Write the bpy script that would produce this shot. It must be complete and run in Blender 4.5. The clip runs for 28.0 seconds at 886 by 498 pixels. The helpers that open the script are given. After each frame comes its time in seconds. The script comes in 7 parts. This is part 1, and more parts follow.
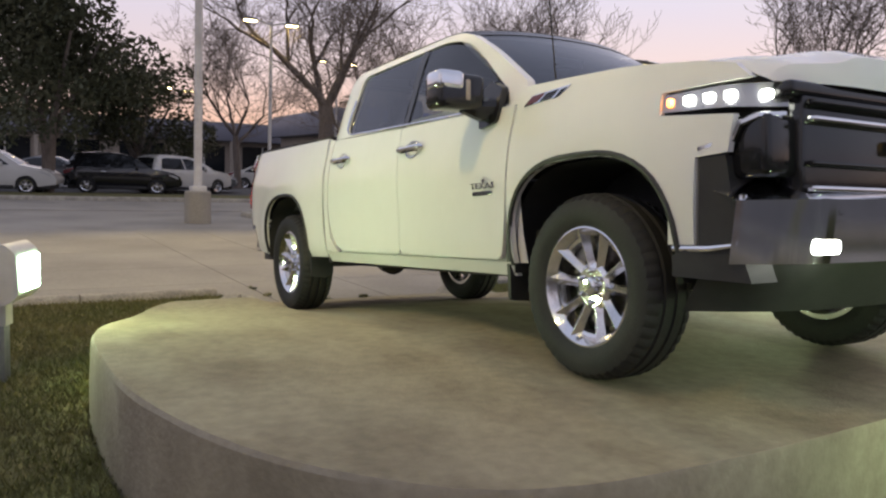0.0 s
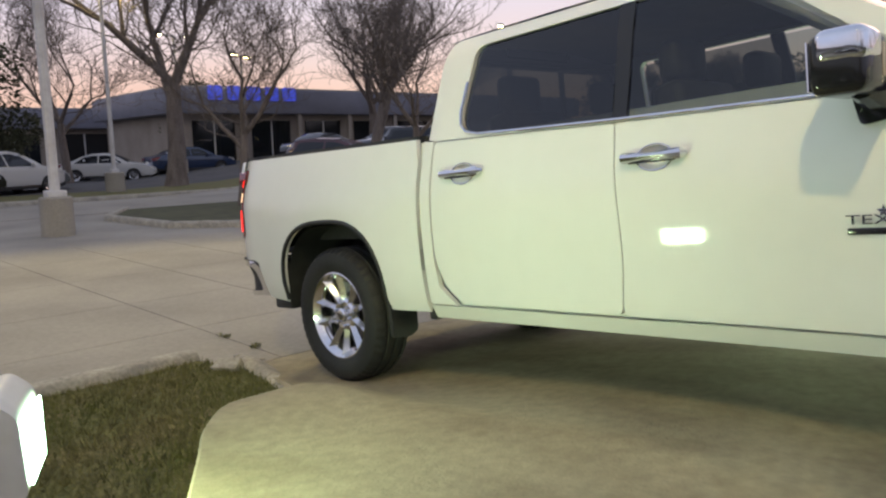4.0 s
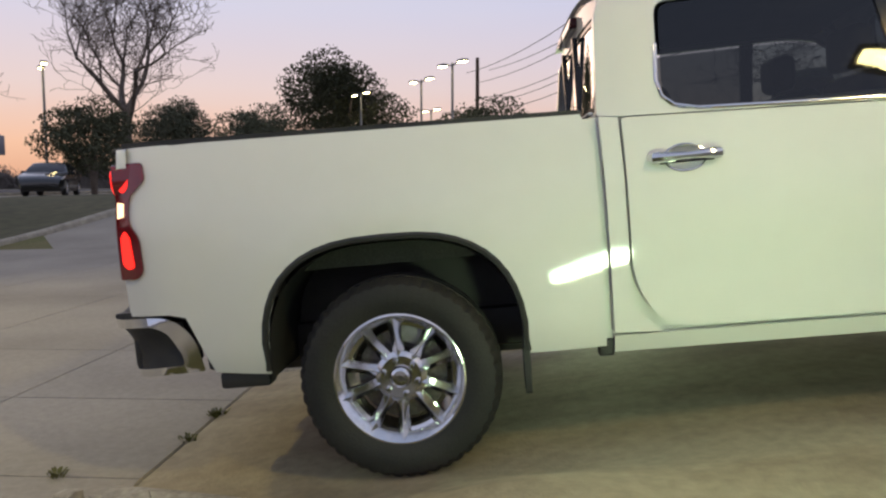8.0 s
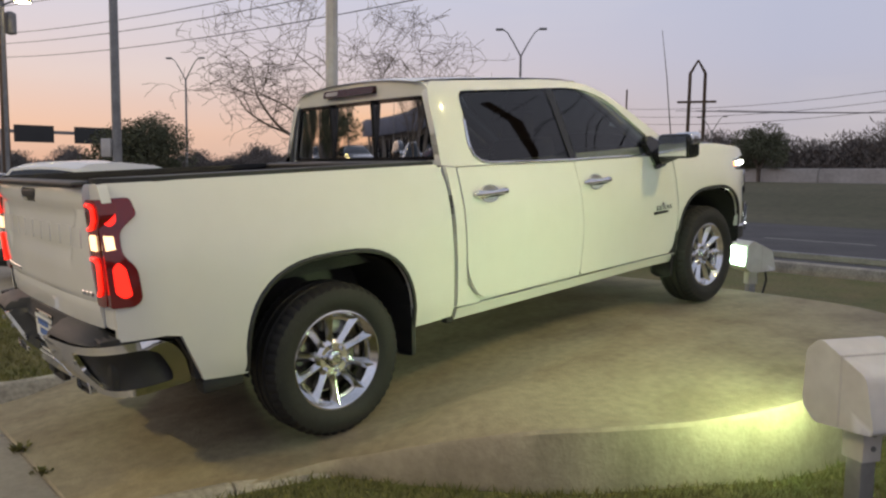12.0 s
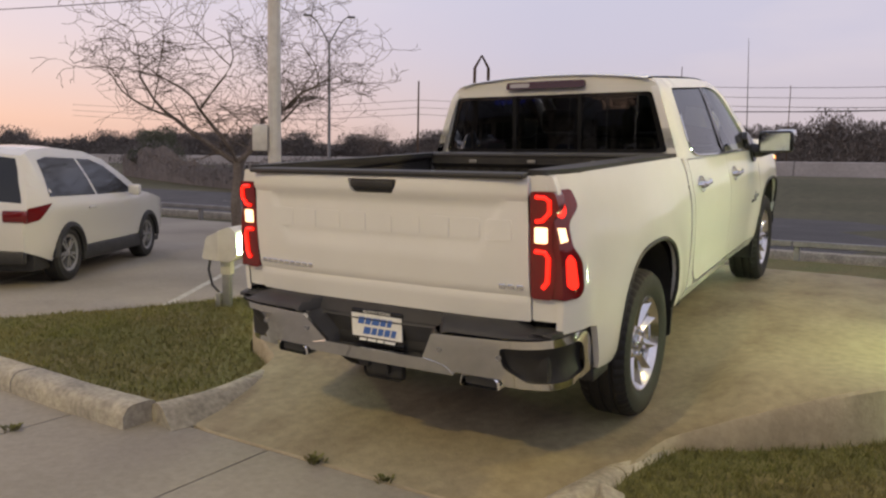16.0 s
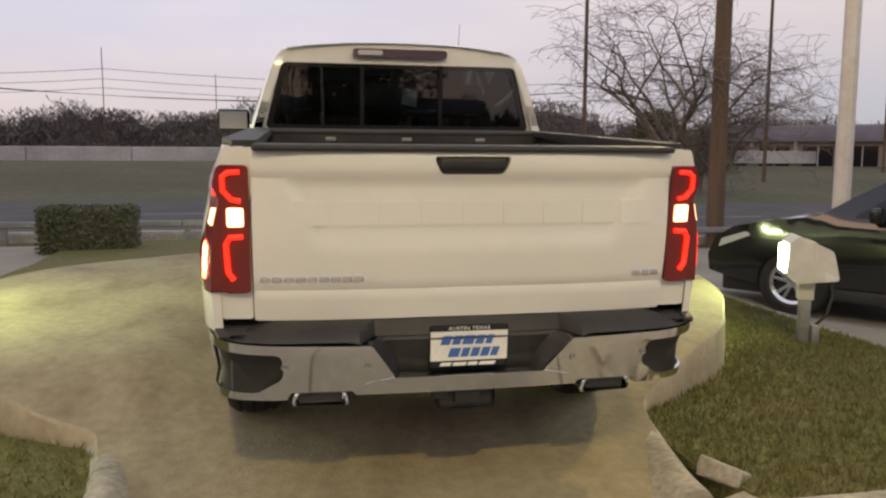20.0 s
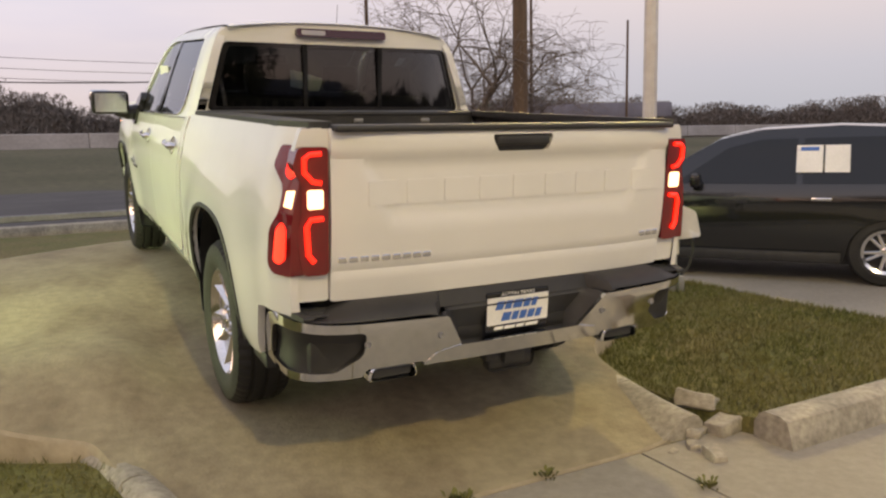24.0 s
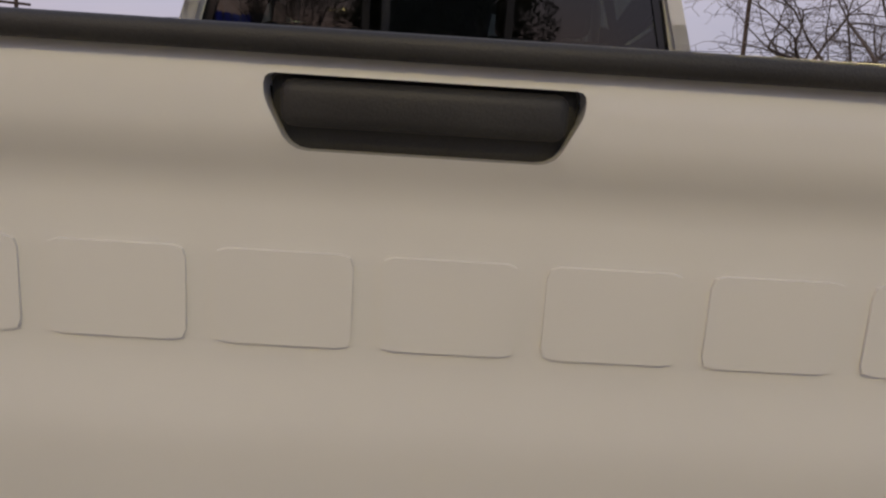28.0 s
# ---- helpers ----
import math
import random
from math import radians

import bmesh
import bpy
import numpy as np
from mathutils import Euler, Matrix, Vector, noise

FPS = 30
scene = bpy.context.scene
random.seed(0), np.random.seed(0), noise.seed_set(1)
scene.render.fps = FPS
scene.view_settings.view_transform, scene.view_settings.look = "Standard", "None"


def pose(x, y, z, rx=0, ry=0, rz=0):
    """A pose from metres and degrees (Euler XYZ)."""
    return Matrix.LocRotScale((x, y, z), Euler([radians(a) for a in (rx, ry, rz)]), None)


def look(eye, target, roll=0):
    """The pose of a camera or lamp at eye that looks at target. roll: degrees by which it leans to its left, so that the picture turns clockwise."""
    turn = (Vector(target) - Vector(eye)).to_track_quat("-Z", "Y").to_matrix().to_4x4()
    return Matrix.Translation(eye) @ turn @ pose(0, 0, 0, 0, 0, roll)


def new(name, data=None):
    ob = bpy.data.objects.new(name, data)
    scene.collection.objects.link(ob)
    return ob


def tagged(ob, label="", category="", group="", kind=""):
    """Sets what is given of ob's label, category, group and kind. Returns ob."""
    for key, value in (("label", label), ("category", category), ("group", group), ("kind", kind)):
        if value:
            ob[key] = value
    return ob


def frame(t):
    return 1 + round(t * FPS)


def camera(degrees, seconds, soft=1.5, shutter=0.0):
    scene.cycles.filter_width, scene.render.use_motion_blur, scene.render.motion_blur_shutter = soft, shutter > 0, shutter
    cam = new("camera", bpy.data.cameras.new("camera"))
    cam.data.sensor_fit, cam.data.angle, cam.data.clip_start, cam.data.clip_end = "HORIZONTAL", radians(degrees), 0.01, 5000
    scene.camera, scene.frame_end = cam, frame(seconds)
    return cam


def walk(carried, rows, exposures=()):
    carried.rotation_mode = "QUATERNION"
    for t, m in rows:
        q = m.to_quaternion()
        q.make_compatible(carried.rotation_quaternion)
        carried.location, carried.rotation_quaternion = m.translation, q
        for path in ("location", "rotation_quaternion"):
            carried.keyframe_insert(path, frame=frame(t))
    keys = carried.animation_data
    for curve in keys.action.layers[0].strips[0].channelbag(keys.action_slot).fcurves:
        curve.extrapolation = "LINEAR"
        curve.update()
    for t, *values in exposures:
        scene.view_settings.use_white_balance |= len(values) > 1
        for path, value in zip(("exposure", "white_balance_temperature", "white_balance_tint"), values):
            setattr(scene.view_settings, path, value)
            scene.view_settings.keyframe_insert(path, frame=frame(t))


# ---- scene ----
cam = camera(60.7, 28.0, soft=2.3)
PATH = [
    (0, (3.255, 6.186, 1.232), (2.213, 4.49, 1.031), 2.2),
    (0.5, (3.516, 5.902, 1.262), (2.303, 4.327, 1.051), 3.1),
    (1, (3.673, 5.601, 1.287), (2.36, 4.108, 1.076), 1.1),
    (1.5, (3.803, 5.293, 1.34), (2.356, 3.93, 1.122), 0.5),
    (2, (3.967, 5.001, 1.373), (2.448, 3.719, 1.156), -0.5),
    (2.5, (3.94, 4.719, 1.364), (2.432, 3.426, 1.128), -0.6),
    (3, (3.829, 4.398, 1.413), (2.369, 3.055, 1.156), -0.6),
    (3.5, (3.785, 4.084, 1.428), (2.362, 2.706, 1.149), -1.2),
    (4, (3.647, 3.671, 1.436), (2.274, 2.243, 1.159), -1.3),
    (4.5, (3.523, 3.256, 1.348), (2.235, 1.736, 1.17), 1.3),
    (6.5, (3.967, 1.371, 1.186), (2.206, 0.45, 0.963), 0.9),
    (7, (3.916, 0.899, 1.207), (2.032, 0.259, 1.005), -0.4),
    (7.5, (3.881, 0.562, 1.219), (1.923, 0.198, 1.035), -0.7),
    (8, (3.94, 0.322, 1.187), (1.951, 0.198, 1.016), -0.2),
    (8.5, (4.106, 0.015, 1.227), (2.118, 0.141, 1.056), 0.6),
    (9, (4.182, -0.259, 1.213), (2.214, 0.065, 1.072), 0.4),
    (9.5, (4.314, -0.592, 1.274), (2.398, -0.044, 1.105), 0.3),
    (10, (4.46, -0.884, 1.281), (2.606, -0.15, 1.123), 0.1),
    (10.5, (4.417, -1.251, 1.313), (2.647, -0.34, 1.128), 0.3),
    (11, (4.371, -1.603, 1.368), (2.698, -0.528, 1.157), 0.5),
    (11.5, (4.331, -1.931, 1.401), (2.757, -0.717, 1.182), 0.8),
    (13.5, (3.971, -3.197, 1.318), (2.703, -1.655, 1.204), -0.3),
    (14, (3.698, -3.507, 1.372), (2.498, -1.914, 1.222), -0.2),
    (14.5, (3.352, -3.672, 1.338), (2.157, -2.077, 1.17), -0.3),
    (15, (3.01, -3.899, 1.342), (1.848, -2.281, 1.162), -0.1),
    (15.5, (2.647, -4.097, 1.353), (1.537, -2.446, 1.155), 0.2),
    (16, (2.196, -4.163, 1.356), (1.151, -2.47, 1.144), 1.1),
    (16.5, (1.714, -4.254, 1.353), (0.808, -2.486, 1.131), 2.2),
    (17, (1.273, -4.224, 1.33), (0.493, -2.397, 1.096), 2.3),
    (17.5, (0.869, -4.124, 1.346), (0.179, -2.262, 1.107), 3.0),
    (18, (0.47, -4.061, 1.343), (-0.035, -2.144, 1.075), 3.5),
    (18.5, (0.139, -3.921, 1.298), (-0.244, -1.982, 0.993), 1.9),
    (19, (-0.166, -3.775, 1.295), (-0.353, -1.803, 1.025), -0.1),
    (19.5, (-0.453, -3.832, 1.276), (-0.309, -1.851, 1.036), -0.8),
    (20, (-0.639, -4.016, 1.281), (-0.267, -2.065, 1.052), 0.2),
    (20.5, (-0.843, -4.17, 1.289), (-0.352, -2.246, 1.052), 1.0),
    (21, (-1.11, -4.268, 1.278), (-0.497, -2.381, 1.026), 0.8),
    (21.5, (-1.342, -4.394, 1.287), (-0.614, -2.55, 1.024), 0.6),
    (23.5, (-1.853, -4.093, 1.273), (-0.973, -2.318, 0.995), -0.4),
    (24.5, (-1.513, -3.505, 1.287), (-0.538, -1.78, 1.012), -1.1),
    (25, (-1.299, -3.235, 1.232), (-0.3, -1.52, 0.984), -0.2),
    (25.5, (-0.936, -3.067, 1.261), (-0.124, -1.262, 0.973), -1.0),
    (26, (-0.652, -2.796, 1.241), (0.019, -0.937, 0.937), -0.6),
    (26.5, (-0.427, -2.57, 1.224), (0.088, -0.663, 0.907), -0.7),
    (27, (-0.206, -2.384, 1.227), (0.085, -0.438, 0.869), 0.3),
    (27.5, (-0.057, -2.157, 1.227), (0.062, -0.197, 0.846), 1.8),
    (28, (0.009, -1.943, 1.269), (0.052, 0.028, 0.933), 3.6),
]
EXPO = [(0.0, 0.3, 7400, 4), (2.0, 0.34, 7200, 2), (3.0, 0.38, 7050, 1), (4.0, 0.30, 6900, 1), (7.0, 0.15, 6800, 2), (9.0, 0.05, 7100, 0), (11.0, 0.08, 7500, -2), (14.0, 0.35, 7800, 3), (16.0, 0.38, 8200, 5),
        (18.0, 0.45, 8200, 6), (19.0, 0.42, 7800, 5), (20.0, 0.58, 8600, 1), (21.0, 0.72, 8900, 1), (25.0, 0.6, 8800, 4), (28.0, 0.1, 7400, 5)]
walk(cam, [(t, look(eye, target, roll)) for t, eye, target, roll in PATH], EXPO)
from mathutils.geometry import delaunay_2d_cdt

# ---- dusk sky: sun just down behind the lot, warm band at the horizon ----
world = bpy.data.worlds.new("dusk")
scene.world = world
world.use_nodes = True
wt = world.node_tree
wt.nodes.clear()


def wnode(kind, **props):
    n = wt.nodes.new(kind)
    for k, v in props.items():
        setattr(n, k, v)
    return n


w_out = wnode("ShaderNodeOutputWorld")
w_bg = wnode("ShaderNodeBackground")
w_geo = wnode("ShaderNodeTexCoord")
w_sep = wnode("ShaderNodeSeparateXYZ")
wt.links.new(w_geo.outputs["Generated"], w_sep.inputs[0])
# height ramp, sunset side and far side
ramp_sun = wnode("ShaderNodeValToRGB")
ramp_far = wnode("ShaderNodeValToRGB")


def set_ramp(node, stops):
    cr = node.color_ramp
    while len(cr.elements) > len(stops):
        cr.elements.remove(cr.elements[-1])
    while len(cr.elements) < len(stops):
        cr.elements.new(1.0)
    for e, (p, c) in zip(cr.elements, stops):
        e.position, e.color = p, (*c, 1)


set_ramp(ramp_sun, [(0.0, (0.72, 0.35, 0.23)), (0.05, (0.88, 0.51, 0.37)), (0.12, (0.78, 0.60, 0.62)),
                    (0.22, (0.63, 0.60, 0.80)), (0.6, (0.44, 0.47, 0.72)), (1.0, (0.29, 0.33, 0.58))])
set_ramp(ramp_far, [(0.0, (0.40, 0.36, 0.43)), (0.06, (0.44, 0.41, 0.54)), (0.15, (0.42, 0.43, 0.64)),
                    (0.3, (0.41, 0.45, 0.70)), (0.6, (0.40, 0.43, 0.64)), (1.0, (0.29, 0.33, 0.52))])
wt.links.new(w_sep.outputs["Z"], ramp_sun.inputs[0])
wt.links.new(w_sep.outputs["Z"], ramp_far.inputs[0])
# sunset lies towards -x, -y
w_dot = wnode("ShaderNodeVectorMath", operation="DOT_PRODUCT")
w_dot.inputs[1].default_value = (-0.85, -0.5, 0.0)
wt.links.new(w_geo.outputs["Generated"], w_dot.inputs[0])
w_map = wnode("ShaderNodeMapRange")
w_map.inputs["From Min"].default_value = -0.1
w_map.inputs["From Max"].default_value = 1.05
wt.links.new(w_dot.outputs["Value"], w_map.inputs["Value"])
w_mix = wnode("ShaderNodeMix", data_type="RGBA")
# blue earth shadow under a pink band, opposite the sunset
ramp_anti = wnode("ShaderNodeValToRGB")
set_ramp(ramp_anti, [(0.0, (0.27, 0.30, 0.43)), (0.08, (0.33, 0.35, 0.50)), (0.19, (0.46, 0.43, 0.56)), (0.38, (0.50, 0.46, 0.60)), (1.0, (0.29, 0.33, 0.52))])
wt.links.new(w_sep.outputs["Z"], ramp_anti.inputs[0])
w_away = wnode("ShaderNodeMapRange")
w_away.inputs["From Min"].default_value, w_away.inputs["From Max"].default_value = -0.5, -0.97
wt.links.new(w_dot.outputs["Value"], w_away.inputs["Value"])
w_back = wnode("ShaderNodeMix", data_type="RGBA")
wt.links.new(w_away.outputs[0], w_back.inputs["Factor"])
wt.links.new(ramp_far.outputs[0], w_back.inputs["A"])
wt.links.new(ramp_anti.outputs[0], w_back.inputs["B"])
wt.links.new(w_map.outputs[0], w_mix.inputs["Factor"])
wt.links.new(w_back.outputs["Result"], w_mix.inputs["A"])
wt.links.new(ramp_sun.outputs[0], w_mix.inputs["B"])
# soft streaks of cloud
w_noise = wnode("ShaderNodeTexNoise")
w_noise.inputs["Scale"].default_value = 2.2
w_noise.inputs["Detail"].default_value = 4
w_st = wnode("ShaderNodeMapping")
w_st.inputs["Scale"].default_value = (1, 1, 5)
wt.links.new(w_geo.outputs["Generated"], w_st.inputs[0])
wt.links.new(w_st.outputs[0], w_noise.inputs["Vector"])
w_cm = wnode("ShaderNodeMapRange")
w_cm.inputs["From Min"].default_value = 0.52
w_cm.inputs["From Max"].default_value = 0.78
w_cm.inputs["To Max"].default_value = 0.22
wt.links.new(w_noise.outputs["Fac"], w_cm.inputs["Value"])
w_cl = wnode("ShaderNodeMix", data_type="RGBA")
w_cl.inputs["B"].default_value = (0.72, 0.64, 0.70, 1)
wt.links.new(w_cm.outputs[0], w_cl.inputs["Factor"])
wt.links.new(w_mix.outputs["Result"], w_cl.inputs["A"])
wt.links.new(w_cl.outputs["Result"], w_bg.inputs["Color"])
w_bg.inputs["Strength"].default_value = 1.05
wt.links.new(w_bg.outputs[0], w_out.inputs[0])

# last glow of the set sun, wide and weak
sun_data = bpy.data.lights.new("sun_glow", "SUN")
sun_data.energy, sun_data.angle, sun_data.color = 0.25, radians(25), (1.0, 0.62, 0.42)
new("sun_glow", sun_data).matrix_world = look((-20, -4, 6), (0, 0, 0))


def spot(name, eye, target, power, color, size=70, radius=0.15, blend=0.6):
    d = bpy.data.lights.new(name, "SPOT")
    d.energy, d.color, d.spot_size, d.spot_blend, d.shadow_soft_size = power, color, radians(size), blend, radius
    ob = new(name, d)
    ob.matrix_world = look(eye, target)
    return ob


GREEN = (0.80, 1.0, 0.58)
WARM = (1.0, 0.80, 0.38)
FLOOD_R, FLOOD_L, FLOOD_F = (3.17, 1.1), (-3.7, 1.2), (0.25, 6.0)


def flood_beam(name, at, aim, power):
    """Rectangular lamp just before a floodlight's face."""
    d = bpy.data.lights.new(name, "AREA")
    d.shape, d.size, d.size_y, d.energy, d.color = "RECTANGLE", 0.24, 0.19, power, GREEN
    a = radians(aim)
    x, y, z = at[0] - 0.20 * math.sin(a), at[1] + 0.20 * math.cos(a), FLOOD_Z + 0.73
    new(name, d).matrix_world = look((x, y, z), (x - math.sin(a), y + math.cos(a), z + 0.35))


FLOOD_Z = -0.17
flood_beam("flood_beam_right", FLOOD_R, 66, 22)
flood_beam("flood_beam_left", FLOOD_L, -66, 60)
flood_beam("flood_beam_front", FLOOD_F, 150, 7)
# lamp on the white post ahead of the pad, and the weaker one of the lot behind
YARD_LAMP = (5.9, 4.65, 6.75)
spot("yard_lamp_beam", YARD_LAMP, (-0.5, -1.5, 0.0), 7000, WARM, 84, 0.14, 0.7)
spot("lot_lamp_beam", (-1.0, -11.9, 9.2), (0.5, 0.5, 0.3), 1700, WARM, 95, 0.12)
# ---- materials ----
MATS = {}


def base_mat(name, color, rough=0.5, metal=0.0, **kw):
    m = bpy.data.materials.new(name)
    m.use_nodes = True
    b = m.node_tree.nodes["Principled BSDF"]
    b.inputs["Base Color"].default_value = (*color, 1)
    b.inputs["Roughness"].default_value = rough
    b.inputs["Metallic"].default_value = metal
    for k, v in kw.items():
        b.inputs[k.replace("_", " ")].default_value = v
    MATS[name] = m
    return m


def vary(m, color_b, scale=6.0, detail=6.0, lo=0.35, hi=0.7, bump=0.0, bump_scale=60.0, rough_to=None, fine=None, fine_amount=0.25, stretch=(1, 1, 1), per_object=0.0):
    """Two scales of stain and grain over a base colour, with a fine relief."""
    nt = m.node_tree
    b = nt.nodes["Principled BSDF"]
    tc = nt.nodes.new("ShaderNodeTexCoord")
    mp = nt.nodes.new("ShaderNodeMapping")
    mp.inputs["Scale"].default_value = stretch
    nt.links.new(tc.outputs["Object"], mp.inputs[0])
    n1 = nt.nodes.new("ShaderNodeTexNoise")
    n1.inputs["Scale"].default_value, n1.inputs["Detail"].default_value = scale, detail
    nt.links.new(mp.outputs[0], n1.inputs["Vector"])
    mr = nt.nodes.new("ShaderNodeMapRange")
    mr.inputs["From Min"].default_value, mr.inputs["From Max"].default_value = lo, hi
    nt.links.new(n1.outputs["Fac"], mr.inputs["Value"])
    mix = nt.nodes.new("ShaderNodeMix")
    mix.data_type = "RGBA"
    mix.inputs["A"].default_value = b.inputs["Base Color"].default_value[:]
    mix.inputs["B"].default_value = (*color_b, 1)
    nt.links.new(mr.outputs[0], mix.inputs["Factor"])
    out = mix.outputs["Result"]
    n2 = nt.nodes.new("ShaderNodeTexNoise")
    n2.inputs["Scale"].default_value, n2.inputs["Detail"].default_value = fine or bump_scale, 4
    nt.links.new(tc.outputs["Object"], n2.inputs["Vector"])
    if fine_amount:
        mr2 = nt.nodes.new("ShaderNodeMapRange")
        mr2.inputs["From Min"].default_value, mr2.inputs["From Max"].default_value = 0.3, 0.7
        mr2.inputs["To Min"].default_value, mr2.inputs["To Max"].default_value = 1 - fine_amount, 1 + fine_amount
        nt.links.new(n2.outputs["Fac"], mr2.inputs["Value"])
        mul = nt.nodes.new("ShaderNodeVectorMath")
        mul.operation = "MULTIPLY"
        nt.links.new(out, mul.inputs[0])
        nt.links.new(mr2.outputs[0], mul.inputs[1])
        out = mul.outputs[0]
    if per_object:
        oi = nt.nodes.new("ShaderNodeObjectInfo")
        mr3 = nt.nodes.new("ShaderNodeMapRange")
        mr3.inputs["To Min"].default_value, mr3.inputs["To Max"].default_value = 1 - per_object, 1 + per_object
        nt.links.new(oi.outputs["Random"], mr3.inputs["Value"])
        mul2 = nt.nodes.new("ShaderNodeVectorMath")
        mul2.operation = "MULTIPLY"
        nt.links.new(out, mul2.inputs[0])
        nt.links.new(mr3.outputs[0], mul2.inputs[1])
        out = mul2.outputs[0]
    nt.links.new(out, b.inputs["Base Color"])
    if rough_to is not None:
        mr4 = nt.nodes.new("ShaderNodeMapRange")
        mr4.inputs["To Min"].default_value, mr4.inputs["To Max"].default_value = b.inputs["Roughness"].default_value, rough_to
        nt.links.new(n1.outputs["Fac"], mr4.inputs["Value"])
        nt.links.new(mr4.outputs[0], b.inputs["Roughness"])
    if bump:
        bp = nt.nodes.new("ShaderNodeBump")
        bp.inputs["Strength"].default_value, bp.inputs["Distance"].default_value = bump, 0.01
        n3 = nt.nodes.new("ShaderNodeTexNoise")
        n3.inputs["Scale"].default_value, n3.inputs["Detail"].default_value = bump_scale, 5
        nt.links.new(tc.outputs["Object"], n3.inputs["Vector"])
        nt.links.new(n3.outputs["Fac"], bp.inputs["Height"])
        nt.links.new(bp.outputs[0], b.inputs["Normal"])
    return m


def glow(name, color, strength, base=(0.8, 0.8, 0.8)):
    m = base_mat(name, base, 0.3)
    b = m.node_tree.nodes["Principled BSDF"]
    b.inputs["Emission Color"].default_value = (*color, 1)
    b.inputs["Emission Strength"].default_value = strength
    return m


def glass_mat(name, tint, clear, rough=0.02):
    """Thin tinted pane: part of the light goes straight through, the rest is mirrored off its face."""
    m = bpy.data.materials.new(name)
    m.use_nodes = True
    nt = m.node_tree
    nt.nodes.clear()
    out = nt.nodes.new("ShaderNodeOutputMaterial")
    tr = nt.nodes.new("ShaderNodeBsdfTransparent")
    tr.inputs[0].default_value = (*[c * clear for c in tint], 1)
    gl = nt.nodes.new("ShaderNodeBsdfGlossy")
    gl.inputs["Color"].default_value = (0.9, 0.93, 0.95, 1)
    gl.inputs["Roughness"].default_value = rough
    fr = nt.nodes.new("ShaderNodeFresnel")
    fr.inputs["IOR"].default_value = 1.6
    mx = nt.nodes.new("ShaderNodeMixShader")
    nt.links.new(fr.outputs[0], mx.inputs[0])
    nt.links.new(tr.outputs[0], mx.inputs[1])
    nt.links.new(gl.outputs[0], mx.inputs[2])
    nt.links.new(mx.outputs[0], out.inputs[0])
    MATS[name] = m
    return m


paint = vary(base_mat("white_paint", (0.70, 0.70, 0.68), 0.6, Coat_Weight=1.0, Coat_Roughness=0.06), (0.67, 0.67, 0.65), 1.2, 3, fine_amount=0.012, fine=9)
chrome = vary(base_mat("chrome", (0.78, 0.79, 0.80), 0.06, 1.0), (0.70, 0.70, 0.70), 3, 4, fine_amount=0.04, fine=14, rough_to=0.12)
black_plastic = vary(base_mat("black_plastic", (0.018, 0.018, 0.019), 0.55), (0.03, 0.03, 0.03), 8, 4, bump=0.15, bump_scale=400, fine_amount=0.2)
turn_glass = base_mat("turn_lens", (0.42, 0.36, 0.28), 0.15)
badge_red = base_mat("badge_red", (0.10, 0.02, 0.03), 0.3)
gloss_black = base_mat("gloss_black", (0.012, 0.012, 0.013), 0.12)
liner = vary(base_mat("spray_liner", (0.020, 0.020, 0.021), 0.62), (0.045, 0.043, 0.04), 3.5, 6, bump=0.6, bump_scale=260, fine_amount=0.35, fine=90)
rubber = vary(base_mat("tyre_rubber", (0.011, 0.011, 0.011), 0.7), (0.022, 0.021, 0.019), 5, 5, bump=0.2, bump_scale=120)
alu = vary(base_mat("polished_wheel", (0.80, 0.80, 0.81), 0.10, 1.0), (0.62, 0.62, 0.62), 6, 4, fine_amount=0.05, rough_to=0.2)
dark_metal = vary(base_mat("brake_steel", (0.12, 0.12, 0.12), 0.4, 0.9), (0.2, 0.17, 0.14), 12, 4)
window_glass = glass_mat("tinted_glass", (0.58, 0.63, 0.62), 0.30)
door_glass = glass_mat("door_glass", (0.76, 0.84, 0.82), 0.62)
front_glass = glass_mat("clear_glass", (0.85, 0.92, 0.90), 0.75)
red_lens = base_mat("red_lens", (0.145, 0.007, 0.009), 0.06, Coat_Weight=0.6)
red_on = glow("red_lamp_on", (1.0, 0.015, 0.012), 2.2, (0.4, 0.02, 0.02))
clear_lens = glow("reverse_lens", (1.0, 0.62, 0.38), 2.2, (0.36, 0.31, 0.28))
amber_on = glow("amber_lamp_on", (1.0, 0.30, 0.04), 6.0)
head_on = glow("headlamp_on", (0.92, 0.97, 1.0), 9.0)
flood_on = glow("flood_face_on", (0.55, 1.0, 0.72), 25.0)
yellow_on = glow("lot_lamp_on", (1.0, 0.78, 0.35), 40.0)
seat_cloth = vary(base_mat("seat_leather", (0.03, 0.028, 0.026), 0.6), (0.05, 0.045, 0.04), 10, 4, bump=0.2, bump_scale=200)
paper = vary(base_mat("paper", (0.78, 0.78, 0.74), 0.7), (0.7, 0.7, 0.66), 6, 3, fine_amount=0.05)
concrete = vary(base_mat("concrete", (0.33, 0.30, 0.245), 0.85), (0.22, 0.20, 0.165), 0.55, 7, 0.36, 0.74, bump=0.25, bump_scale=70, fine=26, fine_amount=0.09)
pad_concrete = vary(base_mat("pad_concrete", (0.31, 0.265, 0.17), 0.85), (0.215, 0.175, 0.11), 2.6, 15, 0.44, 0.66, bump=0.45, bump_scale=60, fine=17, fine_amount=0.14, stretch=(1.0, 0.6, 1.0))
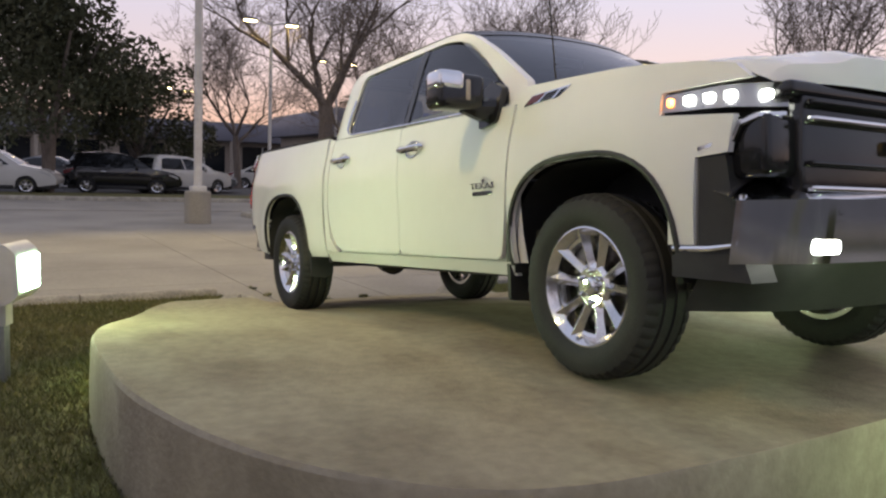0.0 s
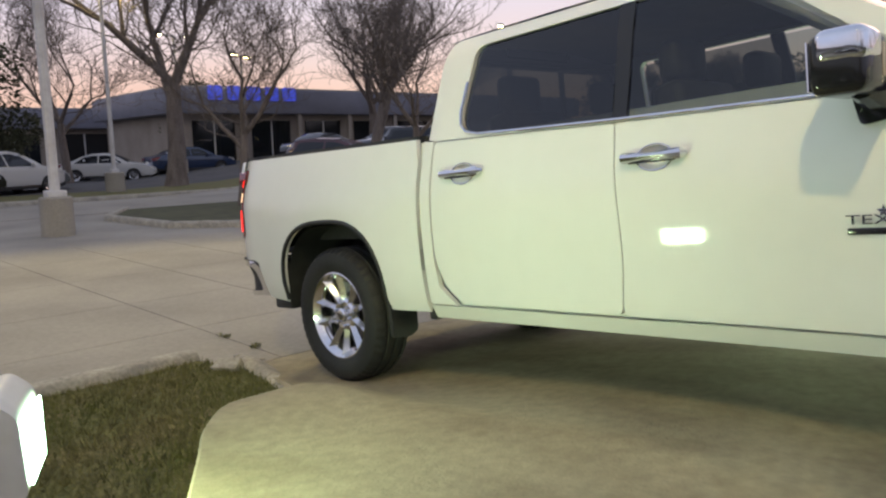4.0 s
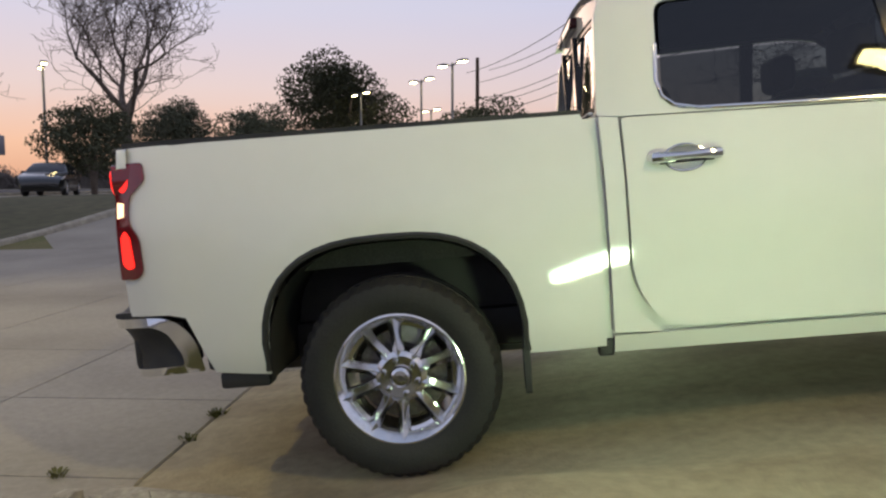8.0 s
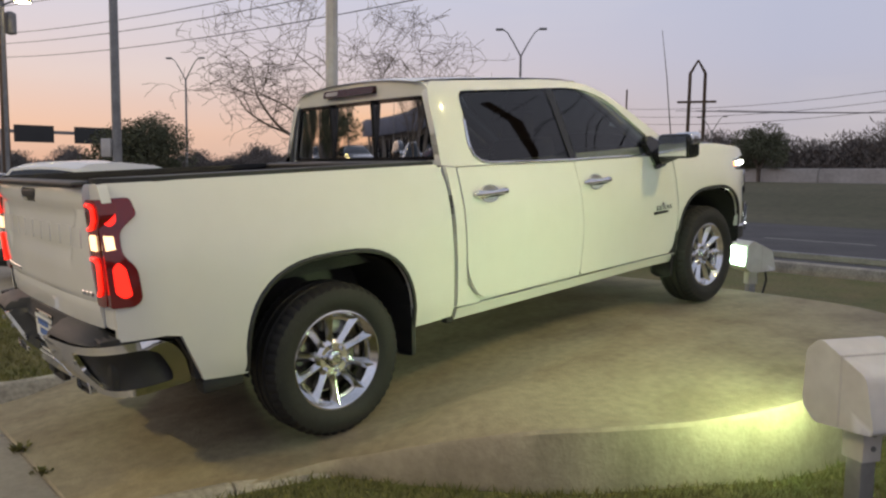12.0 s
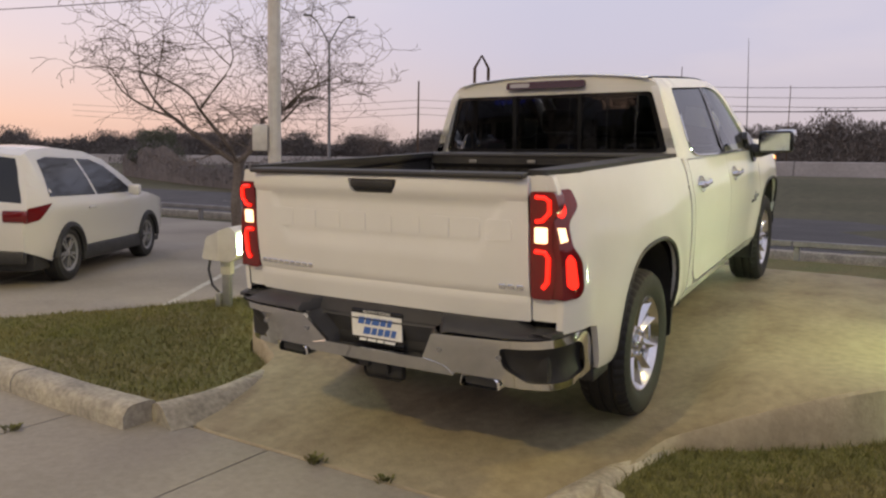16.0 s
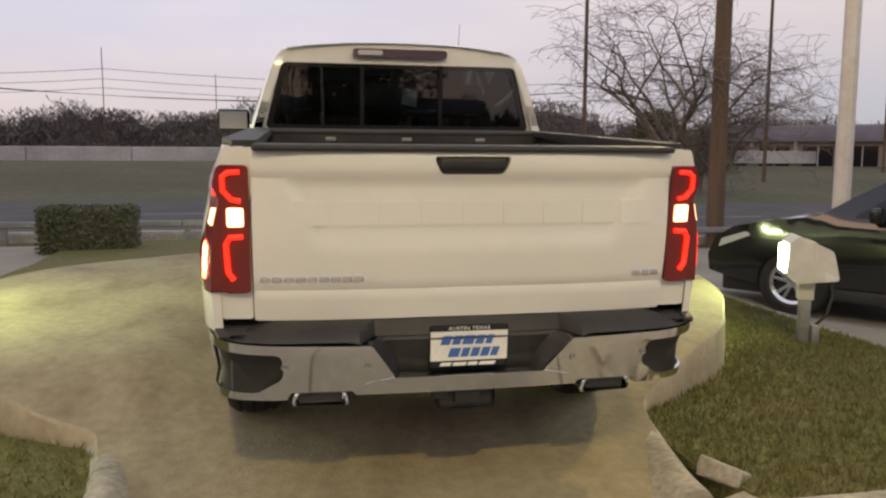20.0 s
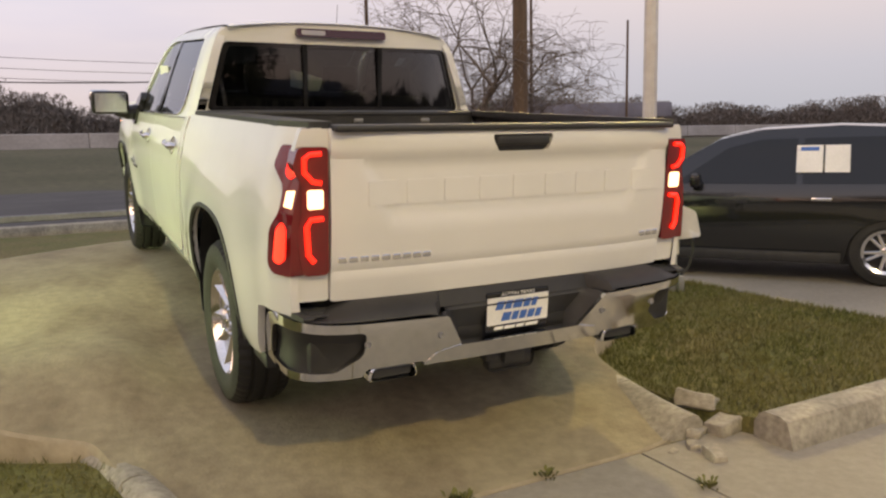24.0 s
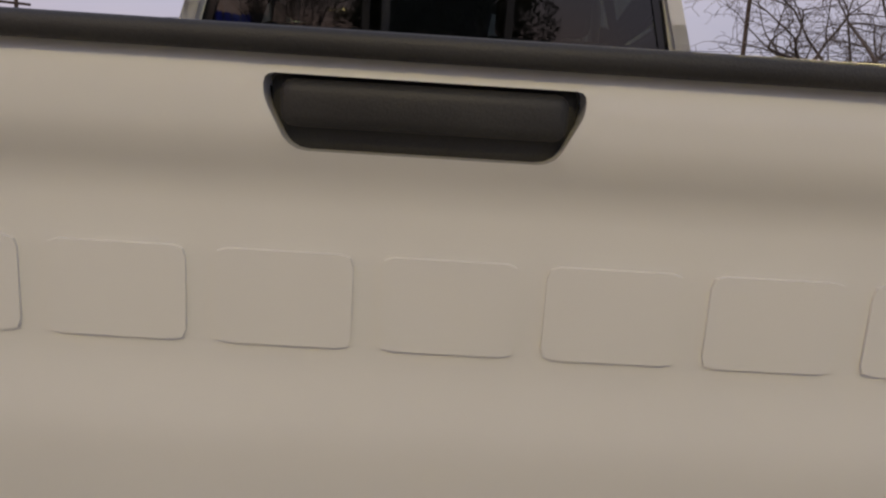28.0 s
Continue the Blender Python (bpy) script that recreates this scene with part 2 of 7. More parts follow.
pad_side = vary(base_mat("pad_wall_concrete", (0.38, 0.325, 0.225), 0.88), (0.24, 0.20, 0.135), 2.4, 9, 0.40, 0.85, bump=0.4, bump_scale=45, fine=22, fine_amount=0.10, stretch=(1.3, 1.3, 0.7))
kerb_mat = vary(base_mat("kerb_concrete", (0.40, 0.365, 0.29), 0.88), (0.25, 0.23, 0.19), 4, 7, bump=0.5, bump_scale=50, fine=30)
asphalt = vary(base_mat("asphalt", (0.055, 0.054, 0.055), 0.9), (0.085, 0.082, 0.08), 0.6, 8, bump=0.5, bump_scale=90, fine=40, fine_amount=0.3)
soil = vary(base_mat("turf", (0.115, 0.120, 0.034), 0.95), (0.16, 0.13, 0.05), 1.6, 8, bump=0.8, bump_scale=60, fine=35, fine_amount=0.4)
grass_blade = vary(base_mat("grass_blade", (0.125, 0.135, 0.034), 0.8), (0.18, 0.155, 0.06), 1.4, 6, fine_amount=0.3, fine=20)
far_grass = vary(base_mat("verge_grass", (0.060, 0.062, 0.025), 0.95), (0.10, 0.09, 0.045), 0.12, 8, fine=3, fine_amount=0.3)
bark = vary(base_mat("bark", (0.20, 0.165, 0.14), 0.9), (0.12, 0.095, 0.08), 6, 6, bump=0.8, bump_scale=30, stretch=(1, 1, 0.3))
leaf = vary(base_mat("dark_leaf", (0.075, 0.085, 0.045), 0.8), (0.11, 0.11, 0.065), 0.8, 5, fine=6, fine_amount=0.4)
woods_mat = vary(base_mat("winter_woods", (0.16, 0.145, 0.135), 0.95), (0.20, 0.18, 0.165), 0.10, 6, fine=1.5, fine_amount=0.25)
wood_pole = vary(base_mat("weathered_wood", (0.13, 0.085, 0.055), 0.85), (0.07, 0.05, 0.035), 3, 6, bump=0.4, bump_scale=40, stretch=(1, 1, 0.1))
white_steel = vary(base_mat("white_steel", (0.62, 0.60, 0.57), 0.45), (0.5, 0.46, 0.42), 2, 5, fine_amount=0.06, fine=12)
grey_steel = vary(base_mat("galvanised_steel", (0.30, 0.30, 0.30), 0.5, 0.5), (0.22, 0.22, 0.22), 4, 5, fine_amount=0.1, fine=20)
wall_tan = vary(base_mat("stucco_wall", (0.36, 0.31, 0.26), 0.9), (0.28, 0.24, 0.2), 0.5, 5, fine_amount=0.08, fine=9)
fascia_mat = vary(base_mat("metal_fascia", (0.20, 0.20, 0.24), 0.5), (0.15, 0.15, 0.18), 0.5, 4, fine_amount=0.05, fine=9)
sign_blue = glow("blue_sign_on", (0.10, 0.14, 1.0), 0.3, (0.05, 0.06, 0.4))
lamp_housing = base_mat("lamp_housing", (0.34, 0.34, 0.36), 0.10, 0.6)
dark_glass = base_mat("dark_pane", (0.012, 0.014, 0.016), 0.06)
cable_mat = base_mat("cable", (0.02, 0.02, 0.02), 0.6)
lane_white = vary(base_mat("line_paint", (0.55, 0.54, 0.48), 0.8), (0.35, 0.34, 0.30), 5, 7, fine=30, fine_amount=0.2)
blue_ink = base_mat("blue_ink", (0.05, 0.14, 0.42), 0.5)
barrier = vary(base_mat("barrier_concrete", (0.48, 0.46, 0.44), 0.85), (0.36, 0.34, 0.32), 0.4, 6, fine=4, fine_amount=0.1)


# ---- mesh helpers ----
def finish(bm, angle=0.6):
    bm.normal_update()
    for f in bm.faces:
        f.smooth = True
    for e in bm.edges:
        if len(e.link_faces) == 2 and e.calc_face_angle(0) > angle:
            e.smooth = False
    return bm


def mesh_of(bm, mat, angle=0.6, name="mesh"):
    finish(bm, angle)
    me = bpy.data.meshes.new(name)
    bm.to_mesh(me)
    bm.free()
    me.materials.append(mat)
    return me


def part(name, bm, mat, parent=None, label="", angle=0.6):
    ob = new(name, mesh_of(bm, mat, angle, name))
    if parent is not None:
        ob.parent = parent
    if label:
        ob["label"] = label
    return ob


def part_at(name, me, parent, m):
    """A further piece on a mesh that exists."""
    ob = new(name, me)
    ob.parent = parent
    ob.matrix_basis = m
    return ob


def thing(name, label, category, m=None, group="", kind=""):
    ob = new(name)
    ob.empty_display_size = 0.1
    if m is not None:
        ob.matrix_basis = m
    return tagged(ob, label, category, group, kind)


def box(bm, x0, x1, y0, y1, z0, z1, bevel=0.0, seg=2, m=None):
    r = bmesh.ops.create_cube(bm, size=1)
    vs = r["verts"]
    for v in vs:
        v.co = Vector(((x0 + x1) / 2 + v.co.x * (x1 - x0), (y0 + y1) / 2 + v.co.y * (y1 - y0), (z0 + z1) / 2 + v.co.z * (z1 - z0)))
        if m is not None:
            v.co = m @ v.co
    if bevel:
        es = list({e for v in vs for e in v.link_edges})
        bmesh.ops.bevel(bm, geom=es, offset=bevel, segments=seg, profile=0.5, affect="EDGES")
    return bm


def boxed(x0, x1, y0, y1, z0, z1, bevel=0.0, seg=2, m=None):
    return box(bmesh.new(), x0, x1, y0, y1, z0, z1, bevel, seg, m)


def tube(bm, pts, radii, sides=8, caps=True):
    """A tapered tube along points."""
    pts = [Vector(p) for p in pts]
    if not isinstance(radii, (list, tuple)):
        radii = [radii] * len(pts)
    rings, prev = [], None
    for i, p in enumerate(pts):
        d = (pts[min(i + 1, len(pts) - 1)] - pts[max(i - 1, 0)]).normalized()
        if prev is None:
            u = d.orthogonal().normalized()
        else:
            u = (prev - d * prev.dot(d))
            u = u.normalized() if u.length > 1e-6 else d.orthogonal().normalized()
        prev = u
        w = d.cross(u)
        rings.append([bm.verts.new(p + (u * math.cos(2 * math.pi * k / sides) + w * math.sin(2 * math.pi * k / sides)) * radii[i]) for k in range(sides)])
    for a, b in zip(rings, rings[1:]):
        for k in range(sides):
            bm.faces.new((a[k], a[(k + 1) % sides], b[(k + 1) % sides], b[k]))
    if caps and sides > 2:
        bm.faces.new(rings[0][::-1])
        bm.faces.new(rings[-1])
    return bm


def tubed(pts, radii, sides=8):
    return tube(bmesh.new(), pts, radii, sides)


def lathe(profile, axis="x", steps=48, bm=None, closed=False):
    """Turns (along, radius) pairs round an axis."""
    bm = bm or bmesh.new()
    rings = []
    for a, r in profile:
        ring = []
        for k in range(steps):
            c, s = math.cos(2 * math.pi * k / steps) * r, math.sin(2 * math.pi * k / steps) * r
            ring.append(bm.verts.new((a, c, s) if axis == "x" else (c, s, a) if axis == "z" else (s, a, c)))
        rings.append(ring)
    pairs = list(zip(rings, rings[1:])) + ([(rings[-1], rings[0])] if closed else [])
    for a, b in pairs:
        for k in range(steps):
            bm.faces.new((a[k], b[k], b[(k + 1) % steps], a[(k + 1) % steps]))
    return bm


def inside(poly, p):
    c, n = False, len(poly)
    for i in range(n):
        (x0, y0), (x1, y1) = poly[i], poly[i - 1]
        if (y0 > p[1]) != (y1 > p[1]) and p[0] < (x1 - x0) * (p[1] - y0) / (y1 - y0) + x0:
            c = not c
    return c


def resample(poly, step):
    out = []
    for (x0, y0), (x1, y1) in zip(poly, poly[1:] + poly[:1]):
        n = max(1, round(math.hypot(x1 - x0, y1 - y0) / step))
        out += [(x0 + (x1 - x0) * k / n, y0 + (y1 - y0) * k / n) for k in range(n)]
    return out


def rounded(poly, r, seg=4):
    """Corners of a polygon rounded; r: one radius or one a corner."""
    out, n = [], len(poly)
    for i in range(n):
        p, a, b = Vector(poly[i]), Vector(poly[i - 1]), Vector(poly[(i + 1) % n])
        rr = r[i] if isinstance(r, (list, tuple)) else r
        la, lb = (a - p).length, (b - p).length
        rr = min(rr, la * 0.48, lb * 0.48)
        if rr < 1e-4:
            out.append(tuple(p))
            continue
        s, e = p + (a - p).normalized() * rr, p + (b - p).normalized() * rr
        for k in range(seg + 1):
            t = k / seg
            q = s * (1 - t) ** 2 + p * 2 * t * (1 - t) + e * t * t
            out.append((q.x, q.y))
    return out


def sheet(outline, place, step=0.06, holes=(), back=None, bm=None):
    """A panel cut from a plan outline and bent to shape: place(u, v) gives each point in space; back: an offset that turns its edges in."""
    bm = bm or bmesh.new()
    loops = [resample(list(outline), step)] + [resample(list(h), step) for h in holes]
    pts, edges = [], []
    for lp in loops:
        o = len(pts)
        pts += lp
        edges += [(o + k, o + (k + 1) % len(lp)) for k in range(len(lp))]
    us, vs = [p[0] for p in pts], [p[1] for p in pts]
    rim = np.array(pts)
    row, v = 0, min(vs) + step * 0.5
    while v < max(vs):
        u = min(us) + step * (0.5 if row % 2 else 1.0)
        while u < max(us):
            if inside(loops[0], (u, v)) and not any(inside(h, (u, v)) for h in loops[1:]):
                if np.min((rim[:, 0] - u) ** 2 + (rim[:, 1] - v) ** 2) > (0.55 * step) ** 2:
                    pts.append((u, v))
            u += step
        v += step * 0.87
        row += 1
    co, _, faces, *_ = delaunay_2d_cdt([Vector(p) for p in pts], edges, [], 0, 1e-5)
    vv = [bm.verts.new(place(p.x, p.y)) for p in co]
    made = []
    for f in faces:
        c = sum((co[i] for i in f), Vector((0, 0))) / len(f)
        if inside(loops[0], c) and not any(inside(h, c) for h in loops[1:]):
            made.append(bm.faces.new([vv[i] for i in f]))
    for v in vv:
        if not v.link_faces:
            bm.verts.remove(v)
    if back is not None:
        rim_edges = [e for e in {e for f in made for e in f.edges} if len(e.link_faces) == 1]
        r = bmesh.ops.extrude_edge_only(bm, edges=rim_edges)
        bmesh.ops.translate(bm, vec=Vector(back), verts=[g for g in r["geom"] if isinstance(g, bmesh.types.BMVert)])
    bmesh.ops.recalc_face_normals(bm, faces=bm.faces)
    return bm


def grid(us, vs, place, bm=None, close_u=False):
    """A quad sheet over two lists of parameters."""
    bm = bm or bmesh.new()
    rows = [[bm.verts.new(place(u, v)) for u in us] for v in vs]
    n = len(us)
    for a, b in zip(rows, rows[1:]):
        for k in range(n if close_u else n - 1):
            bm.faces.new((a[k], a[(k + 1) % n], b[(k + 1) % n], b[k]))
    return bm


def mirror_x(bm):
    for v in bm.verts:
        v.co.x = -v.co.x
    bmesh.ops.reverse_faces(bm, faces=bm.faces)
    return bm


def lin(x, pts):
    """Piecewise linear value."""
    return float(np.interp(x, [p[0] for p in pts], [p[1] for p in pts]))


def smooth(x, pts):
    """Piecewise value with eased steps."""
    xs = [p[0] for p in pts]
    if x <= xs[0]:
        return pts[0][1]
    if x >= xs[-1]:
        return pts[-1][1]
    i = max(k for k in range(len(xs)) if xs[k] <= x)
    i = min(i, len(xs) - 2)
    ys = [p[1] for p in pts]
    m = [0.0] * len(xs)
    for k in range(len(xs)):
        a, b = max(k - 1, 0), min(k + 1, len(xs) - 1)
        m[k] = (ys[b] - ys[a]) / (xs[b] - xs[a])
    h = xs[i + 1] - xs[i]
    t = (x - xs[i]) / h
    return (2 * t**3 - 3 * t**2 + 1) * ys[i] + (t**3 - 2 * t**2 + t) * h * m[i] + (-2 * t**3 + 3 * t**2) * ys[i + 1] + (t**3 - t**2) * h * m[i + 1]
# ---- ground, display pad, kerbs ----
TILT = radians(5.3)
LOT = -0.17


def ease(t):
    t = min(1.0, max(0.0, t))
    return t * t * (3 - 2 * t)


def gz(x, y):
    """Height of the paved ground and verges."""
    z = LOT - 0.27 * ease((x - 3.5) / 1.3) * ease((y + 6) / 4)
    z -= 0.06 * ease((y - 5) / 3)
    z += 1.55 * ease((y - 28) / 34)
    z += 0.9 * ease((-x - 9) / 12) * ease((2 - y) / 10)
    return z


RAMP = [(-1.27, -0.167), (-0.7, -0.085), (0.0, 0.0), (1.0, 0.155), (1.8, 0.27), (2.5, 0.325), (3.7, 0.336), (5.5, 0.34)]
SHOULDER = [(-1.27, -0.167), (-0.7, -0.085), (-0.2, -0.005), (-0.08, 0.03), (0.0, 0.062), (0.12, 0.112), (0.3, 0.178), (0.42, 0.205), (0.66, 0.218), (1.0, 0.222), (1.42, 0.262), (1.85, 0.30), (2.5, 0.33), (5.5, 0.34)]


def ramp_z(x, y):
    """Pad surface: a ramp between the wheels, flatter and higher shoulders outside them."""
    w = ease((abs(x) - 1.05) / 0.45)
    return smooth(y, RAMP) * (1 - w) + smooth(y, SHOULDER) * w


PAD_R = [(1.10, -0.7), (1.19, -0.21), (1.49, 0.0), (1.98, 0.36), (2.22, 0.65), (2.34, 0.87), (2.47, 1.08), (2.66, 1.42), (2.76, 1.85), (2.79, 2.30), (2.79, 2.79), (2.76, 3.16), (2.65, 3.65), (2.45, 4.1), (2.08, 4.50)]
PAD_F = [(1.7, 4.62), (1.0, 4.66), (0, 4.64), (-1.1, 4.45), (-1.6, 4.12)]
PAD_L = [(-2.45, 3.5), (-2.80, 3.15), (-3.03, 2.6), (-3.04, 2.0), (-2.98, 1.4), (-2.88, 1.0), (-2.58, 0.56), (-2.34, 0.25), (-2.12, 0.05), (-1.77, -0.16), (-1.62, -0.24), (-1.52, -0.6)]
PAD = PAD_R + PAD_F + PAD_L + [(-1.42, -1.27), (0.95, -1.27)]
pad_outline = rounded(PAD, 0.3, 3)
pad = tagged(new("display_pad"), "raised round concrete display pad sloping up like a ramp", "display pad", kind="structure")
part("pad_top", sheet(pad_outline, lambda x, y: (x, y, ramp_z(x, y)), 0.14), pad_concrete, pad)
bm = bmesh.new()
ring = resample(pad_outline, 0.12)
top = [bm.verts.new((x, y, ramp_z(x, y))) for x, y in ring]
lip = [bm.verts.new((x * 1.005, y + (y - 2.7) * 0.004, ramp_z(x, y) - 0.018 - 0.006 * noise.noise(Vector((x * 3, y * 3, 0))))) for x, y in ring]
mid = [bm.verts.new((x * (1.007 + 0.003 * noise.noise(Vector((x * 2, y * 2, 3)))), y + (y - 2.7) * 0.006, (ramp_z(x, y) + LOT) / 2)) for x, y in ring]
foot = [bm.verts.new((x * 1.008, y + (y - 2.7) * 0.007, LOT - 0.45)) for x, y in ring]
for a, b in ((top, lip), (lip, mid), (mid, foot)):
    for k in range(len(ring)):
        bm.faces.new((a[k], b[k], b[(k + 1) % len(ring)], a[(k + 1) % len(ring)]))
part("pad_wall", bm, pad_side, pad)

xs = [-900, -400, -200, -120, -80, -60, -45, -30, -20, -12, -8, -5, -3, -1, 1, 3, 4, 5, 7, 10, 15, 25, 40, 60, 100, 200, 400, 900]
ys = [-900, -400, -200, -120, -80, -60, -45, -30, -20, -12, -8, -5, -3, -1, 1, 3, 5, 8, 11, 18, 27, 30, 34, 38, 42, 46, 50, 54, 58, 62, 80, 120, 200, 400, 900]
tagged(new("ground", mesh_of(grid(xs, ys, lambda x, y: (x, y, gz(x, y) - 0.06)), far_grass)), "wide verge of dry winter grass", "ground", kind="structure")


def flat(name, outline, mat, label, category, up=0.0, step=1.5, kind="structure", back=(0, 0, -0.08)):
    return tagged(new(name, mesh_of(sheet(outline, lambda x, y: (x, y, gz(x, y) + up), step, back=back), mat, name=name)), label, category, kind=kind)


# road in front, with painted lines and a kerb
flat("road", [(-160, 12.0), (160, 12.0), (160, 27), (-160, 27)], asphalt, "dark asphalt road with worn lane lines", "road", -0.05, 4)
for y0, dash in ((15.6, True), (19.4, True), (12.5, False)):
    x0 = -60
    n = 0
    while x0 < 60:
        ln = 3.0 if dash else 12.0
        tagged(new("lane_line", mesh_of(grid([x0, x0 + ln], [y0, y0 + 0.11], lambda x, y: (x, y, gz(x, y) - 0.044)), lane_white)), "worn white painted road line", "road line", "road lines", "structure")
        x0 += 9.0 if dash else 12.0
# lot behind the pad: poured slabs with joints
lot = tagged(new("lot"), "wide concrete car lot of poured slabs", "car lot", kind="structure")
xj = [-26, -22, -18, -14, -11, -8, -5, -2.05, -0.66, 0.62, 3.2, 6.5, 10, 14]
yj = [-9.85, -8.2, -6.2, -4.3, -2.75, -1.28]
for i in range(len(xj) - 1):
    for j in range(len(yj) - 1):
        g = 0.006
        part("slab", sheet([(xj[i] + g, yj[j] + g), (xj[i + 1] - g, yj[j] + g), (xj[i + 1] - g, yj[j + 1] - g), (xj[i] + g, yj[j + 1] - g)], lambda x, y: (x, y, gz(x, y) - 0.003), 3, back=(0, 0, -0.1)), concrete, lot)
part("joint_bed", sheet([(-26, -9.9), (14, -9.9), (14, -1.2), (-26, -1.2)], lambda x, y: (x, y, gz(x, y) - 0.016), 4), soil, lot)
# drive on the far sides of the lawns
flat("drive", [(3.72, -1.29), (14, -1.29), (14, 10.4), (3.72, 10.4)], concrete, "pale concrete drive beside the lawn", "drive", 0.0, 1.2)
flat("side_drive", [(-26, -1.29), (-5.3, -1.29), (-3.95, 1.6), (-4.6, 10.4), (-26, 10.4)], concrete, "pale concrete drive with parked cars", "drive", 0.0, 2)
flat("back_drive", [(-60, -22), (40, -22), (40, -16.6), (-60, -16.6)], concrete, "concrete aisle between parking islands", "drive", 0.0, 6)
flat("parking_lot", [(-80, -62), (60, -62), (60, -26.5), (-80, -26.5)], asphalt, "dark asphalt parking lot far behind", "parking lot", 0.0, 8)
flat("aisle", [(-60, -16.58), (40, -16.58), (40, -9.84), (-60, -9.84)], concrete, "concrete aisle round the parking island", "drive", -0.012, 3)
flat("lot_island", [(-60, -16.55), (-4.2, -16.4), (-3.0, -14.5), (-3.2, -11.5), (-4.5, -10.05), (-60, -10.05)], far_grass, "grassed parking island with a kerb", "island", 0.07, 2.5)
flat("far_island", [(-60, -26.4), (40, -26.4), (40, -22.1), (-60, -22.1)], soil, "bare planted island between parking rows", "island", 0.08, 4)
for x0 in (-13, -10, -7, -4, 7.2):
    y0 = 2.2 if x0 < 0 else 6.2
    tagged(new("bay_line", mesh_of(grid([0, 0.1], [0, 4.6], lambda u, v: (x0 + u - 0.55 * v * (1 if x0 < 0 else -0.5), y0 + v * 0.83 - (2.0 if x0 < 0 else 0), gz(x0, y0) + 0.003)), lane_white)), "worn painted parking bay line", "bay line", "bay lines", "structure")

# lawns either side of the ramp
out = lambda ring, k: [(x + k * (x + 0.15) / 2.9, y + k * (y - 2.4) / 2.6) for x, y in ring]
LAWN_R = out(PAD_R[1:] + PAD_F, 0.035) + [(-3.0, 4.5), (-3.0, 10.5), (3.7, 10.5), (3.68, -1.38), (1.25, -1.44), (1.12, -1.0), (1.14, -0.55)]
LAWN_L = [(-3.0, 10.5), (-3.0, 4.5), (-2.0, 4.05)] + out(PAD_L, 0.035) + [(-1.55, -1.0), (-1.62, -1.27), (-3.1, -1.24), (-5.2, -1.28), (-3.95, 1.7), (-4.5, 10.5)]
for nm, ol in (("lawn", LAWN_R), ("lawn", LAWN_L)):
    tagged(new(nm, mesh_of(sheet(ol, lambda x, y: (x, y, gz(x, y) + 0.075 + 0.02 * noise.noise(Vector((x, y, 0)))), 0.3, back=(0, 0, -0.15)), soil)), "short winter lawn beside the pad", "lawn", kind="structure")
# grass blades, nearest stretches
random.seed(4)
for ol, box4, count in ((LAWN_R, (1.1, 3.7, -1.4, 3.6), 17000), (LAWN_L, (-5.2, -1.5, -1.3, 2.6), 10000)):
    verts, faces = [], []
    while count:
        x, y = random.uniform(box4[0], box4[1]), random.uniform(box4[2], box4[3])
        if not inside(ol, (x, y)):
            continue
        count -= 1
        z0 = gz(x, y) + 0.07 + 0.02 * noise.noise(Vector((x, y, 0)))
        for _ in range(2):
            a, h, w = random.uniform(0, 6.28), random.uniform(0.02, 0.055), random.uniform(0.003, 0.006)
            bx, by = x + random.uniform(-0.02, 0.02), y + random.uniform(-0.02, 0.02)
            lx, ly = random.uniform(-0.03, 0.03), random.uniform(-0.03, 0.03)
            n = len(verts)
            verts += [(bx - w * math.cos(a), by - w * math.sin(a), z0), (bx + w * math.cos(a), by + w * math.sin(a), z0), (bx + lx, by + ly, z0 + h)]
            faces.append((n, n + 1, n + 2))
    me = bpy.data.meshes.new("grass")
    me.from_pydata(verts, [], faces)
    me.materials.append(grass_blade)
    tagged(new("grass", me), "short green and straw-coloured grass blades", "grass", kind="stuff")


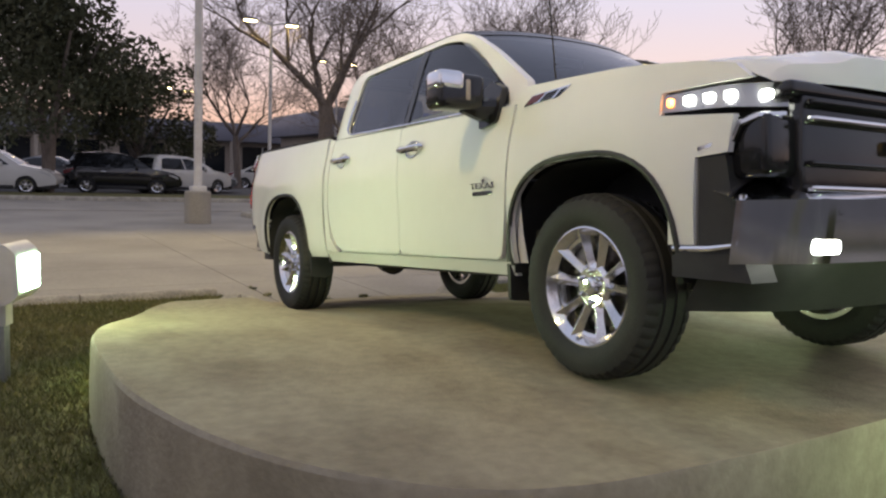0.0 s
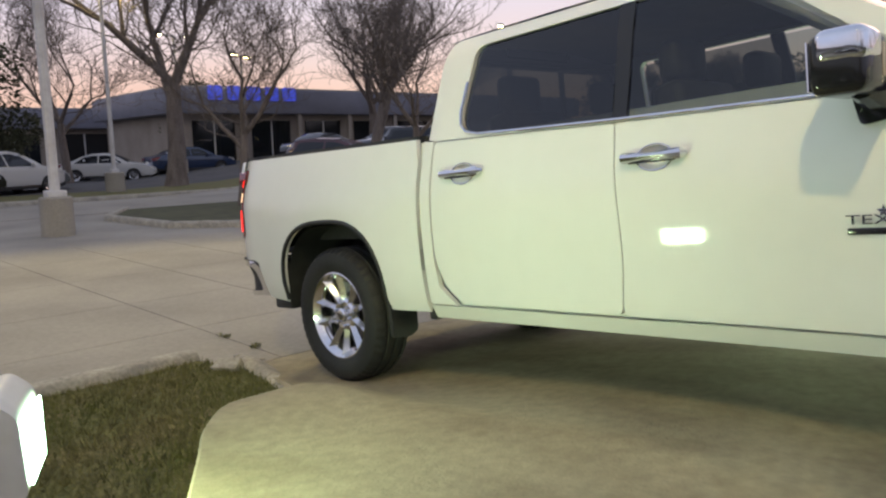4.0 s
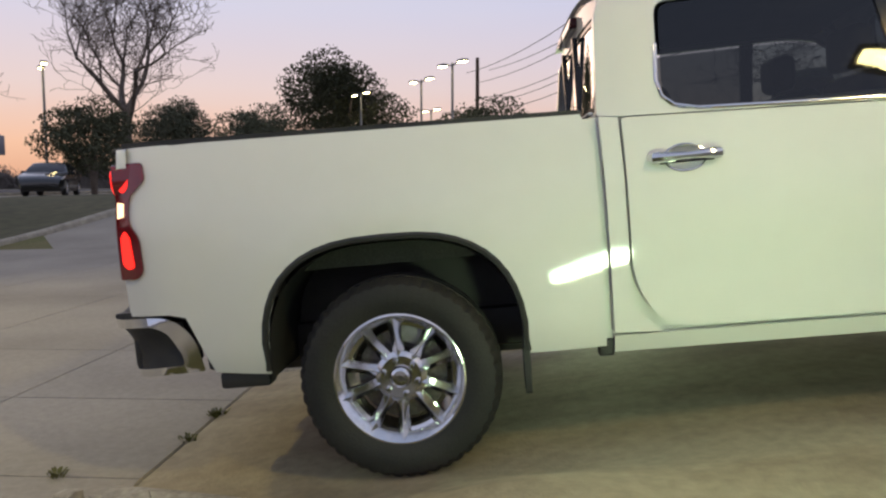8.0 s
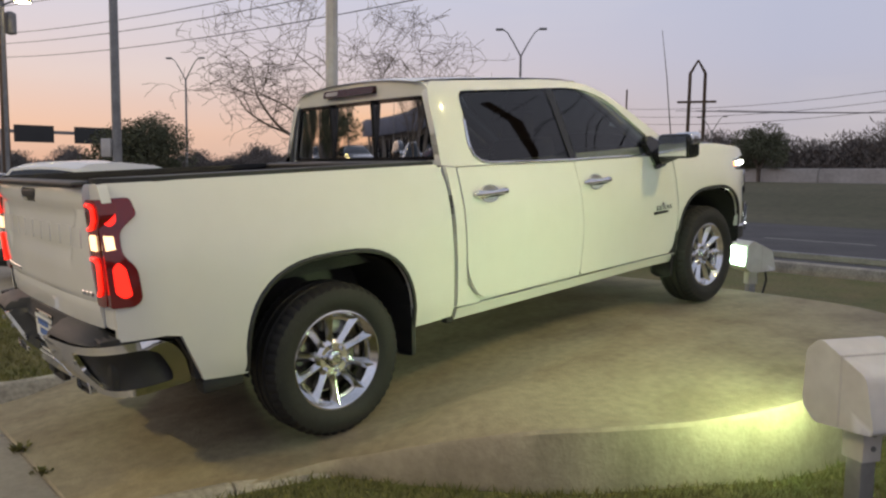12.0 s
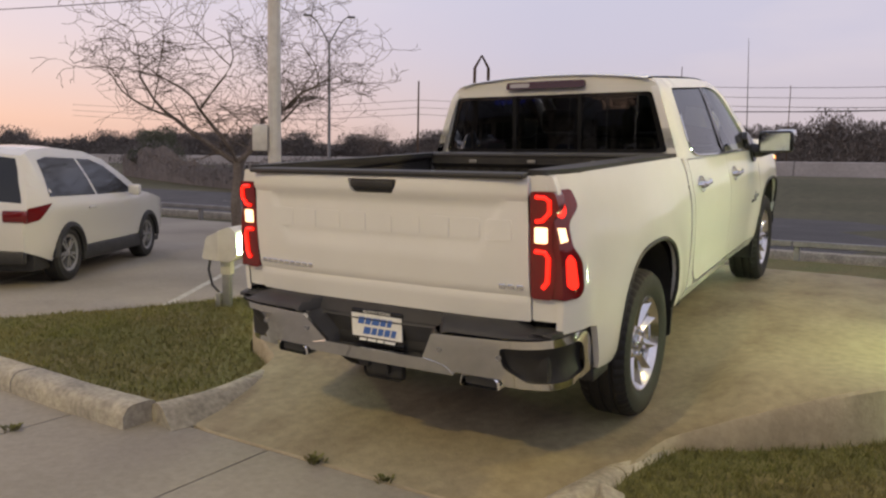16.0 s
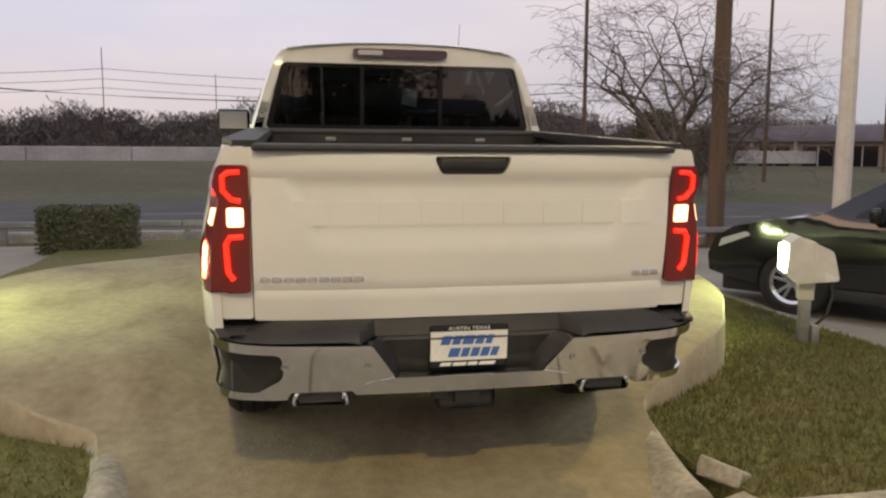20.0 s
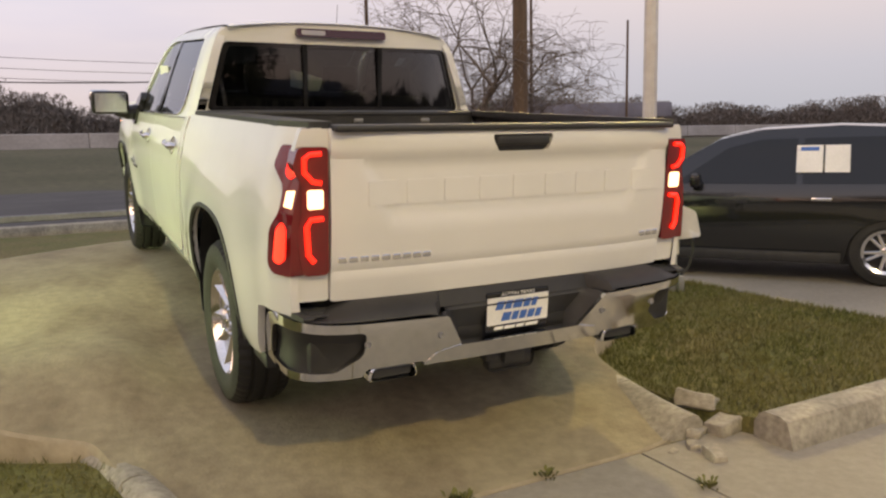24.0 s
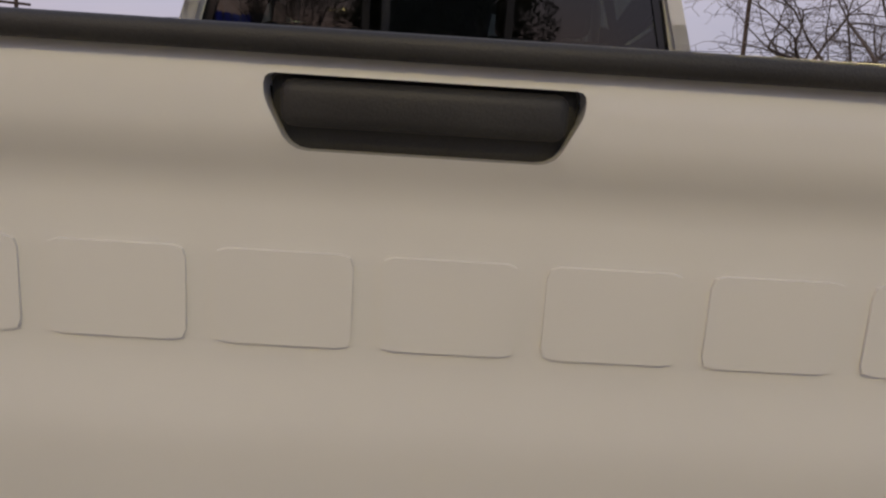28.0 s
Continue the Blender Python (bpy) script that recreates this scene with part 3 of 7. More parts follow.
# kerbs: rounded concrete pieces laid end to end
def kerb(name, pts, w, h, label, piece=1.0, sink=0.1, slant=0.0):
    root = tagged(new(name), label, "kerb", kind="structure")
    path = [Vector(p) for p in pts]
    dist = [0.0]
    for a, b in zip(path, path[1:]):
        dist.append(dist[-1] + (b - a).length)

    def at(d):
        for i in range(len(path) - 1):
            if d <= dist[i + 1] or i == len(path) - 2:
                t = (d - dist[i]) / (dist[i + 1] - dist[i])
                return path[i].lerp(path[i + 1], t), (path[i + 1] - path[i]).normalized()
    n = max(1, round(dist[-1] / piece))
    for k in range(n):
        d0, d1 = dist[-1] * k / n + 0.006, dist[-1] * (k + 1) / n - 0.006
        m = max(2, round((d1 - d0) / 0.15))
        prof = [(-w / 2, -sink), (-w / 2, h * 0.55), (-w / 2 + 0.03, h * 0.9), (-w / 2 + 0.06, h), (w / 2 - 0.06, h), (w / 2 - 0.02 + slant * 0.15, h * 0.88), (w / 2 + slant * 0.5, h * 0.5), (w / 2 + 0.02 + slant, 0.0), (w / 2 + 0.02 + slant, -sink)]
        bm = bmesh.new()
        rows = []
        for j in range(m + 1):
            p, t = at(d0 + (d1 - d0) * j / m)
            side = Vector((t.y, -t.x))
            hh = h if len(pts[0]) == 2 else 1
            wob = 0.006 * noise.noise(Vector((p.x * 4, p.y * 4, k)))
            rows.append([bm.verts.new((p.x + side.x * u, p.y + side.y * u, gz(p.x, p.y) + v + (wob if v > 0 else 0))) for u, v in prof])
        for a, b in zip(rows, rows[1:]):
            for q in range(len(prof) - 1):
                bm.faces.new((a[q], a[q + 1], b[q + 1], b[q]))
        bm.faces.new(rows[0])
        bm.faces.new(rows[-1][::-1])
        bmesh.ops.recalc_face_normals(bm, faces=bm.faces)
        part("kerb_stone", bm, kerb_mat, root)
    return root


kerb("kerb_ramp_right", [(1.22, -0.12), (1.14, -0.40), (1.07, -0.7), (1.00, -1.05), (0.98, -1.27)], 0.13, 0.10, "worn concrete kerb beside the ramp", 0.7, slant=0.10)
kerb("kerb_lot_right", [(1.22, -1.52), (2.3, -1.52), (3.75, -1.50)], 0.20, 0.14, "rounded concrete kerb along the lawn", 1.3)
kerb("kerb_ramp_left", [(-1.50, -1.36), (-1.44, -1.1), (-1.47, -0.75), (-1.55, -0.35), (-1.74, 0.05)], 0.15, 0.12, "worn concrete kerb beside the ramp", 0.9, slant=0.09)
kerb("kerb_lot_left", [(-1.55, -1.42), (-2.2, -1.42), (-3.1, -1.38), (-5.2, -1.40)], 0.24, 0.13, "rounded concrete kerb along the lawn", 1.2)
kerb("kerb_drive_right", [(3.72, -1.2), (3.72, 3.0), (3.72, 10.4)], 0.14, 0.09, "low concrete kerb along the drive", 2.0)
kerb("kerb_island", [(-60, -9.97), (-26, -9.97), (-10, -9.97), (-4.6, -9.97), (-3.15, -11.45), (-2.95, -14.5), (-4.15, -16.5)], 0.2, 0.13, "concrete kerb round the parking island", 3.0)
kerb("kerb_island_far", [(-60, -22.05), (40, -22.05)], 0.2, 0.14, "concrete kerb of the far island", 12.0)
kerb("kerb_road", [(-60, 11.7), (60, 11.7)], 0.3, 0.14, "pale concrete kerb along the road", 4.0)
# broken bits of kerb where lawn and ramp meet
random.seed(9)
for x, y, s, rz in ((1.17, -1.10, 0.10, 118), (1.17, -1.30, 0.095, 8), (0.87, -1.50, 0.058, 70), (1.00, -1.27, 0.055, 25), (0.88, -1.37, 0.042, 55), (0.76, -1.36, 0.025, 15)):
    bm = boxed(-s, s, -s * 0.6, s * 0.6, 0, s * 0.85, s * 0.12, 2)
    bmesh.ops.subdivide_edges(bm, edges=bm.edges, cuts=1, use_grid_fill=True)
    for v in bm.verts:
        v.co += noise.noise_vector(v.co * (2.2 / s) + Vector((x * 7, y * 7, 0))) * s * 0.16
    ob = part("broken_kerb", bm, kerb_mat)
    ob.matrix_basis = pose(x, y, gz(x, y) + (0.045 if s > 0.099 else -0.015), (24 if s > 0.099 else random.uniform(-9, 9)), random.uniform(-9, 9), rz)
    tagged(ob, "broken lump of pale kerb concrete", "rubble", "broken kerb lumps")
# weeds in the joint
for x, y in ((-0.32, -1.30), (0.10, -1.28), (-2.05, -1.9), (0.62, -2.2), (-0.35, -1.27), (0.62, -1.7)):
    bm = bmesh.new()
    for k in range(26):
        a, h, r = random.uniform(0, 6.28), random.uniform(0.02, 0.06), random.uniform(0.0, 0.045)
        b = Vector((math.cos(a) * r, math.sin(a) * r, 0))
        t = b + Vector((math.cos(a) * h * 0.6, math.sin(a) * h * 0.6, h * 0.7))
        w = Vector((-math.sin(a), math.cos(a), 0)) * 0.007
        m1 = b.lerp(t, 0.55) + Vector((0, 0, 0.01))
        vs_ = [bm.verts.new(q) for q in (b, m1 - w, t, m1 + w)]
        bm.faces.new(vs_)
    ob = part("weed", bm, grass_blade)
    ob.location = (x, y, gz(x, y) - 0.005)
    tagged(ob, "small green weed in a concrete joint", "weed", "weeds in the joints", "stuff")
# ---- pickup truck, in its own axes: x right, y ahead, z up from the ground under the rear axle ----
truck = thing("pickup_truck", "glossy white crew-cab pickup truck parked nose-up on a pad", "pickup truck", pose(0, 0, 0, 5.3, 0, 0))
SKIN = [(0.40, 0.93), (0.46, 0.955), (0.52, 0.985), (0.70, 1.008), (0.90, 1.018), (1.05, 1.014), (1.14, 1.004), (1.20, 0.990), (1.30, 0.968), (1.38, 0.942), (1.46, 0.915)]
RW, FW, WZ = 0.0, 3.755, 0.41


def skin(y, z):
    x = smooth(z, SKIN)
    for w in (RW, FW):
        d = math.hypot((y - w) / 0.62, (z - 0.5) / 0.58)
        x += 0.021 * math.exp(-(((d - 0.95) / 0.28) ** 2))
    if y < -0.86:
        x -= 0.075 * ((-0.86 - y) / 0.25) ** 2
    if y > 4.0:
        x -= 0.16 * ((y - 4.0) / 0.68) ** 2
    x -= 0.006 * math.exp(-(((z - 0.72) / 0.15) ** 2)) * ease((y - 0.8) / 0.5) * ease((3.3 - y) / 0.5)
    return x


def arch(c, half, top, foot, n=18):
    """Squared wheel opening from its rear foot over to its front foot."""
    out = []
    for k in range(n + 1):
        a = math.pi * (1 - k / n)
        ca, sa = math.cos(a), math.sin(a)
        out.append((c + half * math.copysign(abs(ca) ** 0.72, ca), foot + (top - foot) * abs(sa) ** 0.74))
    return out


def side_panel(name, outline, s, step=0.055, holes=(), mat=paint, lift=0.0, parent=truck, label="", depth=0.03, fn=skin):
    return part(name, sheet(outline, lambda y, z: (s * (fn(y, z) + lift), y, z), step, holes, back=(-s * depth, 0, 0)), mat, parent, label)


GREEN_X = [(1.28, 0.973), (1.34, 0.955), (1.38, 0.935), (1.50, 0.895), (1.70, 0.825), (1.80, 0.785), (1.87, 0.735), (1.90, 0.69)]


def house(y, z):
    x = smooth(z, GREEN_X)
    if y < 1.0:
        x -= 0.10 * ((1.0 - y) / 0.15) ** 2 * 0.35
    if y > 2.3:
        x -= 0.02 * ((y - 2.3) / 0.8)
    return x


BED = [(-1.085, 0.752), (-0.90, 0.752), (-0.83, 0.735), (-0.74, 0.50), (-0.53, 0.475)] + arch(RW, 0.515, 0.985, 0.475) + [(0.83, 0.475), (0.838, 1.27), (0.81, 1.36), (0.80, 1.388), (-1.085, 1.44)]
FENDER = [(3.235, 0.62), (3.25, 0.50)] + arch(FW, 0.515, 0.975, 0.50)[2:-2] + [(4.235, 0.60), (4.345, 0.60), (4.355, 0.925), (4.47, 0.938), (4.485, 1.075), (4.20, 1.098), (4.195, 1.188), (4.53, 1.205), (4.47, 1.262), (4.36, 1.290), (3.95, 1.338), (3.55, 1.36), (3.255, 1.372), (3.245, 1.1)]
R_DOOR = rounded([(0.955, 1.358), (0.945, 0.72), (1.06, 0.535), (2.03, 0.525), (2.065, 0.80), (2.035, 1.317)], [0.02, 0.1, 0.12, 0.04, 0.2, 0.01], 5)
F_DOOR = rounded([(2.041, 1.317), (2.071, 0.80), (2.036, 0.525), (3.16, 0.515), (3.225, 0.75), (3.235, 1.289)], [0.01, 0.2, 0.04, 0.06, 0.2, 0.01], 5)
C_STRIP = [(0.862, 0.53), (1.05, 0.52), (0.945, 0.62), (0.935, 0.75), (0.943, 1.361), (0.87, 1.371)]
ROCKER = [(0.862, 0.445), (3.235, 0.435), (3.228, 0.505), (0.862, 0.516)]
DLO = rounded([(1.100, 1.370), (1.145, 1.820), (2.31, 1.832), (2.62, 1.752), (3.10, 1.39), (3.165, 1.306), (2.04, 1.336)], [0.13, 0.06, 0.14, 0.2, 0.03, 0.01, 0.0], 5)
RING = rounded([(0.868, 1.376), (0.905, 1.80), (0.955, 1.885), (2.14, 1.898), (2.50, 1.853), (2.87, 1.655), (3.24, 1.418), (3.262, 1.376), (3.235, 1.372), (3.235, 1.294), (2.04, 1.322), (0.955, 1.364)], [0.0, 0.06, 0.05, 0.2, 0.2, 0.1, 0.02, 0, 0, 0, 0, 0], 5)
GLASS_R = rounded([(1.120, 1.378), (1.162, 1.806), (1.99, 1.816), (2.03, 1.340)], [0.12, 0.05, 0.01, 0.01], 5)
GLASS_F = rounded([(2.075, 1.340), (2.045, 1.816), (2.30, 1.816), (2.60, 1.737), (3.08, 1.385), (3.14, 1.312)], [0.01, 0.01, 0.12, 0.2, 0.02, 0.01], 5)


def oval(y0, z0, a=0.078, b=0.050, n=20):
    return [(y0 + a * math.cos(2 * math.pi * k / n), z0 + b * math.sin(2 * math.pi * k / n)) for k in range(n)]


for s in (1, -1):
    side_panel("bed_side", BED, s)
    side_panel("front_fender", FENDER, s)
    rd = side_panel("rear_door", R_DOOR, s, holes=[oval(1.175, 1.183)])
    fd = side_panel("front_door", F_DOOR, s, holes=[oval(2.232, 1.163)])
    side_panel("cab_corner", C_STRIP, s)
    side_panel("rocker_panel", ROCKER, s, 0.08)
    side_panel("door_jamb", [(0.80, 0.50), (3.30, 0.50), (3.30, 1.37), (0.80, 1.37)], s, 0.14, lift=-0.040, depth=0.004)
    side_panel("cab_frame", RING, s, 0.06, [DLO], fn=house, depth=0.05)
    side_panel("rear_side_window", GLASS_R, s, 0.12, mat=window_glass, fn=lambda y, z: house(y, z) - 0.012, depth=0.004)
    side_panel("front_side_window", GLASS_F, s, 0.12, mat=door_glass, fn=lambda y, z: house(y, z) - 0.012, depth=0.004)
    # black pillar between the panes and bright trim along the belt
    side_panel("window_pillar", [(2.02, 1.328), (1.98, 1.828), (2.055, 1.828), (2.088, 1.328)], s, 0.1, mat=gloss_black, fn=lambda y, z: house(y, z) - 0.006, depth=0.02)
    belt = [(s * (house(y, z) + 0.004), y, z) for y, z in ((1.125, 1.64), (1.108, 1.49), (1.122, 1.425), (1.165, 1.388), (1.25, 1.368), (1.6, 1.351), (2.04, 1.333), (2.6, 1.318), (3.16, 1.303))]
    part("belt_trim", tubed(belt, 0.008, 6), chrome, truck, "bright chrome window trim")
    # wheel-arch lips in black and dark inner liners
    for c in (RW, FW):
        path = arch(c, 0.522, 0.988, 0.49, 22)
        bm = bmesh.new()
        tube(bm, [(s * (skin(y, z) - 0.004), y, z) for y, z in path], 0.014, 6)
        part("arch_lip", bm, black_plastic, truck, "black plastic arch moulding")
        liner_path = arch(c, 0.515, 0.965, 0.45, 20)
        part("arch_liner", grid([0, 0.14, 0.28, 0.42, 0.50], range(len(liner_path)), lambda u, k, lp=liner_path: (s * (0.985 - u), lp[k][0], lp[k][1])), black_plastic, truck)
        part("arch_back", sheet(liner_path, lambda y, z: (s * 0.50, y, z), 0.15), black_plastic, truck)
    # door handles: a cup and a bar
    for y0, z0, door in ((1.045, 1.185, rd), (2.10, 1.165, fd)):
        zc, yc = z0 - 0.002, y0 + 0.130
        side_panel("handle_cup", oval(yc, zc), s, 0.022, mat=paint, parent=door, depth=0.002, fn=lambda y, z: skin(y, z) - 0.030 * max(0.0, 1 - ((y - yc) / 0.078) ** 2 - ((z - zc) / 0.050) ** 2) ** 0.5)
        rim = oval(yc, zc, 0.079, 0.051, 24)
        part("cup_rim", tubed([(s * (skin(y, z) + 0.001), y, z) for y, z in rim + rim[:1]], 0.004, 6), chrome, door)
        pts = [(s * (skin(y0 + u * 0.27, zc) + 0.006 + 0.034 * math.sin(math.pi * u) ** 0.5), y0 - 0.01 + u * 0.28, zc + 0.006) for u in [k / 14 for k in range(15)]]
        bm = tubed(pts, [0.010] + [0.019 + 0.005 * math.cos(2 * math.pi * k / 14) for k in range(1, 14)] + [0.010], 10)
        part("door_handle", bm, chrome, door, "bright chrome pull handle")
        # black strip below the bar, standing in for the shade under it
        part("handle_shade_strip", tubed([(p[0] - s * 0.004, p[1], p[2] - 0.020) for p in pts[2:-2]], 0.006, 6), gloss_black, door)
    # mud flaps
    for y0 in (0.53, 3.215):
        bm = sheet(rounded([(0.80, 0.60), (0.80, 0.33), (0.86, 0.30), (0.985, 0.31), (1.0, 0.60)], 0.02, 3), lambda x, z: (s * x, y0 - 0.02 * (0.6 - z), z), 0.1, back=(0, -0.025, 0))
        part("mud_flap", bm, black_plastic, truck, "black moulded mud flap")
    part("sill_foot", boxed(min(s * 0.90, s * 0.955), max(s * 0.90, s * 0.955), 0.80, 0.86, 0.43, 0.50, 0.01), black_plastic, truck)
    part("bed_foot", boxed(min(s * 0.86, s * 0.965), max(s * 0.86, s * 0.965), -0.74, -0.53, 0.42, 0.49, 0.015), black_plastic, truck)

# door badge on each front door: raised letters over a bar, with a star
def lettering(name, text, size, mat, parent, m, depth=0.004, label="", stretch=1.0):
    cu = bpy.data.curves.new(name, "FONT")
    cu.body, cu.size, cu.extrude, cu.align_x, cu.align_y = text, size, depth, "CENTER", "CENTER"
    cu.resolution_u = 2
    tmp = bpy.data.objects.new(name, cu)
    scene.collection.objects.link(tmp)
    dg = bpy.context.evaluated_depsgraph_get()
    me = bpy.data.meshes.new_from_object(tmp.evaluated_get(dg))
    bpy.data.objects.remove(tmp)
    me.transform(Matrix.Diagonal((stretch, 1, 1, 1)))
    me.materials.clear()
    me.materials.append(mat)
    ob = new(name, me)
    ob.parent = parent
    ob.matrix_basis = m
    if label:
        ob["label"] = label
    return ob


for s in (1, -1):
    rot = Matrix(((0, 0, s, 0), (s, 0, 0, 0), (0, 1, 0, 0), (0, 0, 0, 1)))
    lettering("door_badge", "TEXAS", 0.044, chrome, truck, Matrix.Translation((s * (skin(3.03, 0.9) + 0.014), 3.03, 0.894)) @ rot, 0.004, "chrome state badge lettering", 1.7)
    part("badge_bar", boxed(min(s * 1.012, s * 1.024), max(s * 1.012, s * 1.024), 2.92, 3.135, 0.846, 0.868, 0.004), gloss_black, truck, "dark badge bar with bright letters")
    lettering("badge_word", "EDITION", 0.026, chrome, truck, Matrix.Translation((s * 1.025, 3.0275, 0.857)) @ rot, 0.001, "bright badge lettering", 1.6)
    star = [(3.03 + (0.020 if k % 2 == 0 else 0.008) * math.sin(k * math.pi / 5), 0.920 + (0.022 if k % 2 == 0 else 0.009) * math.cos(k * math.pi / 5)) for k in range(10)]
    side_panel("badge_star", star, s, 0.05, mat=chrome, lift=0.010, depth=0.006)
    # slanted trim badge on the fender
    side_panel("fender_badge", rounded([(3.315, 1.262), (3.58, 1.276), (3.655, 1.322), (3.37, 1.310)], 0.008, 2), s, 0.05, mat=chrome, lift=0.004, depth=0.006, label="slanted chrome, black and red trim badge")
    for y0, y1, mat in ((3.335, 3.43, badge_red), (3.44, 3.53, gloss_black), (3.545, 3.585, gloss_black)):
        side_panel("badge_inlay", [(y0, 1.270), (y1 - 0.012, 1.276), (y1 + 0.038, 1.311), (y0 + 0.042, 1.306)], s, 0.05, mat=mat, lift=0.007, depth=0.004)

# ---- cab top, glass ----
def roof_z(x, y):
    w = 0.745
    z = 1.886 + 0.052 * (1 - (abs(x) / w) ** 2.4)
    z += 0.012 * math.sin(math.pi * min(1, max(0, (y - 0.9) / 1.6)))
    if y > 2.15:
        z -= 0.20 * (y - 2.15) ** 2
    if y < 1.0:
        z -= 0.9 * (1.0 - y) ** 2
    return z


ys = [0.885, 0.91, 0.95, 1.0, 1.1, 1.3, 1.6, 1.9, 2.15, 2.3, 2.42, 2.5]


def roof_at(x, y):
    """Roof point; its front edge follows the bow of the windshield."""
    u = x / 0.695
    end = 2.475 - 0.115 * u * u
    if y > 2.15:
        y = 2.15 + (y - 2.15) * (end - 2.15) / 0.35
    return (x, y, roof_z(x, y))


part("roof_panel", grid([-0.695 + 1.39 * k / 24 for k in range(25)], ys, roof_at), paint, truck)


def screen(u, v, out=0.0):
    """Windshield: u across -1..1, v from the roof 0 down to the cowl 1."""
    w = 0.715 + 0.10 * v
    y = 2.47 + 0.86 * v - 0.16 * u * u * (0.7 + 0.3 * v) + out
    z = roof_z(u * 0.72, 2.46 - 0.11 * u * u) - 0.006 - (roof_z(u * 0.72, 2.46 - 0.11 * u * u) - 1.37) * v + 0.018 * math.sin(math.pi * v) + out * 0.6
    return (u * w, y, z)


us = [-1 + k / 10 for k in range(21)]
vs = [k / 10 for k in range(11)]
wind = part("windshield", grid(us, vs, screen), front_glass, truck, "clear raked windshield")
part("windshield_band", grid(us, [0.0, 0.03, 0.08], lambda u, v: screen(u, v, 0.004)), gloss_black, truck)
part("cowl", grid(us, [0.94, 1.0, 1.04, 1.10], lambda u, v: screen(u * 1.02, v, 0.006)), black_plastic, truck, "black plastic cowl")
for s in (1, -1):
    pts = [screen(s * 1.0, v, 0.0) for v in (0.03, 0.2, 0.4, 0.6, 0.8, 1.0)]
    bm = bmesh.new()
    tube(bm, [(x, y - 0.025, z - 0.012) for x, y, z in pts], [0.018, 0.034, 0.040, 0.043, 0.045, 0.045], 10)
    part("windshield_pillar", bm, paint, truck)
    part("wiper", tubed([screen(s * 0.35 - 0.3, 1.02, 0.03), screen(s * 0.35 + 0.05, 0.97, 0.03), screen(s * 0.35 + 0.35, 0.90, 0.025)], 0.008, 6), black_plastic, truck)

BACK = rounded([(-0.885, 1.375), (0.885, 1.375), (0.765, 1.83), (0.70, 1.885), (-0.70, 1.885), (-0.765, 1.83)], [0, 0, 0.05, 0.05, 0.05, 0.05], 4)
BACK_HOLE = rounded([(-0.835, 1.405), (0.835, 1.405), (0.725, 1.80), (-0.725, 1.80)], 0.035, 4)


def cab_back(x, z):
    rise = max(0.0, (z - 1.82) / 0.065) * max(0.0, roof_z(x, 0.885) - 1.886)
    return (x, 0.868 + 0.035 * max(0, (z - 1.40)) / 0.46 + 0.05 * (abs(x) / 0.88) ** 4, z + rise)


part("cab_back_frame", sheet(BACK, cab_back, 0.09, [BACK_HOLE], back=(0, 0.04, 0)), paint, truck)
part("rear_window", sheet(rounded([(-0.85, 1.395), (0.85, 1.395), (0.74, 1.81), (-0.74, 1.81)], 0.03, 4), lambda x, z: (x, cab_back(x, z)[1] + 0.012, z), 0.12), window_glass, truck, "dark tinted rear window with a sliding middle")
for x in (-0.245, 0.245):
    part("slider_frame", boxed(x - 0.013, x + 0.013, 0.875, 0.90, 1.41, 1.80), gloss_black, truck)
part("window_surround", sheet(rounded([(-0.845, 1.398), (0.845, 1.398), (0.733, 1.806), (-0.733, 1.806)], 0.03, 4), lambda x, z: (x, cab_back(x, z)[1] + 0.006, z), 0.09, [rounded([(-0.79, 1.43), (0.79, 1.43), (0.695, 1.775), (-0.695, 1.775)], 0.03, 4)]), gloss_black, truck)
part("window_sill_trim", boxed(-0.86, 0.86, 0.842, 0.862, 1.383, 1.397, 0.004), paint, truck, "bright edge under the rear window")
part("brake_lamp", sheet(rounded([(-0.30, 1.842), (0.28, 1.842), (0.28, 1.892), (-0.30, 1.892)], 0.02, 4), lambda x, z: (x - 0.0, 0.862 + 0.5 * (z - 1.842) * 0.5, z), 0.08, back=(0, 0.05, 0)), base_mat("smoked_lens", (0.05, 0.015, 0.02), 0.12), truck, "dark high-level brake lamp")
part("brake_lamp_clear", sheet(rounded([(-0.27, 1.853), (-0.12, 1.853), (-0.12, 1.882), (-0.27, 1.882)], 0.012, 3), lambda x, z: (x, 0.858 + 0.25 * (z - 1.842), z), 0.08, back=(0, 0.01, 0)), base_mat("clear_lens", (0.35, 0.33, 0.34), 0.15), truck)
part("cab_floor", boxed(-0.86, 0.86, 0.92, 3.3, 0.56, 0.66), seat_cloth, truck)
part("cab_back_wall", boxed(-0.86, 0.86, 0.90, 0.94, 0.6, 1.385), seat_cloth, truck)
part("headlining", grid([-0.70 + 1.4 * k / 8 for k in range(9)], [0.94, 1.2, 1.8, 2.4], lambda x, y: (x, y, roof_z(x, y) - 0.05)), seat_cloth, truck)

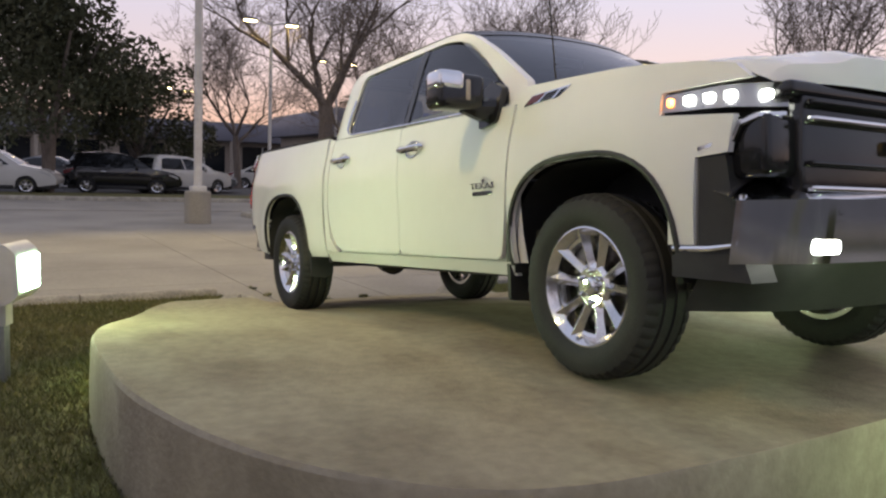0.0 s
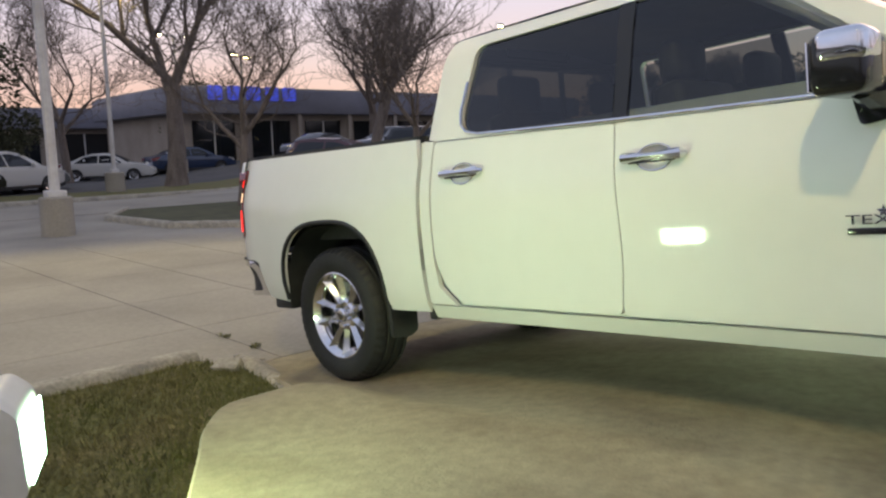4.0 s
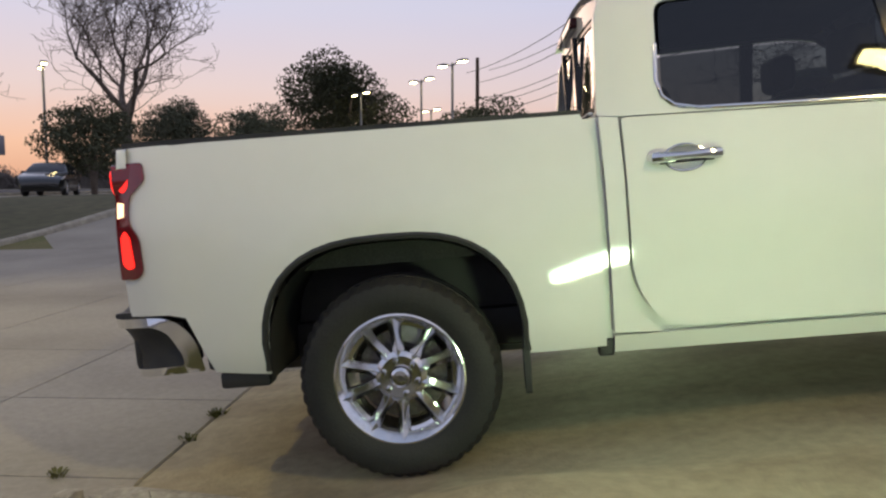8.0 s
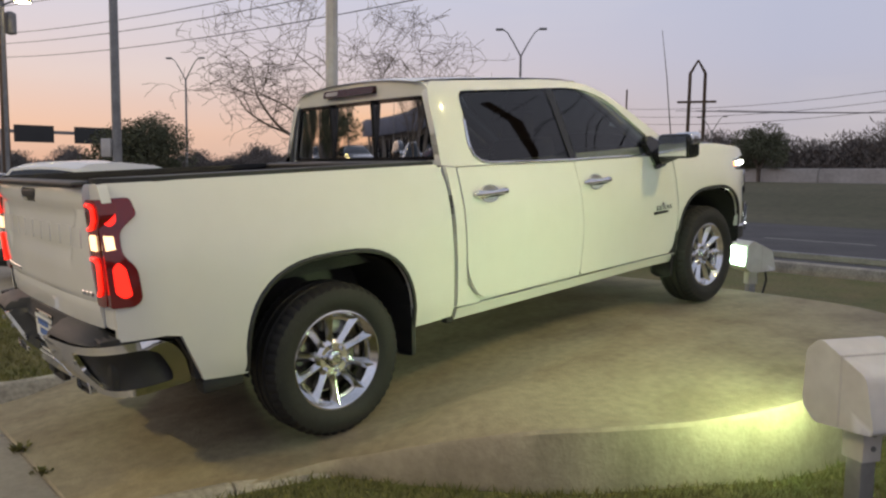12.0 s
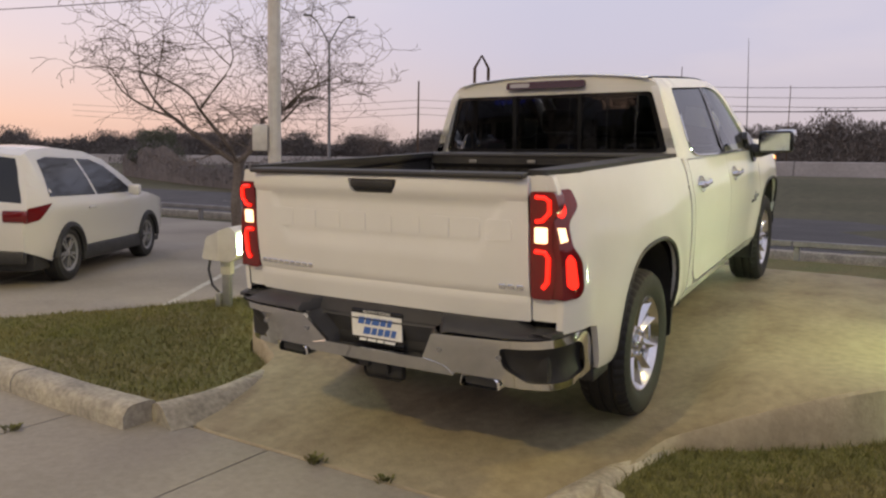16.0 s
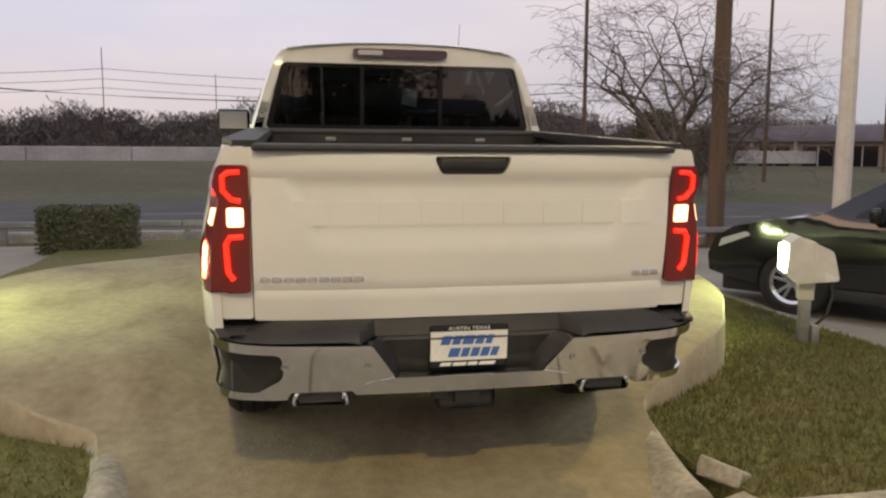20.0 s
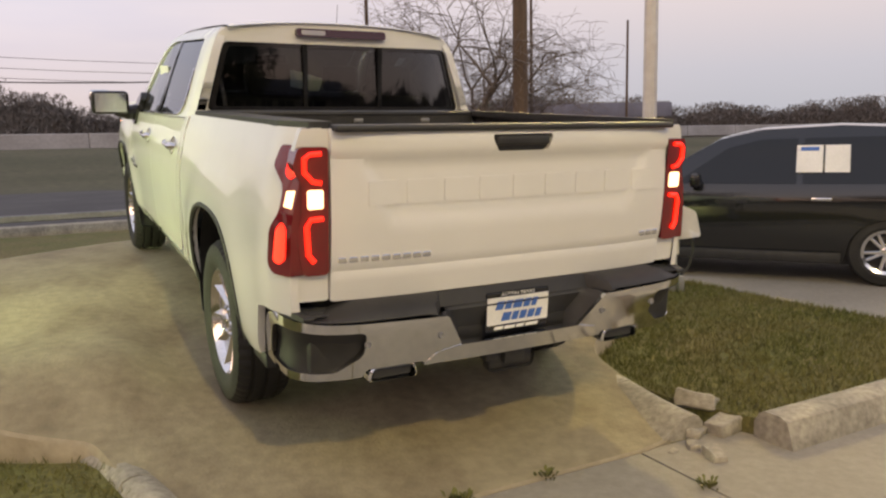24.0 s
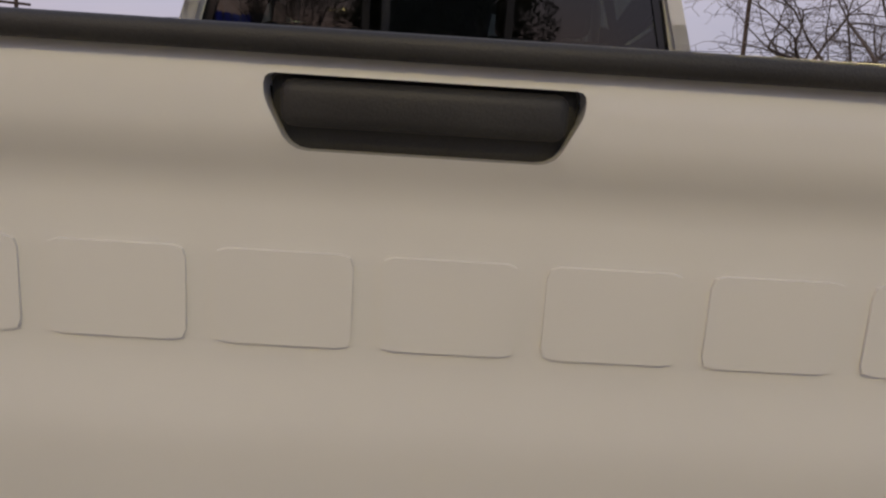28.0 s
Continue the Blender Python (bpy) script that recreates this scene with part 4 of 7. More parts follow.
# ---- cab interior ----
for y0, xs in ((1.25, (-0.42, 0.42)), (2.22, (-0.42, 0.42))):
    for x in xs:
        bm = bmesh.new()
        box(bm, x - 0.27, x + 0.27, y0, y0 + 0.52, 0.82, 0.98, 0.05, 3)
        box(bm, x - 0.26, x + 0.26, y0 - 0.10, y0 + 0.06, 0.95, 1.50, 0.05, 3, Matrix.Translation((0, y0, 0.95)) @ Matrix.Rotation(radians(10), 4, "X") @ Matrix.Translation((0, -y0, -0.95)))
        seat = part("seat", bm, seat_cloth, truck, "dark leather seat")
        part("headrest", boxed(x - 0.14, x + 0.14, y0 - 0.21, y0 - 0.10, 1.50, 1.69, 0.04, 3), seat_cloth, seat)
part("dashboard", boxed(-0.84, 0.84, 2.86, 3.25, 0.95, 1.32, 0.06, 3), seat_cloth, truck, "dark dashboard")
part("steering_wheel", lathe([(0.0 + 0.016 * math.sin(2 * math.pi * k / 8), 0.185 + 0.016 * math.cos(2 * math.pi * k / 8)) for k in range(8)], "y", 28, closed=True), seat_cloth, truck).matrix_basis = pose(-0.40, 2.78, 1.24, 22, 0, 0)
part("centre_console", boxed(-0.13, 0.13, 1.95, 2.75, 0.7, 1.05, 0.04, 3), seat_cloth, truck)
part("rear_view_mirror", boxed(-0.12, 0.12, 2.50, 2.53, 1.70, 1.77, 0.012, 3), gloss_black, truck)
part("window_sticker", boxed(0.755, 0.758, 2.18, 2.55, 1.44, 1.66, m=None), paper, truck, "white price sheet on the far front window").matrix_basis = Matrix.Translation((-1.60, 0, 0))
part("dash_sheet", boxed(0.30, 0.62, 3.02, 3.16, 1.325, 1.329), paper, truck, "loose paper on the dashboard")

# ---- hood and nose ----
def hood_z(x, y):
    t = (y - 3.3) / 1.32
    base = 1.385 - 0.04 * t - 0.075 * max(0, t - 0.45) ** 1.6
    crown = 0.045 * (1 - (abs(x) / 0.93) ** 2)
    bulge = 0.030 / (1 + math.exp((abs(x) - 0.50) * 40))
    edge = -0.05 * max(0, (abs(x) - 0.82) / 0.11) ** 2
    nose = -0.9 * max(0, y - 4.50) ** 1.5
    return base + crown + bulge + edge + nose - 0.03


part("hood", grid([-0.925 + 1.85 * k / 36 for k in range(37)], [3.27 + 1.36 * k / 16 for k in range(17)], lambda x, y: (x * (1 - 0.10 * max(0, (y - 3.9) / 0.75) ** 2), y - 0.22 * max(0, abs(x) - 0.45) ** 1.5 * max(0, (y - 3.9) / 0.7), hood_z(x, y))), paint, truck, "long white hood with a raised middle", 0.9)
def hood_front(x, k):
    """Front edge of the hood, turned down to the top of the grille."""
    y = 4.63 - 0.22 * max(0, abs(x) - 0.45) ** 1.5 * 1.043
    z = hood_z(x, 4.63)
    return (x * (1 - 0.10 * (0.73 / 0.75) ** 2), y + 0.020 * math.sin(k * 1.5), z + (1.185 - z) * k)


part("hood_front", grid([-0.925 + 1.85 * k / 36 for k in range(37)], [0.0, 0.2, 0.45, 0.7, 1.0], hood_front), paint, truck, "white turned-down front edge of the hood", 0.9)
part("hood_lip", boxed(-0.80, 0.80, 4.54, 4.628, 1.13, 1.19, 0.02, 3), gloss_black, truck)
grille = part("grille", boxed(-0.74, 0.74, 4.53, 4.63, 0.66, 1.14, 0.02), gloss_black, truck, "tall black grille with bright cross bars")
for k, z in enumerate((0.72, 0.80, 0.89, 1.05, 1.11)):
    part("grille_bar", boxed(-0.72, 0.72, 4.62, 4.665, z - 0.011, z + 0.011, 0.008), chrome if k in (1, 3) else gloss_black, grille)
bm = boxed(-0.19, 0.19, 4.65, 4.69, 0.945, 1.005, 0.012)
box(bm, -0.085, 0.085, 4.648, 4.692, 0.905, 1.045, 0.012)
part("grille_emblem", bm, base_mat("gold_emblem", (0.45, 0.28, 0.06), 0.25, 0.9), grille, "gold cross-shaped emblem")
for s in (1, -1):
    lamp = part("headlamp", sheet(rounded([(4.20, 1.11), (4.22, 1.178), (4.62, 1.195), (4.65, 1.10)], 0.02, 3), lambda y, z: (s * (skin(y, z) - 0.01 - 1.1 * max(0, y - 4.47) ** 1.0), y - 0.02, z), 0.05, back=(-s * 0.12, 0, 0)), lamp_housing, truck, "slim headlamp, lit")
    for k in range(5):
        y0 = 4.235 + 0.076 * k
        x0 = skin(y0, 1.14) - 1.1 * max(0, y0 - 4.47)
        part("lamp_lens", boxed(min(s * (x0 - 0.03), s * (x0 + 0.004)), max(s * (x0 - 0.03), s * (x0 + 0.004)), y0 - (0.010 if k == 0 else 0.02), y0 + (0.010 if k == 0 else 0.02), 1.128, 1.162, 0.008), head_on if k > 0 else amber_on, lamp)
    # lower lamp with its bright hook
    part("lower_lamp", boxed(min(s * 0.70, s * 0.90), max(s * 0.70, s * 0.90), 4.42, 4.60, 0.84, 1.07, 0.03, 3), gloss_black, truck)
    part("lamp_hook", tubed([(s * 0.80, 4.60, 1.065), (s * 0.895, 4.56, 1.06), (s * 0.915, 4.50, 1.04), (s * 0.915, 4.47, 0.985), (s * 0.955, 4.40, 0.965), (s * 0.97, 4.36, 0.955)], 0.014, 6), chrome, truck, "bright chrome hook trim")
    bm = grid([k / 14 for k in range(15)], [0.53, 0.56, 0.60, 0.70, 0.745, 0.76, 0.78, 0.82, 0.85],
              lambda u, z: (s * (0.955 * u ** 0.9), 4.745 - 0.06 * u - 0.32 * max(0, u - 0.72) ** 1.5 * 3.6 - 0.14 * max(0, 0.76 - z) - 2.4 * max(0, z - 0.76), z))
    part("front_bumper", bm, chrome, truck, "chrome front bumper", 0.9)
    part("bumper_end", sheet([(4.26, 0.56), (4.26, 0.48), (4.54, 0.46), (4.50, 0.60), (4.455, 0.93), (4.365, 0.93), (4.36, 0.60)], lambda y, z: (s * (skin(y, 0.8) - 0.012), y, z), 0.1, back=(-s * 0.15, 0, 0)), black_plastic, truck)
    part("bumper_strip", tubed([(s * 0.98, 4.25, 0.585), (s * 0.965, 4.40, 0.585), (s * 0.93, 4.50, 0.60), (s * 0.925, 4.52, 0.78)], 0.014, 8), chrome, truck)
    part("fog_lamp", boxed(min(s * 0.60, s * 0.74), max(s * 0.60, s * 0.74), 4.60, 4.694, 0.562, 0.617, 0.015, 3), head_on, truck, "lit square fog lamp")
    part("parking_sensor", lathe([(4.70, 0.0), (4.712, 0.016), (4.70, 0.022)], "y", 14), gloss_black, truck).location = (s * 0.62, -0.01, 0.72)
part("lower_valance", grid([-1 + k / 8 for k in range(17)], [0.34, 0.38, 0.46, 0.535], lambda u, z: (u * 0.93, 4.66 - 0.30 * abs(u) ** 4 - 0.6 * (0.53 - z), z)), black_plastic, truck, "black plastic lower valance")

# ---- mirrors and aerial ----
for s in (1, -1):
    side_panel("mirror_base", rounded([(2.915, 1.40), (2.945, 1.28), (2.972, 1.19), (3.115, 1.216), (3.128, 1.30), (3.10, 1.40), (2.99, 1.455)], 0.022, 3), s, 0.05, mat=gloss_black, fn=lambda y, z: max(house(y, max(z, 1.37)), skin(y, z)) + 0.022, depth=0.05)
    arm = part("mirror", boxed(min(s * 1.04, s * 1.318), max(s * 1.04, s * 1.318), 2.925, 3.085, 1.275, 1.458, 0.035, 4), gloss_black, truck, "black door mirror with a bright cap")
    part("mirror_arm", tubed([(s * 0.97, 3.04, 1.290), (s * 1.05, 3.03, 1.285), (s * 1.14, 3.02, 1.310)], [0.066, 0.056, 0.048], 10), gloss_black, arm)
    part("mirror_cap", boxed(min(s * 1.165, s * 1.325), max(s * 1.165, s * 1.325), 2.945, 3.092, 1.362, 1.466, 0.032, 4), chrome, arm, "chrome mirror cap")
    part("turn_lens", boxed(min(s * 1.135, s * 1.166), max(s * 1.135, s * 1.166), 3.06, 3.090, 1.318, 1.425, 0.010, 3), turn_glass, arm, "clear side turn lens")
    part("mirror_glass", boxed(min(s * 1.065, s * 1.292), max(s * 1.065, s * 1.292), 2.918, 2.923, 1.295, 1.440), chrome, arm)
part("aerial", tubed([(0.86, 3.42, 1.36), (0.862, 3.36, 1.9), (0.864, 3.30, 2.26)], [0.005, 0.0035, 0.002], 6), cable_mat, truck, "thin whip aerial")
# ---- bed ----
bed_z, bed_front, bed_rear = 0.862, 0.665, -1.055


def rib(x):
    u = (x / 0.108) % 1.0
    h = min(1.0, max(0.0, (abs(u - 0.5) - 0.2) * 14))
    return bed_z + 0.016 * h


xs = sorted({round(-0.80 + 1.6 * k / 178, 4) for k in range(179)})
part("bed_floor", grid(xs, [bed_rear, -0.9, -0.4, 0.2, 0.60, bed_front], lambda x, y: (x, y, rib(x) if -1.04 < y < 0.64 else bed_z)), liner, truck, "ribbed black bed floor", 0.4)
for k in range(11):
    x = -0.575 + 0.1085 * k
    part("drain_slot", boxed(x, x + 0.045, -1.072, -1.056, bed_z - 0.02, bed_z + 0.012), paint, truck, "white gap at the end of a floor rib")
for s in (1, -1):
    # inner wall, stepped, with stake pockets
    prof = [(0.80, bed_z), (0.80, 1.10), (0.825, 1.12), (0.825, 1.36), (0.79, 1.385), (0.79, 1.44)]
    part("bed_wall", grid(prof, [bed_rear, -0.7, -0.2, 0.3, bed_front], lambda p, y: (s * p[0], y, min(p[1], 1.44 - 0.028 * (y + 1.08)))), liner, truck, angle=0.3)
    part("rail_cap", sheet(rounded([(0.785, -1.08), (0.785, 0.80), (0.925, 0.80), (0.925, -0.86), (0.87, -1.08)], 0.02, 3), lambda x, y: (s * x, y, 1.462 - 0.028 * (y + 1.08) - 0.05 * max(0, x - 0.88)), 0.15, back=(0, 0, -0.03)), black_plastic, truck, "black plastic rail cap")
    ww = arch(0.0, 0.44, 1.10, bed_z, 16)
    bm = grid([0.645, 0.66, 0.81], range(len(ww)), lambda x, k: (s * x, ww[k][0] * (1.0 if x > 0.65 else 0.965), bed_z + (ww[k][1] - bed_z) * (1.0 if x > 0.65 else 0.95)))
    sheet([(y * 0.965, bed_z + (z - bed_z) * 0.95) for y, z in ww], lambda y, z: (s * 0.645, y, z), 0.1, bm=bm)
    well = part("wheel_well", bm, liner, truck, "rounded black wheel-well hump", 0.5)
    part("well_rib", boxed(min(s * 0.636, s * 0.70), max(s * 0.636, s * 0.70), -0.435, -0.40, 0.88, 1.0, 0.012, 3), liner, well)
    for k in range(3):
        y0 = -0.62 + 0.46 * k
        part("stake_hook", tubed([(s * 0.822, y0 + 0.16, 1.27), (s * 0.815, y0 + 0.07, 1.265), (s * 0.815, y0 + 0.03, 1.215), (s * 0.822, y0 - 0.05, 1.21)], 0.012, 6), liner, truck)
        part("wall_boss", boxed(min(s * 0.80, s * 0.826), max(s * 0.80, s * 0.826), y0 + 0.10, y0 + 0.20, 1.12, 1.19, 0.01), liner, truck)
    part("tie_down", tubed([(s * 0.80, -0.86, 0.98), (s * 0.775, -0.86, 0.985), (s * 0.775, -0.80, 0.985), (s * 0.80, -0.80, 0.98)], 0.006, 6), grey_steel, truck)
    # white end post behind the lamp
    part("bed_post", sheet(rounded([(0.812, 0.80), (0.925, 0.80), (0.93, 1.36), (0.905, 1.437), (0.79, 1.437), (0.785, 1.34), (0.815, 1.25)], 0.012, 3), lambda x, z: (s * x, -1.086 + 0.28 * max(0, x - 0.86) ** 1.3, z), 0.06, back=(0, 0.04, 0)), paint, truck)
    part("latch_bolt", lathe([(0.0, 0.0), (0.0, 0.02), (0.04, 0.016), (0.04, 0.0)], "x", 12), gloss_black, truck).matrix_basis = pose(s * 0.80, -1.06, 1.26, 0, 0, 180 if s > 0 else 0)
bm = grid([-0.80 + 1.6 * k / 160 for k in range(161)], [bed_z, 0.90, 1.28, 1.31, 1.34, 1.395], lambda x, z: (x, bed_front + (0.012 if z < 1.29 and z > 0.89 and ((x / 0.10) % 1.0) > 0.5 else 0.0) - (0.03 if z > 1.33 else 0), z))
part("bed_front_wall", bm, liner, truck, "ribbed black front wall of the bed", 0.4)
bm = boxed(-0.125, 0.125, 0.645, 0.675, 1.045, 1.085, 0.008)
box(bm, -0.055, 0.055, 0.643, 0.677, 1.02, 1.11, 0.008)
part("wall_emblem", bm, liner, truck, "moulded cross-shaped emblem")
part("front_rail_cap", boxed(-0.86, 0.86, 0.63, 0.82, 1.384, 1.411, 0.012), black_plastic, truck, "black plastic rail cap")
for x in (-0.45, 0.0, 0.45):
    part("wall_lamp", boxed(x - 0.03, x + 0.03, 0.622, 0.64, 1.345, 1.37, 0.006), grey_steel, truck)

# ---- tailgate ----
def gate(x, z):
    y = -1.122 - 0.022 * math.sin(math.pi * min(1, max(0, (z - 0.80) / 0.62)))
    if z > 1.33:
        y -= 0.018 * min(1, (z - 1.33) / 0.03) * (1 if z < 1.425 else max(0, (1.445 - z) / 0.02))
    ax = abs(x)
    lim = 0.70 - 0.12 * max(0, (1.33 - z) / 0.25)
    if z < 1.325 and z > 1.06 and ax < lim:
        e = min(1, (1.325 - z) / 0.02, (z - 1.06) / 0.07, (lim - ax) / 0.03)
        y += 0.014 * max(0, e)
    if 0.895 < z < 0.93:
        y += 0.008 * math.sin(math.pi * (z - 0.895) / 0.035)
    return y + 0.03 * (ax / 0.82) ** 4


GATE = rounded([(-0.808, 0.795), (0.808, 0.795), (0.806, 1.44), (-0.806, 1.44)], 0.012, 3)
GATE_CUT = rounded([(-0.142, 1.392), (-0.142, 1.412), (0.142, 1.412), (0.142, 1.392), (0.118, 1.345), (-0.118, 1.345)], 0.015, 3)
tailgate = part("tailgate", sheet(GATE, lambda x, z: (x, gate(x, z), z), 0.024, [GATE_CUT], back=(0, 0.03, 0)), paint, truck, "closed white tailgate with a pressed panel", 0.5)
part("gate_inner", boxed(-0.795, 0.795, -1.09, -1.062, 0.80, 1.40, 0.008), liner, tailgate, "black inner face")
part("gate_top_cap", boxed(-0.80, 0.80, -1.155, -1.058, 1.428, 1.452, 0.010, 3), black_plastic, tailgate, "black plastic top cap")
part("gate_handle_cup", boxed(-0.14, 0.14, -1.125, -1.10, 1.342, 1.413, 0.01), black_plastic, tailgate)
part("gate_handle", boxed(-0.128, 0.128, -1.148, -1.12, 1.366, 1.408, 0.012, 3), black_plastic, tailgate, "black gate handle")
# pressed name across the gate as plain raised blocks, small badges as plain bars
for k in range(9):
    x0 = -0.667 + 0.1585 * k
    part("pressed_block", sheet(rounded([(x0, 1.154), (x0 + 0.132, 1.154), (x0 + 0.132, 1.247), (x0, 1.247)], 0.012, 2), lambda x, z: (x, gate(x, z) - 0.0035, z), 0.06, back=(0.0, 0.008, 0)), paint, tailgate)
for k in range(9):
    x0 = -0.783 + 0.0425 * k
    part("badge_block", boxed(x0, x0 + 0.036, gate(x0, 0.953) - 0.006, gate(x0, 0.953) + 0.004, 0.944, 0.966, 0.003, 1), chrome, tailgate)
for k in range(3):
    x0 = 0.665 + 0.042 * k
    part("badge_block", boxed(x0, x0 + 0.034, gate(x0, 0.95) - 0.006, gate(x0, 0.95) + 0.004, 0.940, 0.962, 0.003, 1), chrome, tailgate)

# ---- tail lamps ----
LAMP = rounded([(-1.10, 1.375), (-0.965, 1.375), (-0.95, 1.30), (-1.03, 1.235), (-1.035, 1.135), (-0.985, 1.07), (-0.98, 0.935), (-1.01, 0.905), (-1.10, 0.905)], [0.02, 0.02, 0.02, 0.03, 0.03, 0.03, 0.02, 0.02, 0.01], 3)


def lamp_back(x, z):
    return -1.112 + 0.30 * max(0, x - 0.87) ** 1.2


for s in (1, -1):
    bm = sheet(LAMP, lambda y, z: (s * (skin(y, z) + 0.010), y, z), 0.035, back=(-s * 0.05, 0, 0))
    sheet(rounded([(0.815, 0.905), (0.915, 0.905), (0.935, 1.06), (0.915, 1.13), (0.915, 1.24), (0.945, 1.30), (0.925, 1.375), (0.815, 1.375)], 0.02, 3), lambda x, z: (s * x, lamp_back(x, z), z), 0.05, back=(0, 0.09, 0), bm=bm)
    tl = part("tail_lamp", bm, red_lens, truck, "tall red tail lamp, lit")
    part("lamp_hook", tubed([(s * 0.845, -1.118, 1.352), (s * 0.885, -1.118, 1.350), (s * 0.905, -1.112, 1.335), (s * 0.905, -1.112, 1.285), (s * 0.875, -1.117, 1.252), (s * 0.845, -1.120, 1.247)], 0.009, 6), red_on, tl, "glowing red light guide")
    part("lamp_hook", tubed([(s * 0.84, -1.120, 1.118), (s * 0.885, -1.117, 1.115), (s * 0.900, -1.113, 1.090), (s * 0.895, -1.114, 0.985), (s * 0.875, -1.118, 0.958)], 0.010, 6), red_on, tl, "glowing red light guide")
    for poly in ([(-1.085, 1.275), (-1.085, 1.335), (-1.055, 1.352), (-1.03, 1.335), (-1.035, 1.275), (-1.06, 1.255)], [(-1.078, 0.97), (-1.078, 1.08), (-1.055, 1.105), (-1.03, 1.075), (-1.018, 0.955), (-1.05, 0.945)]):
        side_panel("lamp_window", rounded(poly, 0.012, 3), s, 0.03, mat=red_on, lift=0.0125, parent=tl, depth=0.006, label="glowing red lens")
    part("reverse_lamp", boxed(min(s * 0.835, s * 0.895), max(s * 0.835, s * 0.895), -1.12, -1.10, 1.152, 1.222, 0.008), clear_lens, tl, "pale reverse lens")
    side_panel("reverse_side", [(-1.09, 1.155), (-1.09, 1.22), (-1.055, 1.215), (-1.055, 1.16)], s, 0.03, mat=clear_lens, lift=0.0125, parent=tl, depth=0.006)

# ---- rear bumper ----
def bump(x, z):
    ax = abs(x)
    y = -1.262 + 0.42 * (0.725 - min(z, 0.725)) + 1.6 * max(0, z - 0.725)
    return y + 0.05 * ax ** 2 + 0.55 * max(0, ax - 0.80) ** 1.6


bumper = part("rear_bumper", boxed(-0.90, 0.90, -1.12, -0.95, 0.52, 0.72, 0.02), black_plastic, truck, "chrome rear bumper with black steps")
# plan of the bumper from its middle round the corner, by length along it
PLAN_X = [(0, 0.0), (0.40, 0.40), (0.70, 0.70), (0.822, 0.820), (0.911, 0.900), (0.997, 0.955), (1.081, 0.982), (1.171, 0.990), (1.311, 0.990)]
PLAN_Y = [(0, -1.262), (0.40, -1.254), (0.70, -1.237), (0.822, -1.215), (0.911, -1.175), (0.997, -1.11), (1.081, -1.03), (1.171, -0.94), (1.311, -0.80)]


def bumper_skin(side, d, z, inset=0.0):
    """Point of the bumper's face at length d from the middle and height z."""
    x, y = smooth(d, PLAN_X), smooth(d, PLAN_Y)
    tx, ty = smooth(d + 0.01, PLAN_X) - smooth(d - 0.01, PLAN_X), smooth(d + 0.01, PLAN_Y) - smooth(d - 0.01, PLAN_Y)
    n = Vector((ty, -tx)).normalized()
    k = inset + 0.42 * max(0.0, 0.725 - z) * (1 - 0.75 * ease((d - 0.80) / 0.3)) + 0.25 * max(0.0, z - 0.725)
    return (side * (x - n.x * k), y - n.y * k, z)


